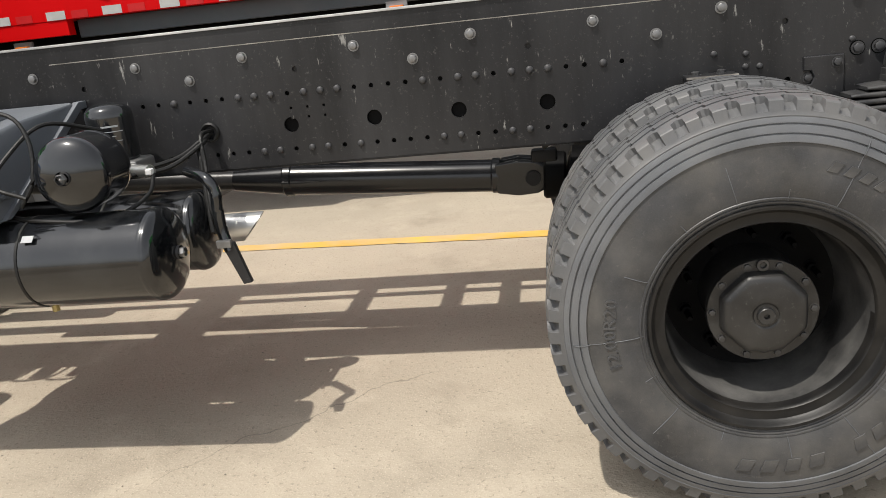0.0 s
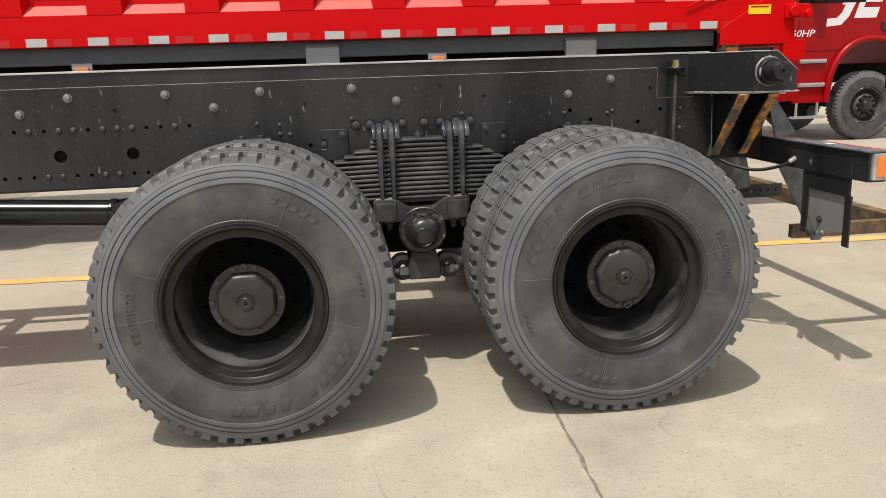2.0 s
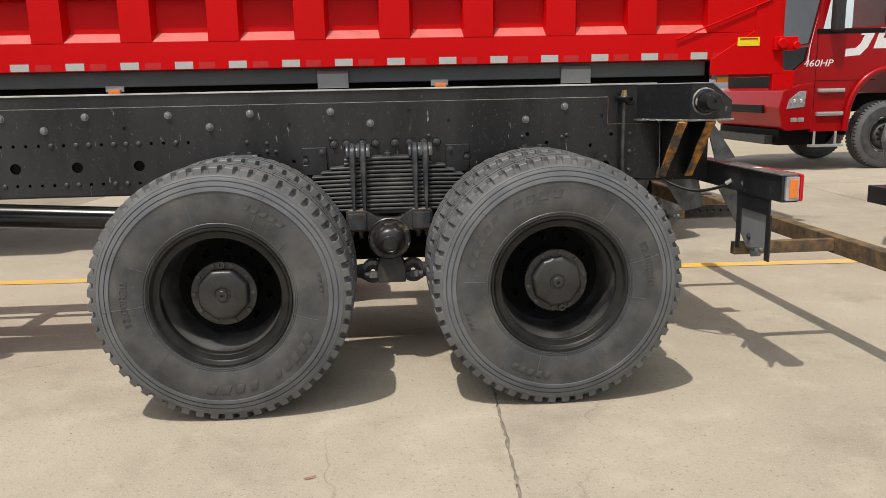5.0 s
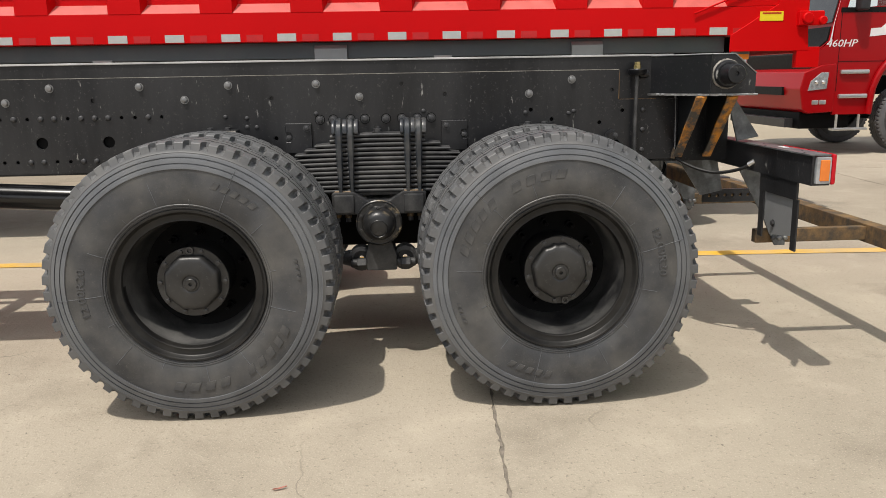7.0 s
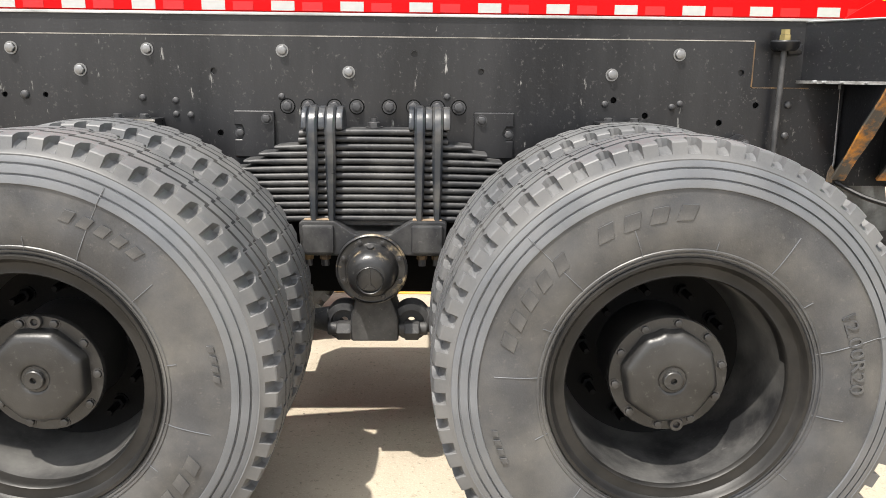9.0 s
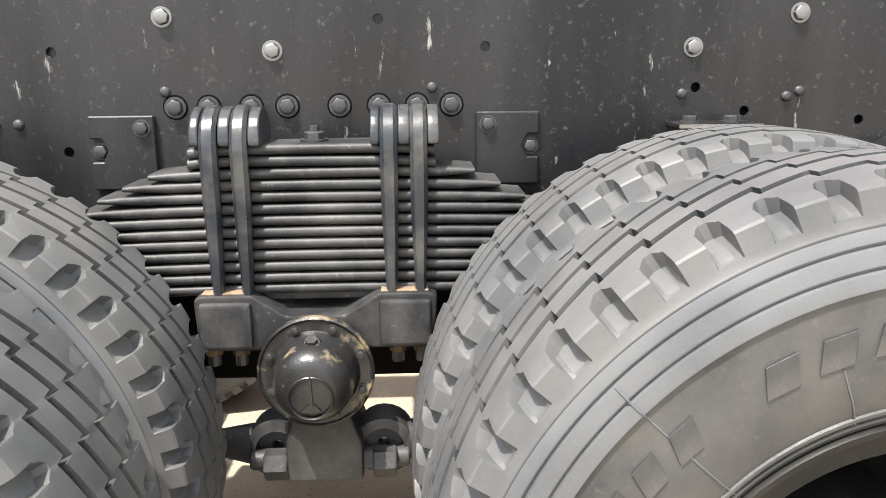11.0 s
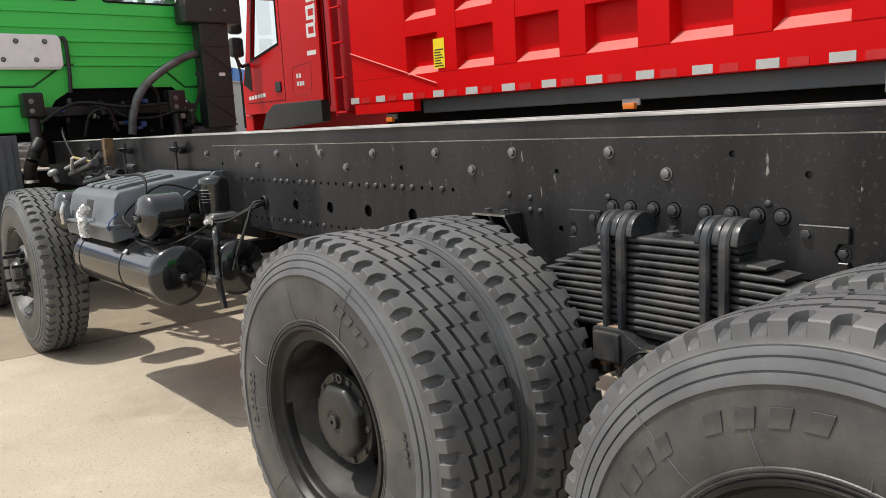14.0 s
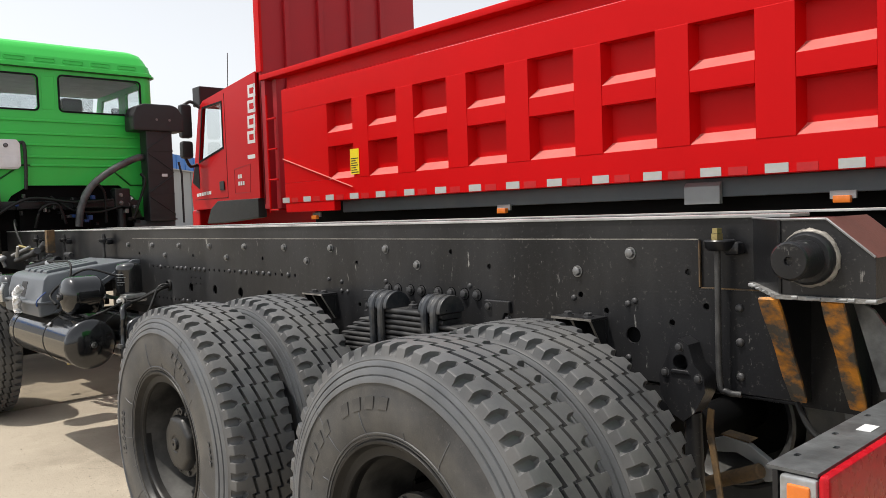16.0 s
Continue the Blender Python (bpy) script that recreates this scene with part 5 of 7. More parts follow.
        part("marker_frame", box(2.452, 2.5135, *sorted((y0 - s * 0.001, y0 + s * 0.030)), 0.868, 0.976, 0.006), M_LAMP, lamp, "clear moulding round the side marker")
        part("side_marker", box(2.466, 2.504, *sorted((y0 - s * 0.006, y0 + s * 0.020)), 0.880, 0.964, 0.004), M_ORANGE, lamp, "orange side marker")
        part("lamp_body", box(2.449, 2.5135, *sorted((y0 + s * 0.032, y0 + s * 0.4)), 0.870, 0.976, 0.003), M_PLASTIC, lamp)
    part("cable", hose([(2.435, 0.49, 0.905), (2.39, 0.52, 0.870), (2.31, 0.59, 0.846), (2.23, 0.66, 0.862), (2.165, 0.74, 0.900)], 0.008), M_HOSE, truck)
    part("cable_gland", rod((2.438, 0.487, 0.908), (2.417, 0.503, 0.890), 0.012, seg=10), M_ALU, truck)
    # plate bracket
    br = part("plate_bracket", box(2.442, 2.452, 0.10, 0.43, 0.785, 0.864, 0.002), M_FRAME, beam)
    for y0, z0 in ((0.085, 0.573), (0.385, 0.578)):
        part("prong", box(2.443, 2.451, y0, y0 + 0.042, z0, 0.79, 0.002), M_FRAME, beam)
    part("bracket_panel", prism([(0.13, 0.83), (0.385, 0.83), (0.385, 0.66), (0.33, 0.60), (0.13, 0.63)], "x", 2.4535, 2.4575), M_GALV, beam, "grey sheet between the prongs")
    put_bolt(beam, 2.453, 0.30, 0.655, 0.012, M_BOLT_DARK, way="-x")
    # underrun bar
    bar = part("underrun_bar", box(3.07, 3.145, 0.04, 2.36, 0.485, 0.575, 0.005), M_RUST, truck, "rusty steel underrun bar with black end caps")
    for y0, y1 in ((-0.04, 0.045), (2.355, 2.44)):
        part("end_cap", box(3.062, 3.153, y0, y1, 0.477, 0.583, 0.008), M_PLASTIC, bar)
    put_bolt(bar, 3.10, 0.01, 0.583, 0.008, M_BRASS, way="+z")
    for y in (0.62, 1.78):
        part("bar_arm", box(2.52, 3.07, y - 0.022, y + 0.022, 0.50, 0.565, 0.004), M_RUST, bar)
        part("hanger_plate", prism([(2.41, 0.865), (2.56, 0.865), (2.66, 0.58), (2.66, 0.49), (2.61, 0.49), (2.536, 0.644)], "y", y - 0.036, y - 0.026), M_BEAM, bar, "bare grey hanger plate")
        for k in range(3):
            put_bolt(bar, 2.60 + 0.03 * k, y - 0.037, 0.525, 0.012, M_BOLT if k else M_BOLT_DARK, "rivet", "rivet")
    part("gusset_plate", prism([(2.346, 1.2005), (2.392, 1.175), (2.508, 1.009), (2.406, 0.990)], "y", 0.61, 0.622), M_BEAM, pin_box, "bare grey triangular gusset")
    tow = part("perforated_bracket", prism([(2.432, 0.698), (2.72, 0.698), (2.72, 0.628), (2.432, 0.628)], "y", 1.05, 1.062, holes=[ring(2.470 + 0.042 * k, 0.665, 0.010, 8) for k in range(6)]), M_FRAME, truck)
    part("tow_member", box(2.42, 2.48, 1.08, 1.6, 0.69, 0.78, 0.01), M_RUST, truck)
    part("tow_plate", prism([(2.265, 0.88), (2.475, 0.88), (2.515, 0.70), (2.40, 0.675)], "y", 1.0, 1.012), M_BEAM, truck, "bare grey plate")
    part("bracket_stay", box(2.45, 2.70, 1.062, 1.14, 0.66, 0.675, 0.003), M_RUST, truck)


build_rear_end()


def set_back(before, dx, dz=0.0, dy=0.0):
    """Moves everything that was built since, part trees as wholes."""
    fresh = set(WORLD) - before
    for ob in fresh:
        if ob.parent not in fresh:
            ob.matrix_basis = Matrix.Translation((dx, dy, dz)) @ ob.matrix_basis


def tank(parent, p0, p1, r, name="air_tank", label="glossy black air tank", bolt=True, bands=(), dome=0.32):
    m, length = axis_frame(p0, p1)
    d = dome * r
    prof = [(0, 0)] + [(r * math.sin(a), d * (1 - math.cos(a))) for a in (0.35, 0.7, 1.0, 1.25, 1.45, math.pi / 2)] + [(r, d + 0.004), (r * 1.012, d + 0.006), (r * 1.012, d + 0.016), (r, d + 0.018)]
    prof += [(q[0], length - q[1]) for q in reversed(prof)]
    t = part(name, lathe(prof, m, 48), M_TANK, parent, label)
    for f in bands:
        part("band", lathe([(r * 1.002, length * f - 0.005), (r * 1.018, length * f - 0.004), (r * 1.018, length * f + 0.004), (r * 1.002, length * f + 0.005)], m, 40, closed=True), M_HOSE, t)
    if bolt:
        part("plug", lathe([(0.022, -0.008), (0.022, 0.012)], m, 16), M_BOLT_DARK, t)
        part("plug", lathe([(0.015, -0.022), (0.017, -0.02), (0.017, -0.006), (0, -0.022)], m, 6), M_BOLT, t, "bright zinc plug")
    return t


def build_side_gear():
    """Air tanks, battery box, air dryer, exhaust and hoses on the near rail."""
    big = tank(truck, (-1.685, 0.27, 0.732), (-2.95, 0.27, 0.732), 0.145, bands=(0.36, 0.88))
    part("label", turned(box(-0.019, 0.019, -0.001, 0.001, -0.012, 0.012), Matrix.Translation((-2.10, 0.155, 0.835)) @ Matrix.Rotation(radians(-48), 4, "X")), M_PRINT, big, "small barcode sticker")
    part("drain_cock", rod((-2.15, 0.27, 0.584), (-2.15, 0.27, 0.56), 0.012, seg=8), M_BRASS, big)
    tank(truck, (-1.70, 0.59, 0.72), (-2.90, 0.59, 0.72), 0.142, bands=(0.3, 0.8))
    tank(truck, (-1.955, 0.185, 1.005), (-1.975, 0.44, 1.005), 0.116, dome=0.48)
    tank(truck, (-3.28, 0.145, 0.965), (-3.28, 0.50, 0.965), 0.132, dome=0.5)
    # battery box
    end = [(0.135, 0.865), (0.128, 0.945), (0.143, 0.96), (0.176, 1.100), (0.204, 1.126), (0.46, 1.162), (0.715, 1.192), (0.715, 1.166), (0.46, 1.02), (0.22, 0.880)]
    bat = part("battery_box", prism(end, "x", -2.98, -2.205, bevel=0.012), M_GREY_PLASTIC, truck, "slate-grey plastic battery box with a ribbed lid")
    for v in bat.data.vertices:
        # the lid's end walls draw in towards its top
        if v.co.z > 1.05 and v.co.y < 0.6:
            v.co.x += (0.05 if v.co.x < -2.6 else -0.06) * (v.co.z - 1.05) / 0.1
    for k in range(4):
        rib = prism([(0.225, 1.122), (0.225, 1.144), (0.238, 1.150), (0.53, 1.190), (0.545, 1.184), (0.545, 1.160)], "x", -2.83 + 0.135 * k, -2.745 + 0.135 * k, bevel=0.006)
        part("lid_rib", rib, M_GREY_PLASTIC, bat)
    part("lid_lip", box(-2.99, -2.20, 0.108, 0.30, 0.945, 0.962, 0.006), M_GREY_PLASTIC, bat)
    part("edge_strip", prism([(0.20, 0.885), (0.235, 0.885), (0.475, 1.008), (0.73, 1.162), (0.80, 1.165), (0.80, 1.19), (0.72, 1.19), (0.455, 1.035)], "x", -2.215, -2.190, bevel=0.004), M_GREY_PLASTIC, bat)
    part("recess", prism([(0.145, 0.975), (0.166, 1.075), (0.19, 1.075), (0.19, 0.975)], "x", -2.66, -2.55, bevel=0.004), M_PLASTIC, bat)
    part("latch", box(-2.93, -2.88, 0.10, 0.135, 0.93, 1.06, 0.006), M_GREY_PLASTIC, bat)
    part("latch_strap", hose([(-2.89, 0.11, 1.05), (-2.89, 0.09, 1.0), (-2.90, 0.095, 0.93)], 0.012, 8), M_ALU, bat)
    bag = hose([(-2.50, 0.118, 1.045), (-2.515, 0.098, 1.02), (-2.52, 0.085, 0.98), (-2.51, 0.088, 0.93), (-2.52, 0.095, 0.885)], 0.024, 12, steps=8)
    rng = random.Random(21)
    for v in bag.verts:
        v.co.x += rng.uniform(-0.010, 0.010) + 0.012 * math.sin(60 * v.co.z)
        v.co.z += rng.uniform(-0.008, 0.008)
    part("plastic_wrap", bag, M_LABEL, bat, "crumpled white plastic bag tied to the strap")
    # air dryer
    dry = part("air_dryer", lathe([(0, 0), (0.072, 0), (0.080, 0.012), (0.080, 0.15), (0.076, 0.172), (0.062, 0.188), (0.03, 0.196), (0, 0.197)], Matrix.Translation((-2.03, 0.625, 0.985)), 32), M_TANK, truck, "black air dryer canister with white print")
    for k in range(5):
        w = (0.9, 1.1, 0.7, 1.0, 0.8)[k]
        b = bmesh.new()
        z = 1.105 - 0.016 * k
        n = 8
        lo = [b.verts.new((-2.03 + 0.0806 * math.sin(0.1 + 0.8 * w * i / n), 0.625 - 0.0806 * math.cos(0.1 + 0.8 * w * i / n), z)) for i in range(n + 1)]
        hi = [b.verts.new((v.co.x, v.co.y, z + (0.006 if k == 0 else 0.0025))) for v in lo]
        for i in range(n):
            b.faces.new((lo[i], lo[i + 1], hi[i + 1], hi[i]))
        part("print_line", b, M_PRINT, dry)
    part("dryer_base", box(-2.04, -1.93, 0.56, 0.70, 0.93, 0.985, 0.012), M_ALU, dry)
    part("valve", rod((-1.96, 0.55, 0.955), (-1.85, 0.50, 0.955), 0.022, seg=10), M_ALU, dry)
    part("connector", box(-1.858, -1.835, 0.475, 0.50, 0.945, 0.965, 0.004), M_LABEL, dry)
    # exhaust
    m, length = axis_frame((-1.88, 0.75, 0.675), (-1.64, 0.785, 0.670))
    ex = lathe([(0.052, 0), (0.054, 0.10), (0.054, length), (0.049, length), (0.048, 0.02), (0.0, 0.02)], m, 32)
    for v in ex.verts:
        if v.co.x > -1.70:
            v.co.x += (v.co.z - 0.672) * 0.85
    bore = lathe([(0.0475, 0.03), (0.0475, length - 0.004)], m, 32)
    for v in bore.verts:
        if v.co.x > -1.70:
            v.co.x += (v.co.z - 0.672) * 0.85
    part("exhaust_bore", bore, M_FRAME_SHADED, truck, "sooty black inside of the tailpipe")
    part("exhaust_tip", ex, M_ALU, truck, "polished exhaust tailpipe with a slant cut")
    part("exhaust_pipe", hose([(-1.87, 0.742, 0.675), (-2.1, 0.80, 0.68), (-2.6, 0.86, 0.72)], 0.05, 16), M_RUST, truck)
    # hoses
    part("grommet", turned(lathe([(0.020, 0), (0.036, 0), (0.036, 0.008), (0.030, 0.014), (0.022, 0.010)], seg=20), Matrix.Translation((-1.735, RAIL_Y, 1.035)) @ Matrix.Rotation(radians(90), 4, "X")), M_HOSE, plate)
    for k, pts in enumerate((
        [(-1.735, 0.765, 1.035), (-1.74, 0.70, 1.02), (-1.80, 0.62, 0.975), (-1.90, 0.54, 0.955)],
        [(-1.74, 0.765, 1.03), (-1.74, 0.68, 1.005), (-1.82, 0.58, 0.95), (-1.92, 0.50, 0.945)],
        [(-1.73, 0.765, 1.04), (-1.745, 0.70, 1.03), (-1.72, 0.64, 0.93), (-1.69, 0.56, 0.80), (-1.67, 0.55, 0.73)],
        [(-1.73, 0.765, 1.035), (-1.75, 0.69, 1.0), (-1.73, 0.63, 0.90), (-1.70, 0.56, 0.78), (-1.685, 0.53, 0.72)],
        [(-1.84, 0.50, 0.945), (-1.80, 0.36, 0.90), (-1.88, 0.24, 0.86), (-2.1, 0.22, 0.875), (-2.25, 0.3, 0.88)],
        [(-2.02, 0.55, 1.10), (-2.12, 0.40, 1.15), (-2.18, 0.28, 1.08), (-2.2, 0.2, 1.0), (-2.1, 0.2, 0.95)],
        [(-2.4, 0.3, 1.20), (-2.2, 0.32, 1.20), (-2.12, 0.3, 1.12), (-2.10, 0.25, 1.0), (-2.14, 0.22, 0.92)])):
        part("air_hose", hose(pts, 0.0085 if k < 4 else 0.007, 8), M_HOSE, truck)
    part("stay_tube", hose([(-1.72, 0.50, 0.945), (-1.63, 0.43, 0.930), (-1.60, 0.42, 0.885), (-1.600, 0.415, 0.83), (-1.595, 0.41, 0.75), (-1.575, 0.40, 0.69)], 0.019, 12), M_TANK, truck)
    part("stay_bracket", box(-1.61, -1.56, 0.375, 0.395, 0.705, 0.730, 0.003), M_BOLT, truck)
    part("lever", prism([(-1.600, 0.72), (-1.555, 0.72), (-1.515, 0.58), (-1.545, 0.575)], "y", 0.385, 0.405, bevel=0.003), M_FRAME, truck)
    part("blue_cable", hose([(-2.22, 0.18, 1.02), (-2.18, 0.12, 0.98), (-2.2, 0.12, 0.94), (-2.27, 0.16, 0.96)], 0.004, 6), M_BLUE_WIRE, truck)
    # valves behind the battery box
    for k in range(6):
        x = -3.9 + 0.17 * k
        part("valve_block", box(x, x + 0.09, 0.60, 0.72, 1.02 + 0.03 * (k % 3), 1.13 + 0.03 * (k % 2), 0.015), M_BOLT_DARK if k % 2 else M_ALU, truck)
        part("air_hose", hose([(x + 0.04, 0.62, 1.12), (x + 0.1, 0.55, 1.16), (x + 0.25, 0.58, 1.15), (x + 0.3, 0.72, 1.12)], 0.009, 8), M_HOSE, truck)
    rng = random.Random(77)
    for k in range(9):
        x, y, z = rng.uniform(-4.1, -3.35), rng.uniform(0.52, 0.70), rng.uniform(1.10, 1.24)
        d = Vector((rng.uniform(-0.12, 0.12), rng.uniform(-0.05, 0.05), rng.uniform(-0.02, 0.06)))
        part("valve", rod((x, y, z), tuple(Vector((x, y, z)) + d), 0.020 + 0.012 * (k % 2), seg=10, bevel=0.004), (M_ALU, M_PLASTIC, M_BOLT_DARK)[k % 3], truck)
    # fittings seen over the lid: a silver knob, a rusty bracket, pipes and unions
    part("valve_knob", lathe([(0, 0.030), (0.022, 0.028), (0.036, 0.018), (0.040, 0.0), (0.034, -0.012), (0.014, -0.016), (0.014, -0.07), (0, -0.07)], Matrix.Translation((-4.35, 0.45, 1.165)) @ Matrix.Rotation(radians(20), 4, "X"), 18), M_GALV, truck, "dull silver valve knob")
    part("rusty_bracket", box(-3.66, -3.60, 0.60, 0.66, 1.22, 1.40, 0.006), M_RUST, truck, "brown rusted bracket on the rail")
    for a, c, r, m in (((-4.1, 0.47, 1.20), (-3.78, 0.52, 1.27), 0.013, M_GALV), ((-3.95, 0.46, 1.16), (-3.62, 0.50, 1.22), 0.022, M_PLASTIC), ((-3.62, 0.50, 1.22), (-3.55, 0.51, 1.245), 0.030, M_BOLT_DARK), ((-4.0, 0.50, 1.28), (-3.75, 0.56, 1.24), 0.010, M_BRASS), ((-3.85, 0.44, 1.19), (-3.80, 0.44, 1.28), 0.012, M_ALU)):
        part("pipe_union", rod(a, c, r, seg=10, bevel=0.003), m, truck)
    part("steering_damper", rod((-3.75, 0.50, 1.10), (-3.35, 0.60, 1.17), 0.035, seg=14, bevel=0.006), M_FRAME, truck)


build_side_gear()

# ---- red tipper, alongside ----
RED_Y = 3.61
tipper = root("tipper_truck", (-1.5, 4.8, GZ), "red tipper truck with a ribbed steel body, parked alongside", "truck")


def recess(x0, x1, z0, z1, y):
    """One pressed field of the body's side: back sheet, sloping ledge below, straight reveals."""
    d, led = 0.085, 0.075
    b = bmesh.new()
    o = [b.verts.new(q) for q in ((x0, y, z0), (x1, y, z0), (x1, y, z1), (x0, y, z1))]
    i = [b.verts.new(q) for q in ((x0 + 0.03, y + d, z0 + led), (x1 - 0.012, y + d, z0 + led), (x1 - 0.012, y + d, z1 - 0.004), (x0 + 0.03, y + d, z1 - 0.004))]
    b.faces.new(i)
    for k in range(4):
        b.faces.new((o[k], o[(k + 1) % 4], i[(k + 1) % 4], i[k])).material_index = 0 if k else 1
    return b


def build_tipper_body():
    y = RED_Y
    body = part("body_side", prism([(-4.96, 1.60), (-4.96, 2.923), (4.10, 2.923), (4.26, 1.60)], "y", y + 0.10, y + 0.13), M_RED, tipper, "red ribbed body side")
    part("lower_rail", box(-4.96, 4.25, y, y + 0.10, 1.602, 1.834, 0.006), M_RED, body)
    part("upper_rail", box(-4.96, 4.12, y, y + 0.10, 2.650, 2.920, 0.006), M_RED, body)
    starts = [-0.462 + 0.718 * k for k in range(-5, 6)]
    part("end_post", box(-4.96, starts[0], y, y + 0.10, 1.835, 2.649, 0.004), M_RED, body)
    part("end_post", box(starts[-1] + 0.458, 4.12, y, y + 0.10, 1.835, 2.649, 0.004), M_RED, body)
    for k, x in enumerate(starts):
        if k:
            part("post", box(x - 0.260, x, y - 0.004, y + 0.10, 1.827, 2.658, 0.008), M_RED, body)
        part("cross_band", box(x, x + 0.458, y, y + 0.10, 2.185, 2.335, 0.004), M_RED, body)
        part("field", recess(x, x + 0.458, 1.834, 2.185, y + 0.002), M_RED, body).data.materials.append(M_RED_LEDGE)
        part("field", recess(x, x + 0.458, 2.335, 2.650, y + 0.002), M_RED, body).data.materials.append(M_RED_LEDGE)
    # upper slope and top rail
    b = bmesh.new()
    for x0, x1 in ((-4.96, 4.05),):
        v = [b.verts.new(q) for q in ((x0, y + 0.002, 2.920), (x1, y + 0.002, 2.920), (x1, y + 0.09, 2.958), (x0, y + 0.09, 2.958))]
        w = [b.verts.new(q) for q in ((x1, y + 0.09, 3.098), (x0, y + 0.09, 3.098))]
        b.faces.new(v)
        b.faces.new((v[3], v[2], w[0], w[1]))
    part("top_slope", b, M_RED, body)
    part("top_rail", box(-5.42, 4.05, y - 0.02, y + 0.14, 3.093, 3.163, 0.012), M_RED, body)
    part("front_pillar", box(-5.44, -5.32, y, y + 0.12, 1.55, 3.093, 0.008), M_RED_IN, body)
    part("front_pillar", box(-5.25, -5.16, y + 0.06, y + 0.16, 1.55, 3.093, 0.008), M_RED_IN, body)
    part("far_side", box(-5.42, 4.05, 6.02, 6.10, 1.60, 3.2, 0.01), M_RED_IN, body)
    part("floor", box(-5.42, 4.2, y + 0.10, 6.05, 1.60, 1.68), M_RED_IN, body)
    # headboard with ribs and a canopy
    hb = part("headboard", box(-5.44, -5.40, y, 6.10, 1.60, 4.50, 0.005), M_RED_IN, body, "tall red headboard with pressed ribs")
    for yy in (3.95, 4.45, 4.95, 5.45):
        part("rib", box(-5.40, -5.35, yy, yy + 0.07, 3.0, 4.48, 0.008), M_RED_IN, hb)
    part("edge_flange", box(-5.48, -5.36, y - 0.02, y + 0.02, 3.20, 4.52, 0.006), M_RED, hb)
    # tailgate end
    part("tail_post", prism([(3.62, 1.47), (4.30, 1.47), (4.16, 2.94), (4.02, 2.94), (4.02, 1.85), (3.62, 1.60)], "y", y - 0.012, y + 0.0, bevel=0.003), M_RED, body)
    part("lower_apron", box(-4.96, -3.98, y + 0.004, y + 0.09, 1.495, 1.602, 0.004), M_RED, body)
    part("tailgate", box(4.20, 4.30, y + 0.02, 6.08, 1.45, 2.94, 0.01), M_RED, body)
    for z in (1.74, 2.45):
        h = part("hinge", box(4.18, 4.40, y - 0.05, y + 0.03, z - 0.07, z + 0.05, 0.012), M_RED, body)
        part("pin", rod((4.25, y - 0.075, z - 0.01), (4.25, y + 0.02, z - 0.01), 0.045, seg=20, bevel=0.006), M_RED, body)
        part("pin", rod((4.38, y - 0.075, z - 0.03), (4.38, y + 0.02, z - 0.03), 0.035, seg=18, bevel=0.006), M_RED, body)
    part("tail_leg", box(4.20, 4.40, y - 0.01, y + 0.06, 1.33, 1.50, 0.006), M_RED, body)
    # long brace rods
    part("brace_rod", rod((-4.96, y - 0.012, 2.12), (-3.62, y - 0.012, 1.735), 0.006, seg=8), M_WELD, body)
    part("brace_rod", rod((3.30, y - 0.02, 1.78), (4.16, y - 0.02, 2.11), 0.007, seg=8), M_RED, body)
    # ladder
    lad = part("ladder", hose([(-5.25, y - 0.03, 1.50), (-5.25, y - 0.03, 2.9)], 0.014, 8, straight=True), M_RED, body)
    for k in range(4):
        part("rung", rod((-5.25, y - 0.03, 1.53 + 0.36 * k), (-5.06, y - 0.03, 1.53 + 0.36 * k), 0.013, seg=8), M_RED, body)
    # reflectors
    for k in range(-1, 20):
        x = -4.575 + 0.4455 * k
        part("white_reflector", box(x, x + 0.15, y - 0.003, y + 0.001, 1.608, 1.668), M_WHITE, body)
        if k < 19:
            part("red_reflector", box(x + 0.20, x + 0.33, y - 0.003, y + 0.001, 1.608, 1.662), M_TAPE_RED, body)
    # warning labels
    lab = part("yellow_label", box(-3.64, -3.49, y - 0.010, y - 0.007, 1.862, 2.125), M_YELLOW, body, "yellow warning label with rows of print")
    for k in range(7):
        part("print_bar", box(-3.625, -3.505 - 0.02 * (k % 3), y - 0.0115, y - 0.010, 1.877 + 0.024 * k, 1.887 + 0.024 * k), M_BLACK_PRINT, body)
    part("yellow_label", box(3.86, 4.06, y - 0.016, y - 0.013, 1.715, 1.79), M_YELLOW, body, "small yellow label")
    part("print_bar", box(3.88, 4.04, y - 0.018, y - 0.016, 1.77, 1.782), M_TAPE_RED, body)


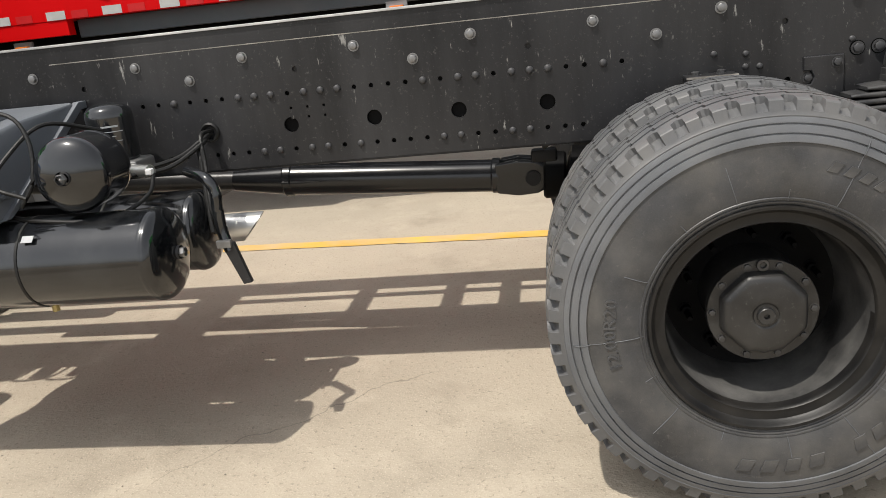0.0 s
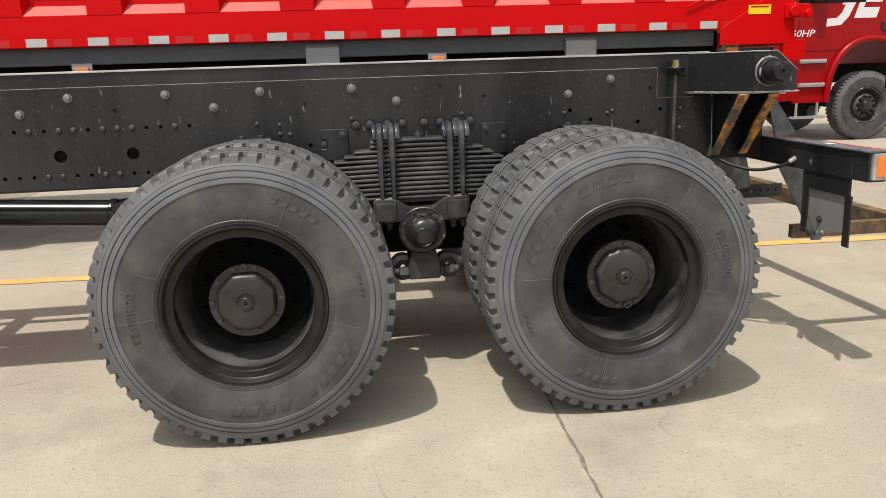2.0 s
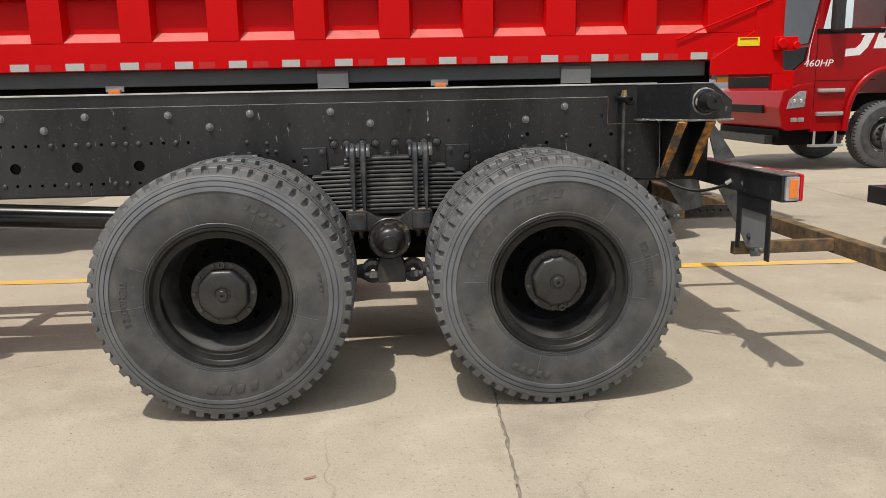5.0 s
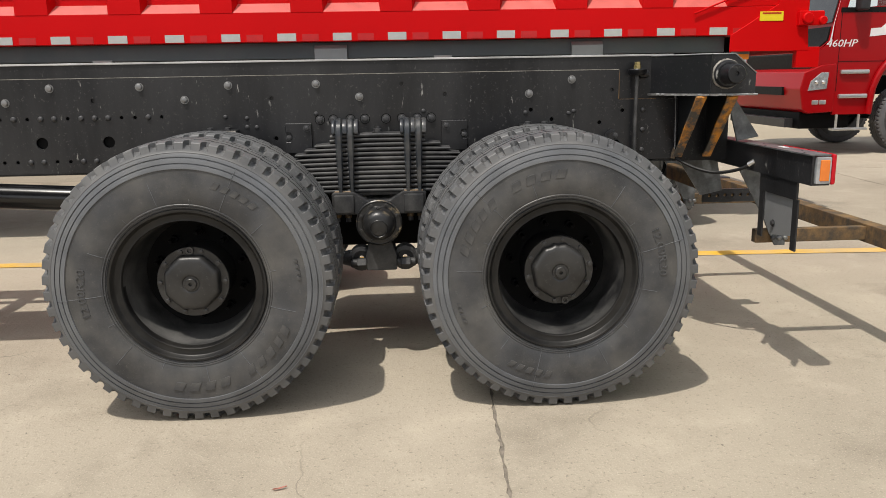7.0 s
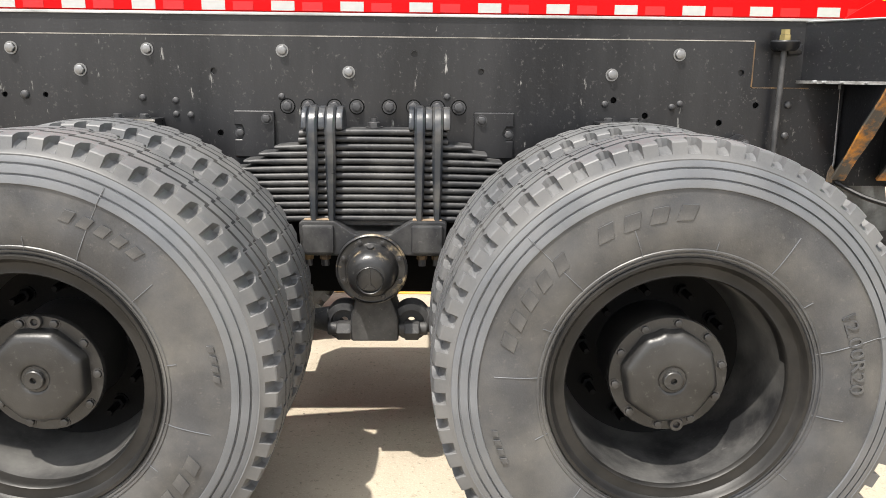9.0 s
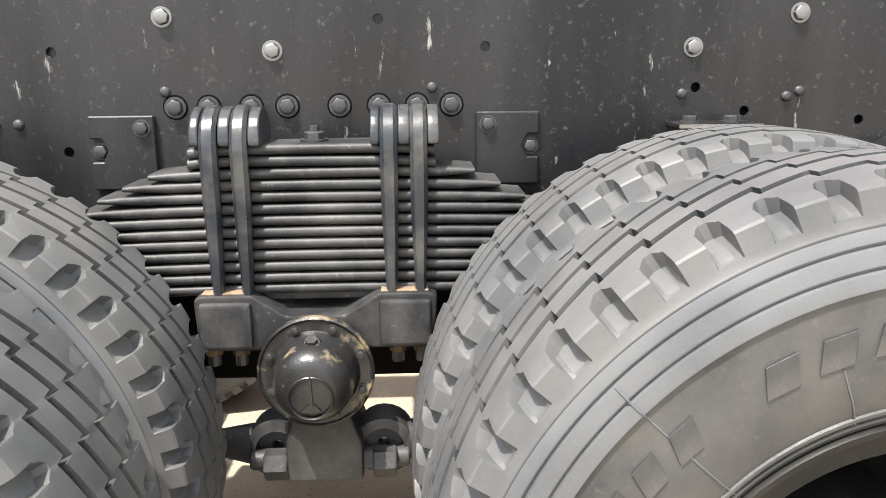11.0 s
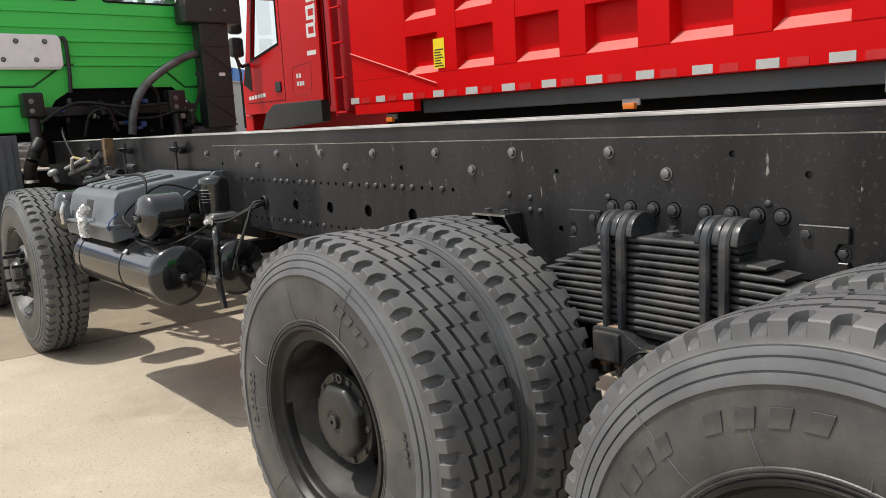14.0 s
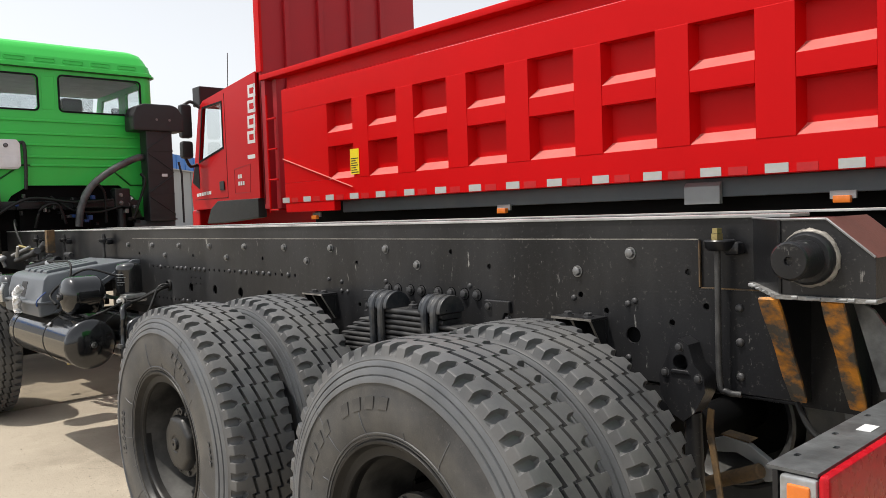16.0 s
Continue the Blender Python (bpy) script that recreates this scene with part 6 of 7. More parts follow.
def build_tipper_chassis():
    y = RED_Y
    part("subframe", box(-3.96, 3.62, y + 0.10, y + 0.20, 1.470, 1.602, 0.006), M_SUBFRAME, tipper, "slate-grey subframe beam")
    part("subframe", box(-3.96, 4.1, 5.5, 5.6, 1.47, 1.602), M_SUBFRAME, tipper)
    for x in (0.165, 2.30):
        b = prism([(y + 0.06, 1.425), (y + 0.06, 1.545), (y + 0.085, 1.575), (y + 0.10, 1.575), (y + 0.10, 1.425)], "x", x, x + 0.265, bevel=0.003)
        part("guide_bracket", b, M_GALV, tipper)
    for x in (-4.45, -1.585, 1.175, 3.70):
        part("lamp_bracket", box(x - 0.03, x + 0.12, y + 0.05, y + 0.07, 1.43, 1.48), M_GALV, tipper)
        lamp = part("side_lamp", box(x, x + 0.10, y + 0.01, y + 0.05, 1.405, 1.450, 0.006), M_ORANGE, tipper, "orange side marker lamp")
    part("body_skirt", box(-4.8, 3.75, y + 0.30, y + 0.36, 1.22, 1.60), M_FRAME_SHADED, tipper)
    for yy in (4.40, 5.22):
        part("chassis_rail", box(-6.9, 3.9, yy - 0.04, yy + 0.04, 1.0, 1.32, 0.01), M_FRAME_SHADED, tipper)
    for x in (1.66, 2.98):
        part("axle", rod((x, 3.9, AXLE_Z), (x, 5.8, AXLE_Z), 0.09, seg=16), M_FRAME_SHADED, tipper)
        for yy, away in ((3.62, False), (6.05, True)):
            add_wheel(tipper, x, yy, AXLE_Z, "dual", spin=1 + x, away=away)
            add_wheel(tipper, x, yy + (0.352 if not away else -0.352), AXLE_Z, "inner", spin=x, away=away)
    for x in (-4.55, -6.45):
        part("axle", rod((x, 3.9, AXLE_Z), (x, 5.8, AXLE_Z), 0.07, seg=16), M_FRAME_SHADED, tipper)
        for yy, away in ((3.68, False), (6.0, True)):
            add_wheel(tipper, x, yy, AXLE_Z, "front", spin=x, away=away)
    part("fuel_tank", box(-3.6, -2.5, 3.75, 4.25, 0.70, 1.25, 0.06), M_FRAME_SHADED, tipper)


def build_tipper_cab():
    y = 3.66
    side = [(-7.18, 1.62), (-7.22, 1.95), (-7.08, 2.25), (-6.88, 3.02), (-6.75, 3.10), (-5.32, 3.28), (-5.32, 1.72), (-5.95, 1.72), (-6.10, 1.70), (-6.35, 1.62)]
    win = [(-6.92, 2.28), (-6.22, 2.42), (-6.22, 3.02), (-6.76, 3.0)]
    cab = part("cab", prism(side, "y", y, y + 0.05, holes=[win]), M_RED_CAB, tipper, "glossy red sleeper cab")
    part("cab_side", prism(side, "y", 5.9, 5.95, holes=[win]), M_RED_CAB, cab)
    b = bmesh.new()
    skin = [(-7.18, 1.62), (-7.22, 1.95), (-7.08, 2.25), (-6.88, 3.02), (-6.75, 3.10), (-5.32, 3.28), (-5.32, 1.72)]
    rows = [[b.verts.new((x, yy, z)) for yy in (y + 0.03, 5.92)] for x, z in skin]
    for k, (a, c) in enumerate(zip(rows, rows[1:])):
        if k != 2:
            b.faces.new((a[0], a[1], c[1], c[0]))
    part("cab_shell", b, M_RED_CAB, cab)
    part("side_window", prism([(-6.93, 2.27), (-6.21, 2.41), (-6.21, 3.03), (-6.77, 3.01)], "y", y + 0.02, y + 0.026), M_GLASS, cab, "clear side window")
    part("window_seal", prism([(-6.945, 2.262), (-6.205, 2.405), (-6.205, 3.035), (-6.775, 3.018)], "y", y - 0.006, y + 0.0, holes=[[(-6.915, 2.292), (-6.23, 2.43), (-6.23, 3.01), (-6.755, 2.99)]]), M_GASKET, cab)
    part("quarter_glass", prism([(-7.16, 2.0), (-6.95, 1.90), (-6.95, 2.24), (-7.08, 2.22)], "y", y - 0.004, y + 0.0), M_GASKET, cab)
    part("door_seam", box(-6.145, -6.138, y - 0.003, y, 1.75, 3.12), M_GASKET, cab)
    part("door_seam", box(-7.10, -6.14, y - 0.003, y, 1.755, 1.762), M_GASKET, cab)
    part("door_handle", box(-6.35, -6.22, y - 0.018, y, 1.86, 1.98, 0.012), M_PLASTIC, cab)
    part("hatch_seam", prism([(-5.95, 1.80), (-5.55, 1.80), (-5.52, 2.16), (-5.95, 2.12)], "y", y - 0.003, y + 0.001, holes=[[(-5.942, 1.808), (-5.558, 1.808), (-5.528, 2.152), (-5.942, 2.112)]]), M_RED_IN, cab)
    part("step_panel", prism([(-6.75, 1.42), (-6.62, 1.62), (-6.42, 1.72), (-5.34, 1.72), (-5.34, 1.48), (-6.4, 1.42)], "y", y - 0.02, y + 0.1, bevel=0.012), M_PLASTIC, cab, "dark grey sill and wheel-arch trim")
    part("bumper", box(-7.30, -7.05, y + 0.02, 5.94, 1.0, 1.62, 0.04), M_RED_CAB, cab)
    # maker's mark as plain white blocks, running up the cab side
    for k in range(5):
        z0 = 2.22 + 0.19 * k
        b = bmesh.new()
        w, hgt = 0.185, 0.155
        x0 = -5.58 + 0.018 * k
        if k == 0:
            box(x0, x0 + w, y - 0.003, y + 0.001, z0, z0 + 0.05, bm=b)
        else:
            join(b, prism([(x0, z0), (x0 + w, z0), (x0 + w, z0 + hgt), (x0, z0 + hgt)], "y", y - 0.003, y + 0.001, holes=[[(x0 + 0.04, z0 + 0.04), (x0 + w - 0.03, z0 + 0.04), (x0 + w - 0.03, z0 + hgt - 0.04), (x0 + 0.04, z0 + hgt - 0.04)]]))
        part("white_mark", b, M_LABEL, cab)
    for k in range(8):
        part("small_mark", box(-5.40 + 0.005 * k, -5.365 + 0.005 * k, y - 0.003, y + 0.001, 2.56 + 0.075 * k, 2.615 + 0.075 * k), M_LABEL, cab)
    for k in range(5):
        part("print_bar", box(-5.85 + 0.06 * (k % 3), -5.81 + 0.06 * (k % 3), y - 0.005, y - 0.002, 1.90 + 0.09 * (k // 3), 1.95 + 0.09 * (k // 3)), M_LABEL, cab)
    for k in range(6):
        part("name_bar", box(-7.05 + 0.075 * k, -6.995 + 0.075 * k, y - 0.004, y + 0.001, 1.80 + 0.004 * k, 1.845 + 0.004 * k), M_LABEL, cab)
    for z0, z1, w in ((2.60, 3.06, 0.17), (2.32, 2.56, 0.17)):
        part("mirror", box(-6.98, -6.86, y - 0.27, y - 0.27 + w, z0, z1, 0.04), M_PLASTIC, cab, "black door mirror")
    part("mirror_arm", hose([(-6.85, y, 3.02), (-6.9, y - 0.1, 3.10), (-6.92, y - 0.2, 3.05)], 0.022, 8), M_PLASTIC, cab)
    part("mirror_arm", hose([(-7.0, y, 2.25), (-6.96, y - 0.12, 2.22), (-6.92, y - 0.2, 2.32)], 0.022, 8), M_PLASTIC, cab)
    part("roof_visor", box(-7.06, -6.84, y, 5.95, 3.05, 3.32, 0.02), M_PLASTIC, cab, "dark roof visor")
    part("aerial", rod((-6.6, y + 0.3, 3.12), (-6.55, y + 0.3, 3.75), 0.006, seg=6), M_PLASTIC, cab)
    part("seat", box(-6.3, -5.9, 4.0, 4.5, 1.9, 2.8, 0.05), M_INTERIOR, cab)


build_tipper_body()
build_tipper_chassis()
built = set(WORLD)
build_tipper_cab()
set_back(built, -0.31, -0.03)

# ---- the green cab ----
def build_green_cab():
    back, front, y0, y1 = -5.25, -7.12, 0.115, 2.285
    c = 0.10
    outline = [(y0 + c, 1.62), (y0 + c, 3.02), (y1 - c, 3.02), (y1 - c, 1.50), (2.10, 1.50), (2.02, 1.70), (1.86, 1.84), (0.98, 1.84), (0.82, 1.74), (0.74, 1.62)]
    wins = [(0.29, 1.105, 2.595, 2.93), (1.315, 2.13, 2.595, 2.945)]
    cab = part("cab", prism(outline, "x", back - 0.03, back, holes=[rounded(*w, 0.05) for w in wins]), M_GREEN, truck, "bright green sleeper cab with two rear windows")
    # rounded rear corners
    for yc in (y0 + c, y1 - c):
        b = bmesh.new()
        n = 8
        rows = []
        for k in range(n + 1):
            t = (math.pi / 2) * k / n
            sx = back - c + c * math.cos(t)
            sy = yc + (-1 if yc < MID_Y else 1) * c * math.sin(t)
            rows.append([b.verts.new((sx, sy, z)) for z in (1.48, 3.02)])
        for p, q in zip(rows, rows[1:]):
            b.faces.new((p[0], q[0], q[1], p[1])).smooth = True
        part("corner_panel", b, M_GREEN, cab)
    for y, s in ((y0, 1), (y1, -1)):
        side = [(back - c, 1.48), (back - c, 3.02), (-6.85, 3.02), (front, 2.35), (front - 0.03, 1.35), (-6.62, 1.35), (-6.55, 1.55), (-6.3, 1.72), (-5.85, 1.78), (-5.5, 1.70)]
        sw = [rounded(-5.98, -5.48, 2.20, 2.93, 0.05), [(-6.95, 2.32), (-6.18, 2.22), (-6.18, 2.93), (-6.72, 2.93)]]
        part("cab_side", prism(side, "y", y, y + s * 0.03, holes=sw), M_GREEN, cab)
        part("side_glass", prism(rounded(-5.99, -5.47, 2.19, 2.94, 0.05), "y", y + s * 0.012, y + s * 0.017), M_GLASS, cab)
        part("side_glass", prism([(-6.96, 2.31), (-6.17, 2.21), (-6.17, 2.94), (-6.72, 2.94)], "y", y + s * 0.012, y + s * 0.017), M_GLASS, cab)
        part("window_seal", frame_of(-6.0, -5.46, 2.18, 2.95, 0.06, 0.02, "y", y - s * 0.006, y + s * 0.004), M_GASKET, cab)
        part("door_seam", box(-6.09, -6.078, y - s * 0.003, y + s * 0.001, 1.7, 3.0), M_GREEN_DEEP, cab)
        part("side_bead", box(-7.0, -5.36, y - s * 0.006, y + s * 0.001, 2.05, 2.075, 0.002), M_GREEN, cab)
        part("door_handle", box(-6.25, -6.15, y - s * 0.02, y, 1.88, 2.04, 0.01), M_PLASTIC, cab)
    part("front_wall", box(front - 0.02, front + 0.02, y0 + 0.02, y1 - 0.02, 1.4, 2.35), M_GREEN, cab)
    b = bmesh.new()
    v = [b.verts.new(q) for q in ((front, y0 + 0.05, 2.36), (front, y1 - 0.05, 2.36), (-6.86, y1 - 0.08, 3.0), (-6.86, y0 + 0.08, 3.0))]
    b.faces.new(v)
    bmesh.ops.solidify(b, geom=b.faces[:], thickness=0.006)
    part("windscreen", b, M_GLASS, cab)
    part("floor", box(front, back - 0.05, y0 + 0.03, y1 - 0.03, 1.84, 1.87), M_INTERIOR, cab)
    part("headliner", box(-6.80, back - 0.06, y0 + 0.05, y1 - 0.05, 2.985, 2.998), M_LINING, cab, "pale quilted headliner")
    part("dashboard", box(front + 0.022, front + 0.30, y0 + 0.05, y1 - 0.05, 2.05, 2.36, 0.05), M_INTERIOR, cab)
    for yy in (y0 + 0.034, y1 - 0.040):
        part("door_lining", box(front + 0.05, back - 0.12, yy, yy + 0.006, 1.88, 2.18), M_INTERIOR, cab)
    for yy in (0.45, 1.55):
        part("seat", box(-6.45, -6.30, yy, yy + 0.48, 1.95, 2.72, 0.05), M_INTERIOR, cab, "grey seat back")
        part("headrest", box(-6.44, -6.34, yy + 0.12, yy + 0.36, 2.72, 2.90, 0.04), M_INTERIOR, cab)
    # rear glass
    for w in wins:
        part("rear_glass", prism(rounded(w[0] - 0.01, w[1] + 0.01, w[2] - 0.01, w[3] + 0.01, 0.05), "x", back - 0.018, back - 0.012), M_GLASS, cab, "rear window glass")
        part("window_seal", frame_of(w[0] - 0.016, w[1] + 0.016, w[2] - 0.016, w[3] + 0.016, 0.05, 0.017, "x", back - 0.004, back + 0.008), M_GASKET, cab)
    part("pressed_panel", frame_of(1.145, 1.275, 2.60, 2.94, 0.015, 0.008, "x", back - 0.001, back + 0.004), M_GREEN, cab)
    # roof
    b = bmesh.new()
    prof = [(0.0, 3.015), (0.0, 3.045), (0.012, 3.055), (0.026, 3.125), (0.036, 3.135), (0.062, 3.195), (0.095, 3.250), (0.15, 3.282), (0.5, 3.298)]
    rings = []
    for inset, z in prof:
        fr = inset * 2.2
        rings.append([b.verts.new((-5.215 - u * 1.0, v, z)) for u, v in rounded(inset, 1.72 - fr, y0 - 0.02 + inset, y1 + 0.02 - inset, 0.13, 5)])
    for p, q in zip(rings, rings[1:]):
        for k in range(len(p)):
            b.faces.new((p[k], p[(k + 1) % len(p)], q[(k + 1) % len(q)], q[k])).smooth = True
    b.faces.new(rings[-1])
    roof = part("roof", b, M_GREEN, cab, "raised green roof with pressed slots")
    part("drip_rail", prism(rounded(-6.95, -5.20, y0 - 0.035, y1 + 0.035, 0.13), "z", 3.006, 3.020), M_GREEN, cab)
    # Dark green strip painted in as the drip rail's shadow line.
    part("gutter_shadow_line", prism(rounded(-6.93, -5.214, y0 - 0.022, y1 + 0.022, 0.13), "z", 2.999, 3.0055), M_GREEN_DEEP, cab)
    for k in range(7):
        # a pressed slot: a low raised rim round a flat field, on the sloping band over the gutter
        yy = 0.27 + 0.272 * k
        part("slot", turned(frame_of(yy, yy + 0.20, -0.022, 0.022, 0.014, 0.009, "x", -0.008, 0.006), Matrix.Translation((-5.234, 0, 3.090)) @ Matrix.Rotation(radians(-11), 4, "Y")), M_GREEN, cab)
    # pressings across the back
    for z, a, d in ((2.485, 0.34, 2.2), (2.355, 0.22, 2.2), (2.245, 0.22, 2.2), (2.125, 0.22, 2.2), (2.04, 1.0, 1.95)):
        part("bead", box(back - 0.002, back + 0.016, a, d, z - 0.012, z + 0.012, 0.006), M_GREEN, cab)
    part("panel_crease", hose([(back + 0.002, 0.22, 1.86), (back + 0.002, 0.66, 1.86), (back + 0.002, 0.92, 2.04), (back + 0.002, 1.75, 2.04), (back + 0.002, 1.98, 1.84), (back + 0.002, 2.19, 1.84)], 0.010, 6, straight=True), M_GREEN_DEEP, cab)
    part("lower_box", box(back - 0.05, back + 0.035, 0.26, 0.68, 1.475, 1.70, 0.008), M_GREEN, cab)
    part("lower_box_lid", box(back + 0.030, back + 0.042, 0.31, 0.63, 1.485, 1.67, 0.004), M_GREEN, cab)
    part("lid_seam", prism([(0.255, 1.48), (0.685, 1.48), (0.685, 1.705), (0.255, 1.705)], "x", back + 0.0355, back + 0.038, holes=[[(0.268, 1.48 + 0.012), (0.672, 1.48 + 0.012), (0.672, 1.692), (0.268, 1.692)]]), M_GREEN_DEEP, cab)
    # Thin black sheet painted in for the shade under the cab's rear edge.
    part("under_cab_shade", box(back - 0.03, back - 0.01, 0.2, 2.2, 1.40, 1.49), M_FRAME_SHADED, cab)
    # pressed heat shield
    sh = [(0.19, 2.285), (0.88, 2.285), (0.91, 2.25), (0.91, 2.03), (0.88, 1.995), (0.42, 1.995), (0.32, 2.035), (0.21, 2.15), (0.18, 2.20)]
    shield = part("heat_shield", prism(sh, "x", back + 0.03, back + 0.06, bevel=0.010), M_SHIELD, cab, "silver pressed heat shield")
    part("shield_step", box(back + 0.056, back + 0.066, 0.34, 0.885, 2.012, 2.125, 0.006), M_SHIELD, cab)
    for y, z in ((0.34, 2.225), (0.56, 2.225), (0.78, 2.225), (0.45, 2.075), (0.70, 2.075)):
        part("washer", rod((back + 0.059, y, z), (back + 0.068, y, z), 0.021, seg=14), M_BOLT_DARK, cab)
        put_bolt(cab, back + 0.068, y, z, 0.011, M_BOLT, way="+x")
    part("pipe", hose([(back + 0.04, 0.90, 2.25), (back + 0.05, 0.945, 2.24), (back + 0.05, 0.95, 2.0), (back + 0.05, 0.94, 1.80)], 0.017, 8), M_PLASTIC, cab)
    # snorkel
    sn = part("air_intake", box(-5.17, -4.99, 2.07, 2.36, 1.44, 2.42, 0.02), M_PLASTIC, truck, "tall black air intake stack")
    part("intake_cap", prism([(1.93, 2.40), (2.48, 2.40), (2.48, 2.56), (2.42, 2.66), (2.36, 2.685), (2.05, 2.685), (1.97, 2.65), (1.93, 2.56)], "x", -5.20, -4.95, bevel=0.02), M_PLASTIC, sn)
    for k in range(4):
        z = 1.50 + 0.23 * k
        part("rib", box(-4.993, -4.983, 2.075, 2.355, z, z + 0.012), M_PLASTIC, sn)
        part("rib", hose([(-4.986, 2.08, z + 0.02), (-4.986, 2.35, z + 0.21)] if k % 2 else [(-4.986, 2.35, z + 0.02), (-4.986, 2.08, z + 0.21)], 0.006, 6, straight=True), M_PLASTIC, sn)
    part("label", box(-4.988, -4.980, 2.22, 2.28, 1.92, 1.95), M_LABEL, sn)
    for y in (2.18, 2.32):
        put_bolt(sn, -4.95, y, 2.52, 0.01, M_BOLT, way="+x")
    part("stay", hose([(-5.0, 2.42, 2.08), (-4.98, 2.44, 1.95), (-4.98, 2.44, 1.42)], 0.012, 6, straight=True), M_PLASTIC, sn)
    # engine bay behind the cab
    part("engine", box(-6.4, -5.2, 0.86, 1.55, 1.15, 1.72, 0.05), M_FRAME_SHADED, truck, "dark engine and gearbox under the cab")
    # Added black sheet, standing in for the darkness deep in the bay.
    part("bay_shade_backing", box(-5.34, -5.31, 0.72, 2.0, 1.2, 1.86), M_FRAME_SHADED, truck)
    part("gearbox", rod((-5.2, MID_Y, 1.02), (-4.45, MID_Y, 0.95), 0.24, 0.17, seg=20), M_FRAME_SHADED, truck)
    part("cab_mount", box(-5.20, -5.08, 0.52, 2.0, 1.60, 1.68, 0.01), M_FRAME, truck)
    for y in (0.60, 1.82):
        part("cab_spring", rod((-5.12, y, 1.36), (-5.12, y, 1.60), 0.045, seg=14, bevel=0.01), M_PLASTIC, truck)
        part("mount_block", box(-5.19, -5.05, y - 0.08, y + 0.08, 1.60, 1.80, 0.015), M_FRAME, truck)
        for z in (1.65, 1.73):
            put_bolt(truck, -5.05, y - 0.02, z, 0.016, M_BOLT, way="+x")
    part("intake_hose", hose([(-5.10, 2.08, 2.13), (-5.02, 1.96, 2.11), (-4.95, 1.70, 1.99), (-4.92, 1.47, 1.82), (-4.92, 1.36, 1.62), (-4.94, 1.33, 1.42)], 0.036, 14), M_HOSE_HIGHLIGHT, truck, "thick black intake hose")
    for k, pts in enumerate((
        [(-5.0, 1.62, 1.45), (-4.96, 1.6, 1.75), (-4.95, 1.5, 1.84), (-4.95, 1.38, 1.72), (-4.95, 1.36, 1.45)],
        [(-5.02, 0.62, 1.55), (-4.96, 0.9, 1.70), (-4.96, 1.3, 1.66), (-5.0, 1.7, 1.68)],
        [(-5.0, 0.95, 1.42), (-4.95, 1.0, 1.60), (-4.95, 1.15, 1.64), (-4.96, 1.22, 1.45)],
        [(-5.0, 2.0, 1.95), (-4.96, 2.02, 1.85), (-4.98, 1.9, 1.5)],
        [(-5.05, 0.8, 1.45), (-4.9, 0.75, 1.5), (-4.7, 0.7, 1.42), (-4.5, 0.7, 1.25)],
        [(-5.0, 1.1, 1.72), (-4.98, 1.3, 1.58), (-4.98, 1.55, 1.56), (-4.98, 1.8, 1.62)])):
        part("hose", hose(pts, 0.014 if k < 4 else 0.010, 8), M_HOSE, truck)
    for k in range(26):
        rng = random.Random(40 + k)
        y, z = rng.uniform(0.75, 1.95), rng.uniform(1.42, 1.72)
        part("fitting", box(-5.06, -5.0, y, y + rng.uniform(0.015, 0.06), z, z + rng.uniform(0.015, 0.05), 0.005), (M_BOLT_DARK, M_BOLT, M_NUT, M_BLUE_WIRE, M_NUT)[k % 5], truck)
    part("coolant_pipe", hose([(-5.05, 0.50, 1.10), (-4.95, 0.48, 1.18), (-4.90, 0.52, 1.32), (-4.95, 0.58, 1.40)], 0.05, 14), M_HOSE, truck)
    for z in (1.08, 1.16):
        part("hose_clip", turned(lathe([(0.053, -0.012), (0.056, -0.012), (0.056, 0.012), (0.053, 0.012)], seg=20, closed=True), Matrix.Translation((-5.0, 0.49, z))), M_ALU, truck)
    # fender, mudguard and flap round the front wheel
    for s in (1, -1):
        yb = 0.0 if s == 1 else 2 * MID_Y
        def Y(v):
            return yb + s * v
        cx, cz = -5.85, AXLE_Z
        arc = [radians(a) for a in range(20, 164, 8)]
        ring_o = [(cx + 0.77 * math.cos(a), cz + 1.19 * math.sin(a)) for a in arc]
        ring_i = [(cx + 0.66 * math.cos(a), cz + 0.93 * math.sin(a)) for a in reversed(arc)]
        fe = part("fender", prism(ring_o + ring_i, "y", *sorted((Y(-0.055), Y(0.13)))), M_FENDER, cab, "grey plastic wheel-arch fender")
        b = bmesh.new()
        rows = []
        for a in [radians(q) for q in range(5, 180, 10)]:
            rows.append([b.verts.new((cx + 0.665 * math.cos(a), Y(v), cz + 0.94 * math.sin(a))) for v in (0.0, 0.50)])
        for p, q in zip(rows, rows[1:]):
            b.faces.new((p[0], p[1], q[1], q[0]))
        bmesh.ops.solidify(b, geom=b.faces[:], thickness=0.01)
        part("wheel_arch", b, M_PLASTIC, cab)
        guard = part("mudguard", box(-5.14, -5.11, *sorted((Y(0.0), Y(0.45))), 0.84, 1.46, 0.006), M_GUARD, cab, "ribbed grey mudguard")
        for k in range(5):
            v = 0.10 + 0.065 * k
            part("guard_rib", box(-5.112, -5.102, *sorted((Y(v), Y(v + 0.045))), 0.93, 1.42, 0.004), M_GUARD, cab)
        part("mud_flap", box(-5.13, -5.118, *sorted((Y(0.03), Y(0.45))), 0.42, 0.85, 0.003), M_GUARD, cab)
        part("guard_bracket", box(-5.14, -5.05, *sorted((Y(0.0), Y(0.24))), 1.455, 1.475, 0.003), M_FENDER, cab)
        part("side_reflector", box(-5.16, -5.10, *sorted((Y(-0.062), Y(-0.05))), 1.30, 1.36, 0.003), M_ORANGE, cab)
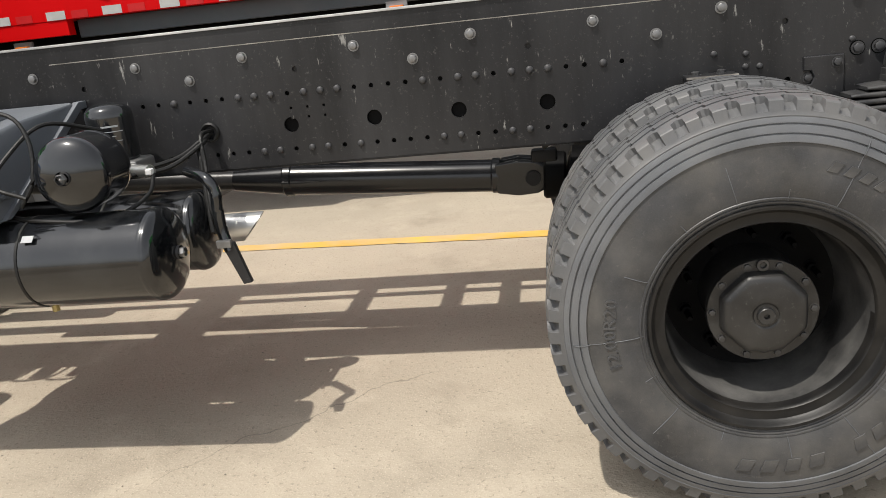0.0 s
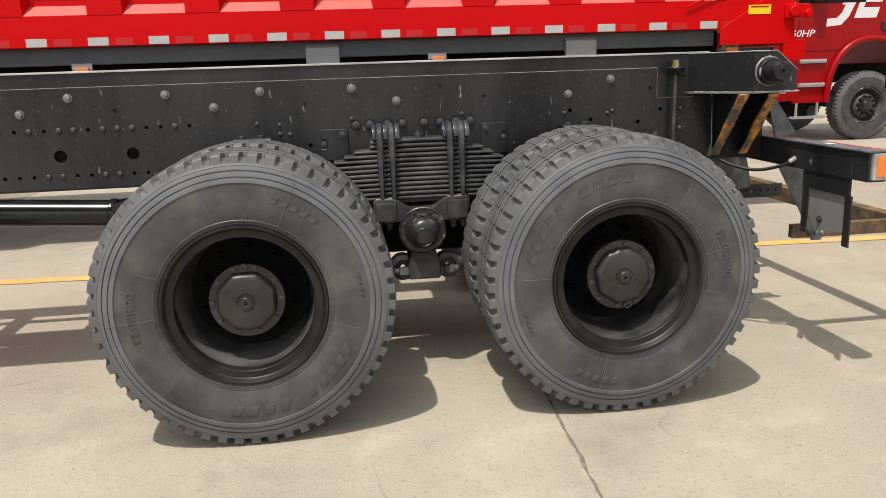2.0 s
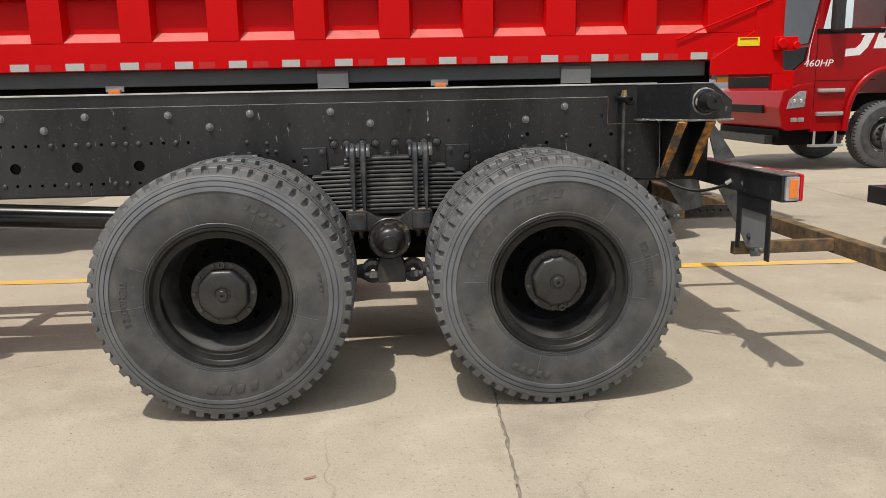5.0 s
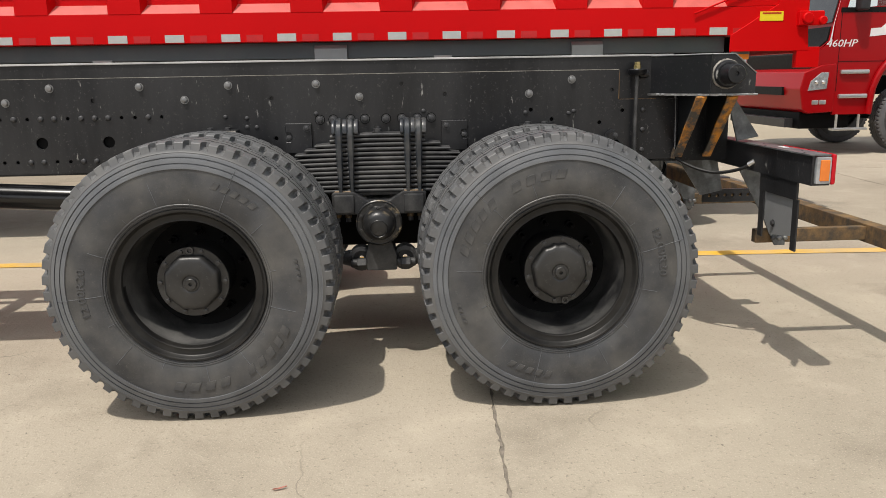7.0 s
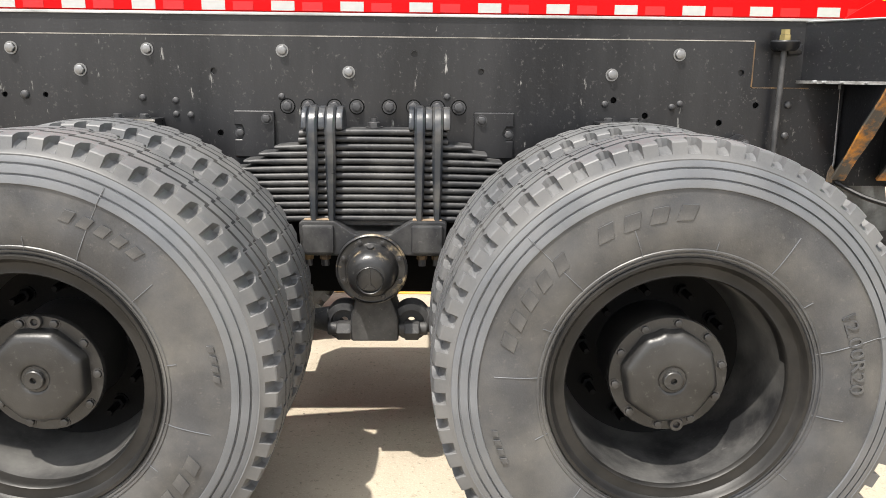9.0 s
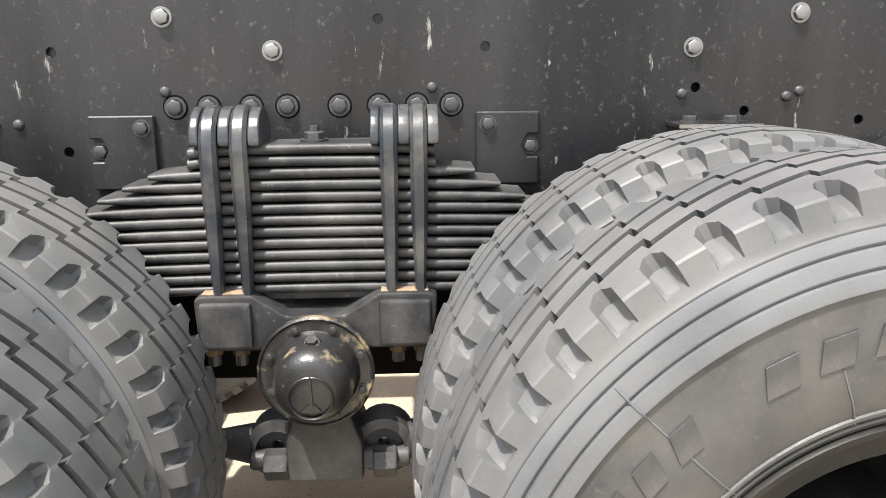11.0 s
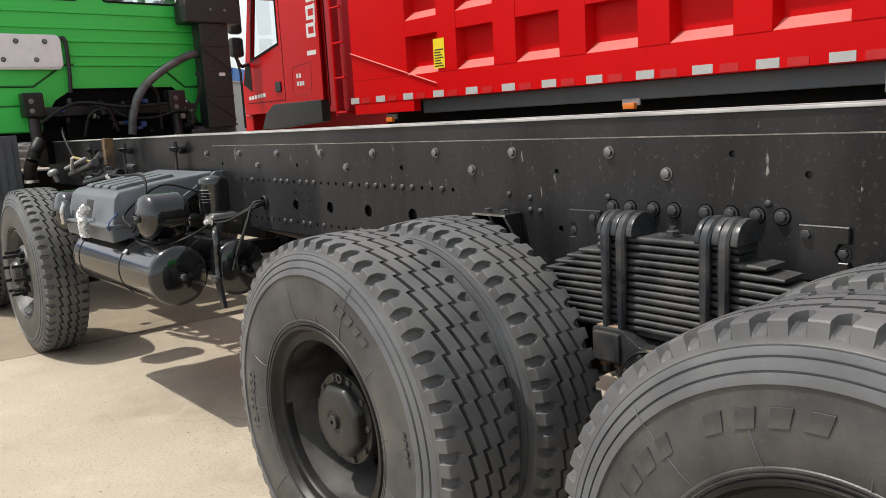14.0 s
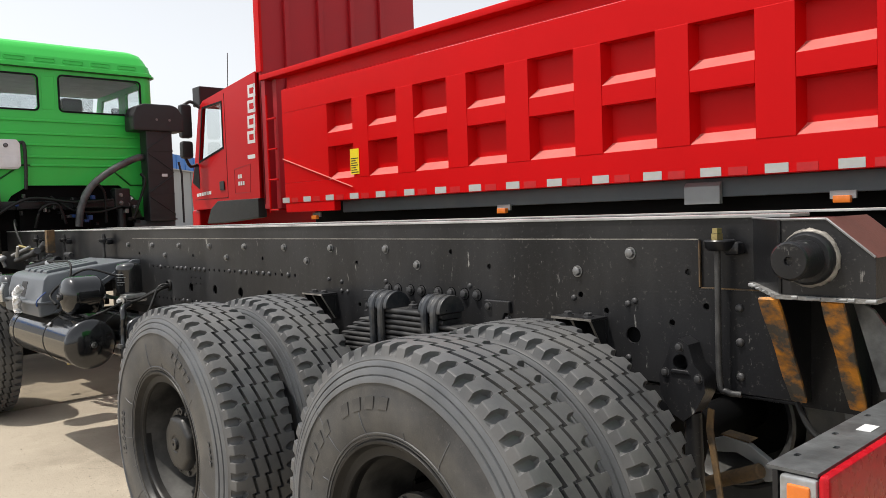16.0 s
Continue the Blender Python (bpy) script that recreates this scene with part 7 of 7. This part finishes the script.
        # mirrors
        arm = part("mirror_arm", hose([(-6.98, Y(0.14), 3.03), (-7.0, Y(-0.05), 3.08), (-7.0, Y(-0.16), 3.05), (-7.0, Y(-0.18), 2.9), (-7.0, Y(-0.18), 2.35), (-7.0, Y(-0.12), 2.22), (-7.0, Y(0.12), 2.19)], 0.014, 8), M_GREY_PLASTIC, cab)
        part("mirror_head", box(-7.05, -6.98, *sorted((Y(-0.27), Y(-0.075))), 2.51, 2.91, 0.025), M_PLASTIC, cab, "black truck mirror")
        part("mirror_glass", box(-6.981, -6.976, *sorted((Y(-0.25), Y(-0.095))), 2.54, 2.88, 0.002), M_MIRROR, cab)
        part("mirror_head", box(-7.05, -6.98, *sorted((Y(-0.265), Y(-0.085))), 2.31, 2.48, 0.025), M_PLASTIC, cab)
        part("mirror_glass", box(-6.981, -6.976, *sorted((Y(-0.245), Y(-0.105))), 2.335, 2.455, 0.002), M_MIRROR, cab)
        part("mirror_foot", box(-7.02, -6.94, *sorted((Y(0.08), Y(0.13))), 2.10, 2.22, 0.01), M_PLASTIC, cab)
        part("front_step", box(-6.95, -6.5, *sorted((Y(0.1), Y(0.4))), 0.85, 1.35, 0.03), M_FRAME_SHADED, cab)
    part("bumper", box(-7.35, -7.0, 0.12, 2 * MID_Y - 0.12, 0.60, 1.10, 0.04), M_PLASTIC, cab)


built = set(WORLD)
build_green_cab()
set_back(built, -0.17)

# ---- the red truck behind ----
def build_far_red():
    y = 7.45
    car = root("red_cab_truck", (8.0, 8.6, GZ), "dark red truck cab with silver steps, parked behind the tipper", "truck")
    side = [(6.55, 0.98), (6.50, 1.55), (6.78, 1.75), (6.80, 2.0), (7.02, 3.1), (7.15, 3.25), (8.95, 3.25), (8.95, 1.2), (8.75, 1.2), (8.62, 1.45), (8.30, 1.60), (7.9, 1.58), (7.62, 1.40), (7.45, 1.05), (7.42, 0.62), (6.86, 0.62), (6.86, 0.98)]
    win = [(6.96, 2.22), (8.0, 2.28), (8.0, 3.0), (7.12, 3.0)]
    cab = part("cab", prism(side, "y", y, y + 0.05, holes=[win]), M_RED_DARK, car, "dark red cab side")
    part("side_window", prism(win, "y", y + 0.02, y + 0.026), M_GLASS, cab)
    part("window_trim", box(6.86, 8.0, y - 0.006, y + 0.0, 2.16, 2.235), M_GASKET, cab)
    b = bmesh.new()
    skin = [(6.55, 0.98), (6.50, 1.55), (6.74, 1.75), (6.78, 2.0), (7.02, 3.1), (7.15, 3.25), (8.95, 3.25)]
    rows = [[b.verts.new((x, yy, z)) for yy in (y + 0.03, 9.85)] for x, z in skin]
    for p, q in zip(rows, rows[1:]):
        b.faces.new((p[0], p[1], q[1], q[0]))
    part("cab_shell", b, M_RED_DARK, cab)
    part("windscreen", prism([(6.752, 2.02), (6.775, 2.02), (7.012, 3.08), (6.988, 3.08)], "y", y + 0.06, 9.8), M_TANK, cab, "dark windscreen")
    part("grille", prism([(6.49, 1.30), (6.47, 1.55), (6.71, 1.76), (6.75, 1.96), (6.79, 1.96), (6.75, 1.70), (6.55, 1.50)], "y", y + 0.08, 9.75), M_GASKET, cab, "black front grille")
    part("rear_wall", box(8.9, 8.95, y + 0.05, 9.85, 1.2, 3.25), M_RED_DARK, cab)
    part("door_seam", box(6.878, 6.886, y - 0.004, y, 0.98, 2.2), M_GASKET, cab)
    part("door_seam", box(6.88, 7.9, y - 0.004, y, 1.425, 1.433), M_GASKET, cab)
    part("arch_lip", hose([(7.42, y - 0.03, 0.62), (7.47, y - 0.03, 1.05), (7.64, y - 0.03, 1.38), (7.92, y - 0.03, 1.57), (8.3, y - 0.03, 1.59), (8.62, y - 0.03, 1.44)], 0.05, 10), M_RED_DARK, cab)
    bump = part("bumper", prism([(6.36, 0.70), (6.30, 1.02), (6.36, 1.28), (6.62, 1.38), (6.86, 1.40), (6.86, 0.66), (6.45, 0.64)], "y", y - 0.02, 9.9, bevel=0.02), M_RED_DARK, car, "dark red front bumper")
    part("grille_slot", box(6.27, 6.34, y + 0.5, 9.4, 0.92, 1.05), M_GASKET, bump)
    lamp = part("headlamp", prism([(6.42, 0.99), (6.72, 1.02), (6.74, 1.27), (6.62, 1.27), (6.46, 1.14)], "y", y - 0.035, y + 0.05, bevel=0.01), M_LAMP, bump, "clear headlamp")
    for x in (6.55, 6.66):
        part("reflector", turned(lathe([(0, 0.02), (0.03, 0.0), (0.045, -0.012)], seg=16), Matrix.Translation((x, y - 0.037, 1.12)) @ Matrix.Rotation(radians(90), 4, "X")), M_CHROME, bump)
    for x in (6.50, 6.62):
        part("fog_lamp", box(x, x + 0.11, y - 0.03, y, 0.78, 0.85, 0.012), M_ALU, bump)
    part("chin", box(6.38, 7.2, y + 0.1, 9.8, 0.40, 0.66, 0.02), M_FRAME_SHADED, bump)
    part("skid_bar", box(6.20, 6.34, y + 0.2, 9.7, 0.42, 0.56, 0.01), M_FRAME, bump)
    for z in (1.24, 0.87):
        part("step", box(6.92, 7.38, y - 0.05, y + 0.01, z, z + 0.065, 0.015), M_ALU, cab, "silver step")
    for x in (6.92, 7.28):
        part("step_hanger", rod((x, y - 0.02, 0.62), (x, y - 0.02, 0.40), 0.02, seg=8), M_ALU, cab)
    part("step", box(6.85, 7.42, y - 0.06, y + 0.06, 0.37, 0.41, 0.01), M_ALU, cab)
    # lettering and plain mark
    t = text_mesh("460HP", 0.155, 0.002)
    for v in t.verts:
        v.co.x = v.co.x * 1.15 + 0.25 * v.co.z
    part("lettering", turned(t, Matrix.Translation((6.92, y - 0.003, 1.700))), M_LABEL, cab, "white lettering 460HP")
    m1 = [(7.62, 2.22), (7.86, 2.22), (7.72, 1.94), (7.60, 1.82), (7.35, 1.80), (7.36, 1.92), (7.52, 1.93), (7.60, 2.0), (7.66, 2.13), (7.60, 2.13)]
    part("white_mark", prism(m1, "y", y - 0.004, y + 0.001), M_LABEL, cab)
    m2 = [(7.92, 2.24), (8.30, 2.24), (8.28, 2.16), (8.0, 2.16), (7.97, 2.08), (8.25, 2.08), (8.2, 1.92), (7.82, 1.92)]
    part("white_mark", prism(m2, "y", y - 0.004, y + 0.001), M_LABEL, cab)
    part("mirror", box(7.05, 7.2, y - 0.22, y - 0.02, 2.18, 2.9, 0.04), M_PLASTIC, cab)
    part("handle", box(8.3, 8.42, y - 0.03, y, 1.72, 1.86, 0.015), M_PLASTIC, cab)
    part("axle", rod((8.2, y + 0.3, AXLE_Z), (8.2, 9.6, AXLE_Z), 0.07, seg=12), M_FRAME_SHADED, car)
    add_wheel(car, 8.2, y + 0.06, AXLE_Z, "front", spin=0.4)
    add_wheel(car, 8.2, 9.8, AXLE_Z, "front", away=True)
    part("chassis_rail", box(7.0, 15, 8.2, 8.3, 0.9, 1.2), M_FRAME_SHADED, car)
    part("chassis_rail", box(7.0, 15, 9.1, 9.2, 0.9, 1.2), M_FRAME_SHADED, car)
    add_wheel(car, 12.5, y + 0.06, AXLE_Z, "dual")
    add_wheel(car, 12.5, 9.8, AXLE_Z, "dual", away=True)


def build_far_body():
    """The rear edge of another red tipper body, with white marker tape."""
    car = root("dump_truck", (7.6, 4.9, GZ), "red tipper body with white reflective tape", "truck")
    p = part("body_side", box(6.12, 9.5, 4.30, 4.40, 1.30, 3.1, 0.02), M_RED, car)
    part("tail_frame", box(6.08, 6.2, 4.26, 4.46, 1.28, 3.1, 0.02), M_RED, car)
    for k in range(6):
        part("white_reflector", box(6.095, 6.155, 4.255, 4.262, 1.42 + 0.30 * k, 1.55 + 0.30 * k), M_WHITE, p)
    part("chassis_rail", box(6.9, 9.5, 4.8, 5.9, 0.95, 1.28), M_FRAME_SHADED, car)
    for x in (8.75, 10.1):
        for yy, away in ((4.38, False), (6.7, True)):
            add_wheel(car, x, yy, AXLE_Z, "dual", spin=x, away=away)


def build_second_green():
    """The front of a second green cab, its grille panel off, parked behind in the same row."""
    xf = 4.72
    car = root("green_truck", (6.5, MID_Y, GZ), "green truck cab with an open front and a grey bumper", "truck")
    cab = part("cab", box(xf + 0.12, xf + 2.1, 0.12, 2.28, 1.42, 3.2, 0.06), M_GREEN, car)
    for y in (0.16, 2.20):
        part("front_post", prism([(y, 1.33), (y + 0.20, 1.33), (y + 0.20, 1.50), (y + 0.22, 2.3), (y - 0.02, 2.3)], "x", xf - 0.02, xf + 0.10, bevel=0.012), M_GREEN, cab)
    part("air_deflector", prism(rounded(2.40, 2.62, 1.42, 2.35, 0.06), "x", xf - 0.06, xf + 0.05, holes=[rounded(2.46, 2.57, 1.52, 1.80, 0.035)]), M_GREEN, cab, "green slotted corner panel")
    for k in range(3):
        part("louvre", box(xf - 0.03, xf + 0.02, 2.455, 2.575, 1.555 + 0.085 * k, 1.605 + 0.085 * k, 0.008), M_PLASTIC, cab)
    part("cross_sill", box(xf - 0.04, xf + 0.10, 0.1, 2.45, 1.30, 1.44, 0.012), M_GREEN, cab)
    # Flat black sheet in place of the open front's shaded depth.
    part("bay", box(xf + 0.10, xf + 0.12, 0.25, 2.12, 1.46, 2.3), M_FRAME_SHADED, cab)
    part("bottle", box(xf - 0.02, xf + 0.09, 1.82, 1.98, 1.60, 1.75, 0.03), M_LABEL, cab, "white plastic washer bottle")
    for k, pts in enumerate(([(xf, 1.9, 1.72), (xf - 0.02, 1.95, 1.95), (xf, 1.98, 2.2)], [(xf, 1.75, 1.6), (xf - 0.03, 1.70, 1.85), (xf, 1.6, 2.1), (xf, 1.8, 2.3)], [(xf, 1.6, 1.5), (xf - 0.04, 1.5, 1.7), (xf, 1.3, 1.9)])):
        part("hose", hose(pts, 0.02 if k else 0.012, 8), M_HOSE, cab)
    bump = part("bumper", prism([(xf - 0.22, 0.80), (xf - 0.26, 0.95), (xf - 0.22, 1.14), (xf - 0.14, 1.20), (xf + 0.25, 1.20), (xf + 0.25, 0.78), (xf - 0.1, 0.76)], "y", -0.0, 2.40, bevel=0.025), M_GREY_PLASTIC, car, "dark grey plastic front bumper")
    for y in (0.10, 2.04):
        lamp = part("headlamp", box(xf - 0.275, xf - 0.20, y, y + 0.29, 0.93, 1.10, 0.02), M_LAMP, bump, "clear headlamp")
        part("lamp_frame", box(xf - 0.279, xf - 0.274, y + 0.14, y + 0.155, 0.94, 1.09), M_PLASTIC, bump)
        part("fog_lamp", box(xf - 0.262, xf - 0.2, y + 0.04, y + 0.18, 0.81, 0.88, 0.01), M_ALU, bump)
    part("air_slot", box(xf - 0.272, xf - 0.2, 0.75, 1.70, 0.86, 1.0, 0.02), M_GASKET, bump)
    part("skid_bar", box(xf - 0.32, xf - 0.18, -0.02, 2.40, 0.475, 0.605, 0.006), M_FRAME, bump, "black steel skid bar")
    for y in (0.4, 2.0):
        part("skid_hanger", box(xf - 0.22, xf - 0.17, y - 0.025, y + 0.025, 0.60, 0.80, 0.006), M_FRAME, bump)
    for yy, away in ((0.055, False), (2.345, True)):
        add_wheel(car, xf + 1.35, yy, AXLE_Z, "front", spin=xf, away=away)
    part("chassis_rail", box(xf + 0.3, xf + 6, 0.77, 0.85, 0.95, 1.3), M_FRAME_SHADED, car)
    part("chassis_rail", box(xf + 0.3, xf + 6, 1.55, 1.63, 0.95, 1.3), M_FRAME_SHADED, car)
    for yy, away in ((0.0, False), (2.4, True)):
        add_wheel(car, xf + 5.2, yy, AXLE_Z, "dual", away=away)


built = set(WORLD)
build_far_red()
set_back(built, 0.8, dy=1.6)
build_far_body()
build_second_green()


# ---- the yard's far edge ----
def build_backdrop():
    # warehouse, its front running away to the right
    a, c = Vector((-47, -6, 0)), Vector((-112, 60, 0))
    way = (c - a).normalized()
    out = Vector((-way.y, way.x, 0))
    length = (c - a).length
    m = Matrix.Translation(a) @ way.to_track_quat("X", "Z").to_matrix().to_4x4()
    ware = root("warehouse", tuple(a), "long grey warehouse with a blue sheet-metal roof edge", "building")
    s = -1
    wall = part("wall", turned(box(0, length, 0.0, 25, GZ, 8.2), m), M_WALL, ware)
    part("roof", turned(box(-0.3, length + 0.3, -0.4, 25.4, 8.2, 10.1, 0.05), m), M_BLUE, ware, "blue sheet roof fascia")
    for k in range(30):
        part("roof_seam", turned(box(1.5 + 3 * k, 1.6 + 3 * k, -0.46, -0.38, 8.2, 10.1), m), M_BLUE, ware)
    for k in range(14):
        part("wall_post", turned(box(3 + 6.4 * k, 3.2 + 6.4 * k, -0.12, 0.02, GZ, 8.2), m), M_WALL, ware)
    part("gutter", turned(box(-0.3, length + 0.3, -0.5, -0.3, 8.1, 8.25), m), M_WALL, ware)

    def tree(x, y, h, r, seed):
        rng = random.Random(seed)
        t = root("tree", (x, y, GZ), "leafy broad green tree at the yard's edge", "tree", "trees at the yard's edge")
        tr = hose([(x, y, GZ), (x + 0.05, y, h * 0.2), (x - 0.1, y + 0.1, h * 0.45), (x, y, h * 0.8)], 0.14 * h / 6, 8)
        for v in tr.verts:
            f = 1 - 0.6 * v.co.z / h
            v.co.x, v.co.y = x + (v.co.x - x) * f, y + (v.co.y - y) * f
        for k in range(7):
            a = k * 2.4
            hose([(x, y, h * (0.3 + 0.05 * k)), (x + 0.4 * r * math.cos(a), y + 0.4 * r * math.sin(a), h * (0.45 + 0.05 * k)), (x + 0.75 * r * math.cos(a), y + 0.75 * r * math.sin(a), h * (0.55 + 0.05 * k))], 0.03 * h / 6, 5, bm=tr)
        part("trunk", tr, M_BARK, t)
        verts, faces = [], []
        lobes = [(x + rng.uniform(-0.6, 0.6) * r, y + rng.uniform(-0.6, 0.6) * r, h * rng.uniform(0.40, 0.86), r * rng.uniform(0.32, 0.5)) for _ in range(16)]
        for lx, ly, lz, lr in lobes:
            for _ in range(1100):
                d = Vector((rng.gauss(0, 1), rng.gauss(0, 1), rng.gauss(0, 1))).normalized() * lr * rng.uniform(0.6, 1.05)
                p = Vector((lx, ly, lz)) + d
                s = rng.uniform(0.03, 0.065) * h / 6
                u = Vector((rng.gauss(0, 1), rng.gauss(0, 1), rng.gauss(0, 1))).normalized()
                w = u.cross(Vector((rng.gauss(0, 1), rng.gauss(0, 1), rng.gauss(0, 1)))).normalized()
                n = len(verts)
                verts += [p + u * s * 1.5, p + w * s, p - u * s * 1.5, p - w * s]
                faces.append((n, n + 1, n + 2, n + 3))
        me = bpy.data.meshes.new("crown")
        me.from_pydata([tuple(v) for v in verts], [], faces)
        me.materials.append(M_LEAF)
        tagged(part("crown", me, M_LEAF, t), kind="stuff")
    tree(-54.0, 2.7, 7.2, 2.5, 3)
    tree(-52.5, 8.6, 2.7, 1.1, 7)
    tree(-56.0, 1.0, 3.6, 1.6, 9)
    # scrap heap
    rng = random.Random(11)
    b = bmesh.new()
    for k in range(420):
        x, y = rng.uniform(-51, -44.5), rng.uniform(-3.0, 11)
        top = max(0.15, 2.8 - abs(x + 48) * 0.55) * (0.75 + 0.25 * math.sin(y * 1.7))
        z = rng.uniform(0.05, top)
        L = rng.uniform(0.5, 2.6)
        d = Vector((rng.gauss(0, 0.6), rng.gauss(0, 1), rng.gauss(0, 0.22))).normalized() * L / 2
        p = Vector((x, y, z))
        m2, ln = axis_frame(p - d, p + d)
        t = rng.uniform(0.02, 0.06)
        join(b, turned(box(-t, t, -t * rng.uniform(0.5, 3), t, 0, ln), m2)) if k < 260 else join(b, turned(box(-0.02, 0.02, -rng.uniform(0.1, 0.4), 0.2, 0, ln * 0.6), m2))
    thing("scrap_heap", b, M_SCRAP, "heap of tangled scrap steel bars and sheets", "scrap heap", kind="stuff")
    b = bmesh.new()
    for k in range(170):
        x, y = rng.uniform(-46.6, -44), rng.uniform(-2.5, 11)
        p = Vector((x, y, rng.uniform(0.1, 1.0) + 0.5 * max(0, -44.6 - x)))
        d = Vector((rng.gauss(0, 0.5), rng.gauss(0, 1), rng.gauss(0, 0.2))).normalized() * rng.uniform(0.3, 0.9)
        m2, ln = axis_frame(p - d, p + d)
        join(b, turned(box(-0.02, 0.02, -rng.uniform(0.02, 0.06), 0.03, 0, ln), m2))
    thing("pale_scrap_heap", b, M_SCRAP_PALE, "pale bent strips and sheets on the scrap heap", "scrap heap", kind="stuff")
    pole = rod((-47.0, 2.5, GZ), (-47.6, 2.0, 7.0), 0.07, 0.05, seg=10)
    lamp = thing("yard_lamp", pole, M_WHITE, "thin white leaning lamp post", "lamp post")
    part("lamp_head", box(-47.8, -47.4, 1.8, 2.3, 6.95, 7.05, 0.03), M_WHITE, lamp)
    b = turned(box(-0.04, 0.04, -0.45, 0.45, 0.0, 1.5, 0.02), Matrix.Translation((-45.9, 2.7, 1.25)) @ Matrix.Rotation(radians(-18), 4, "X") @ Matrix.Rotation(radians(-25), 4, "Y"))
    thing("rust_panel", b, M_RUST, "rust-red steel panel leaning on the scrap heap", "panel")


build_backdrop()
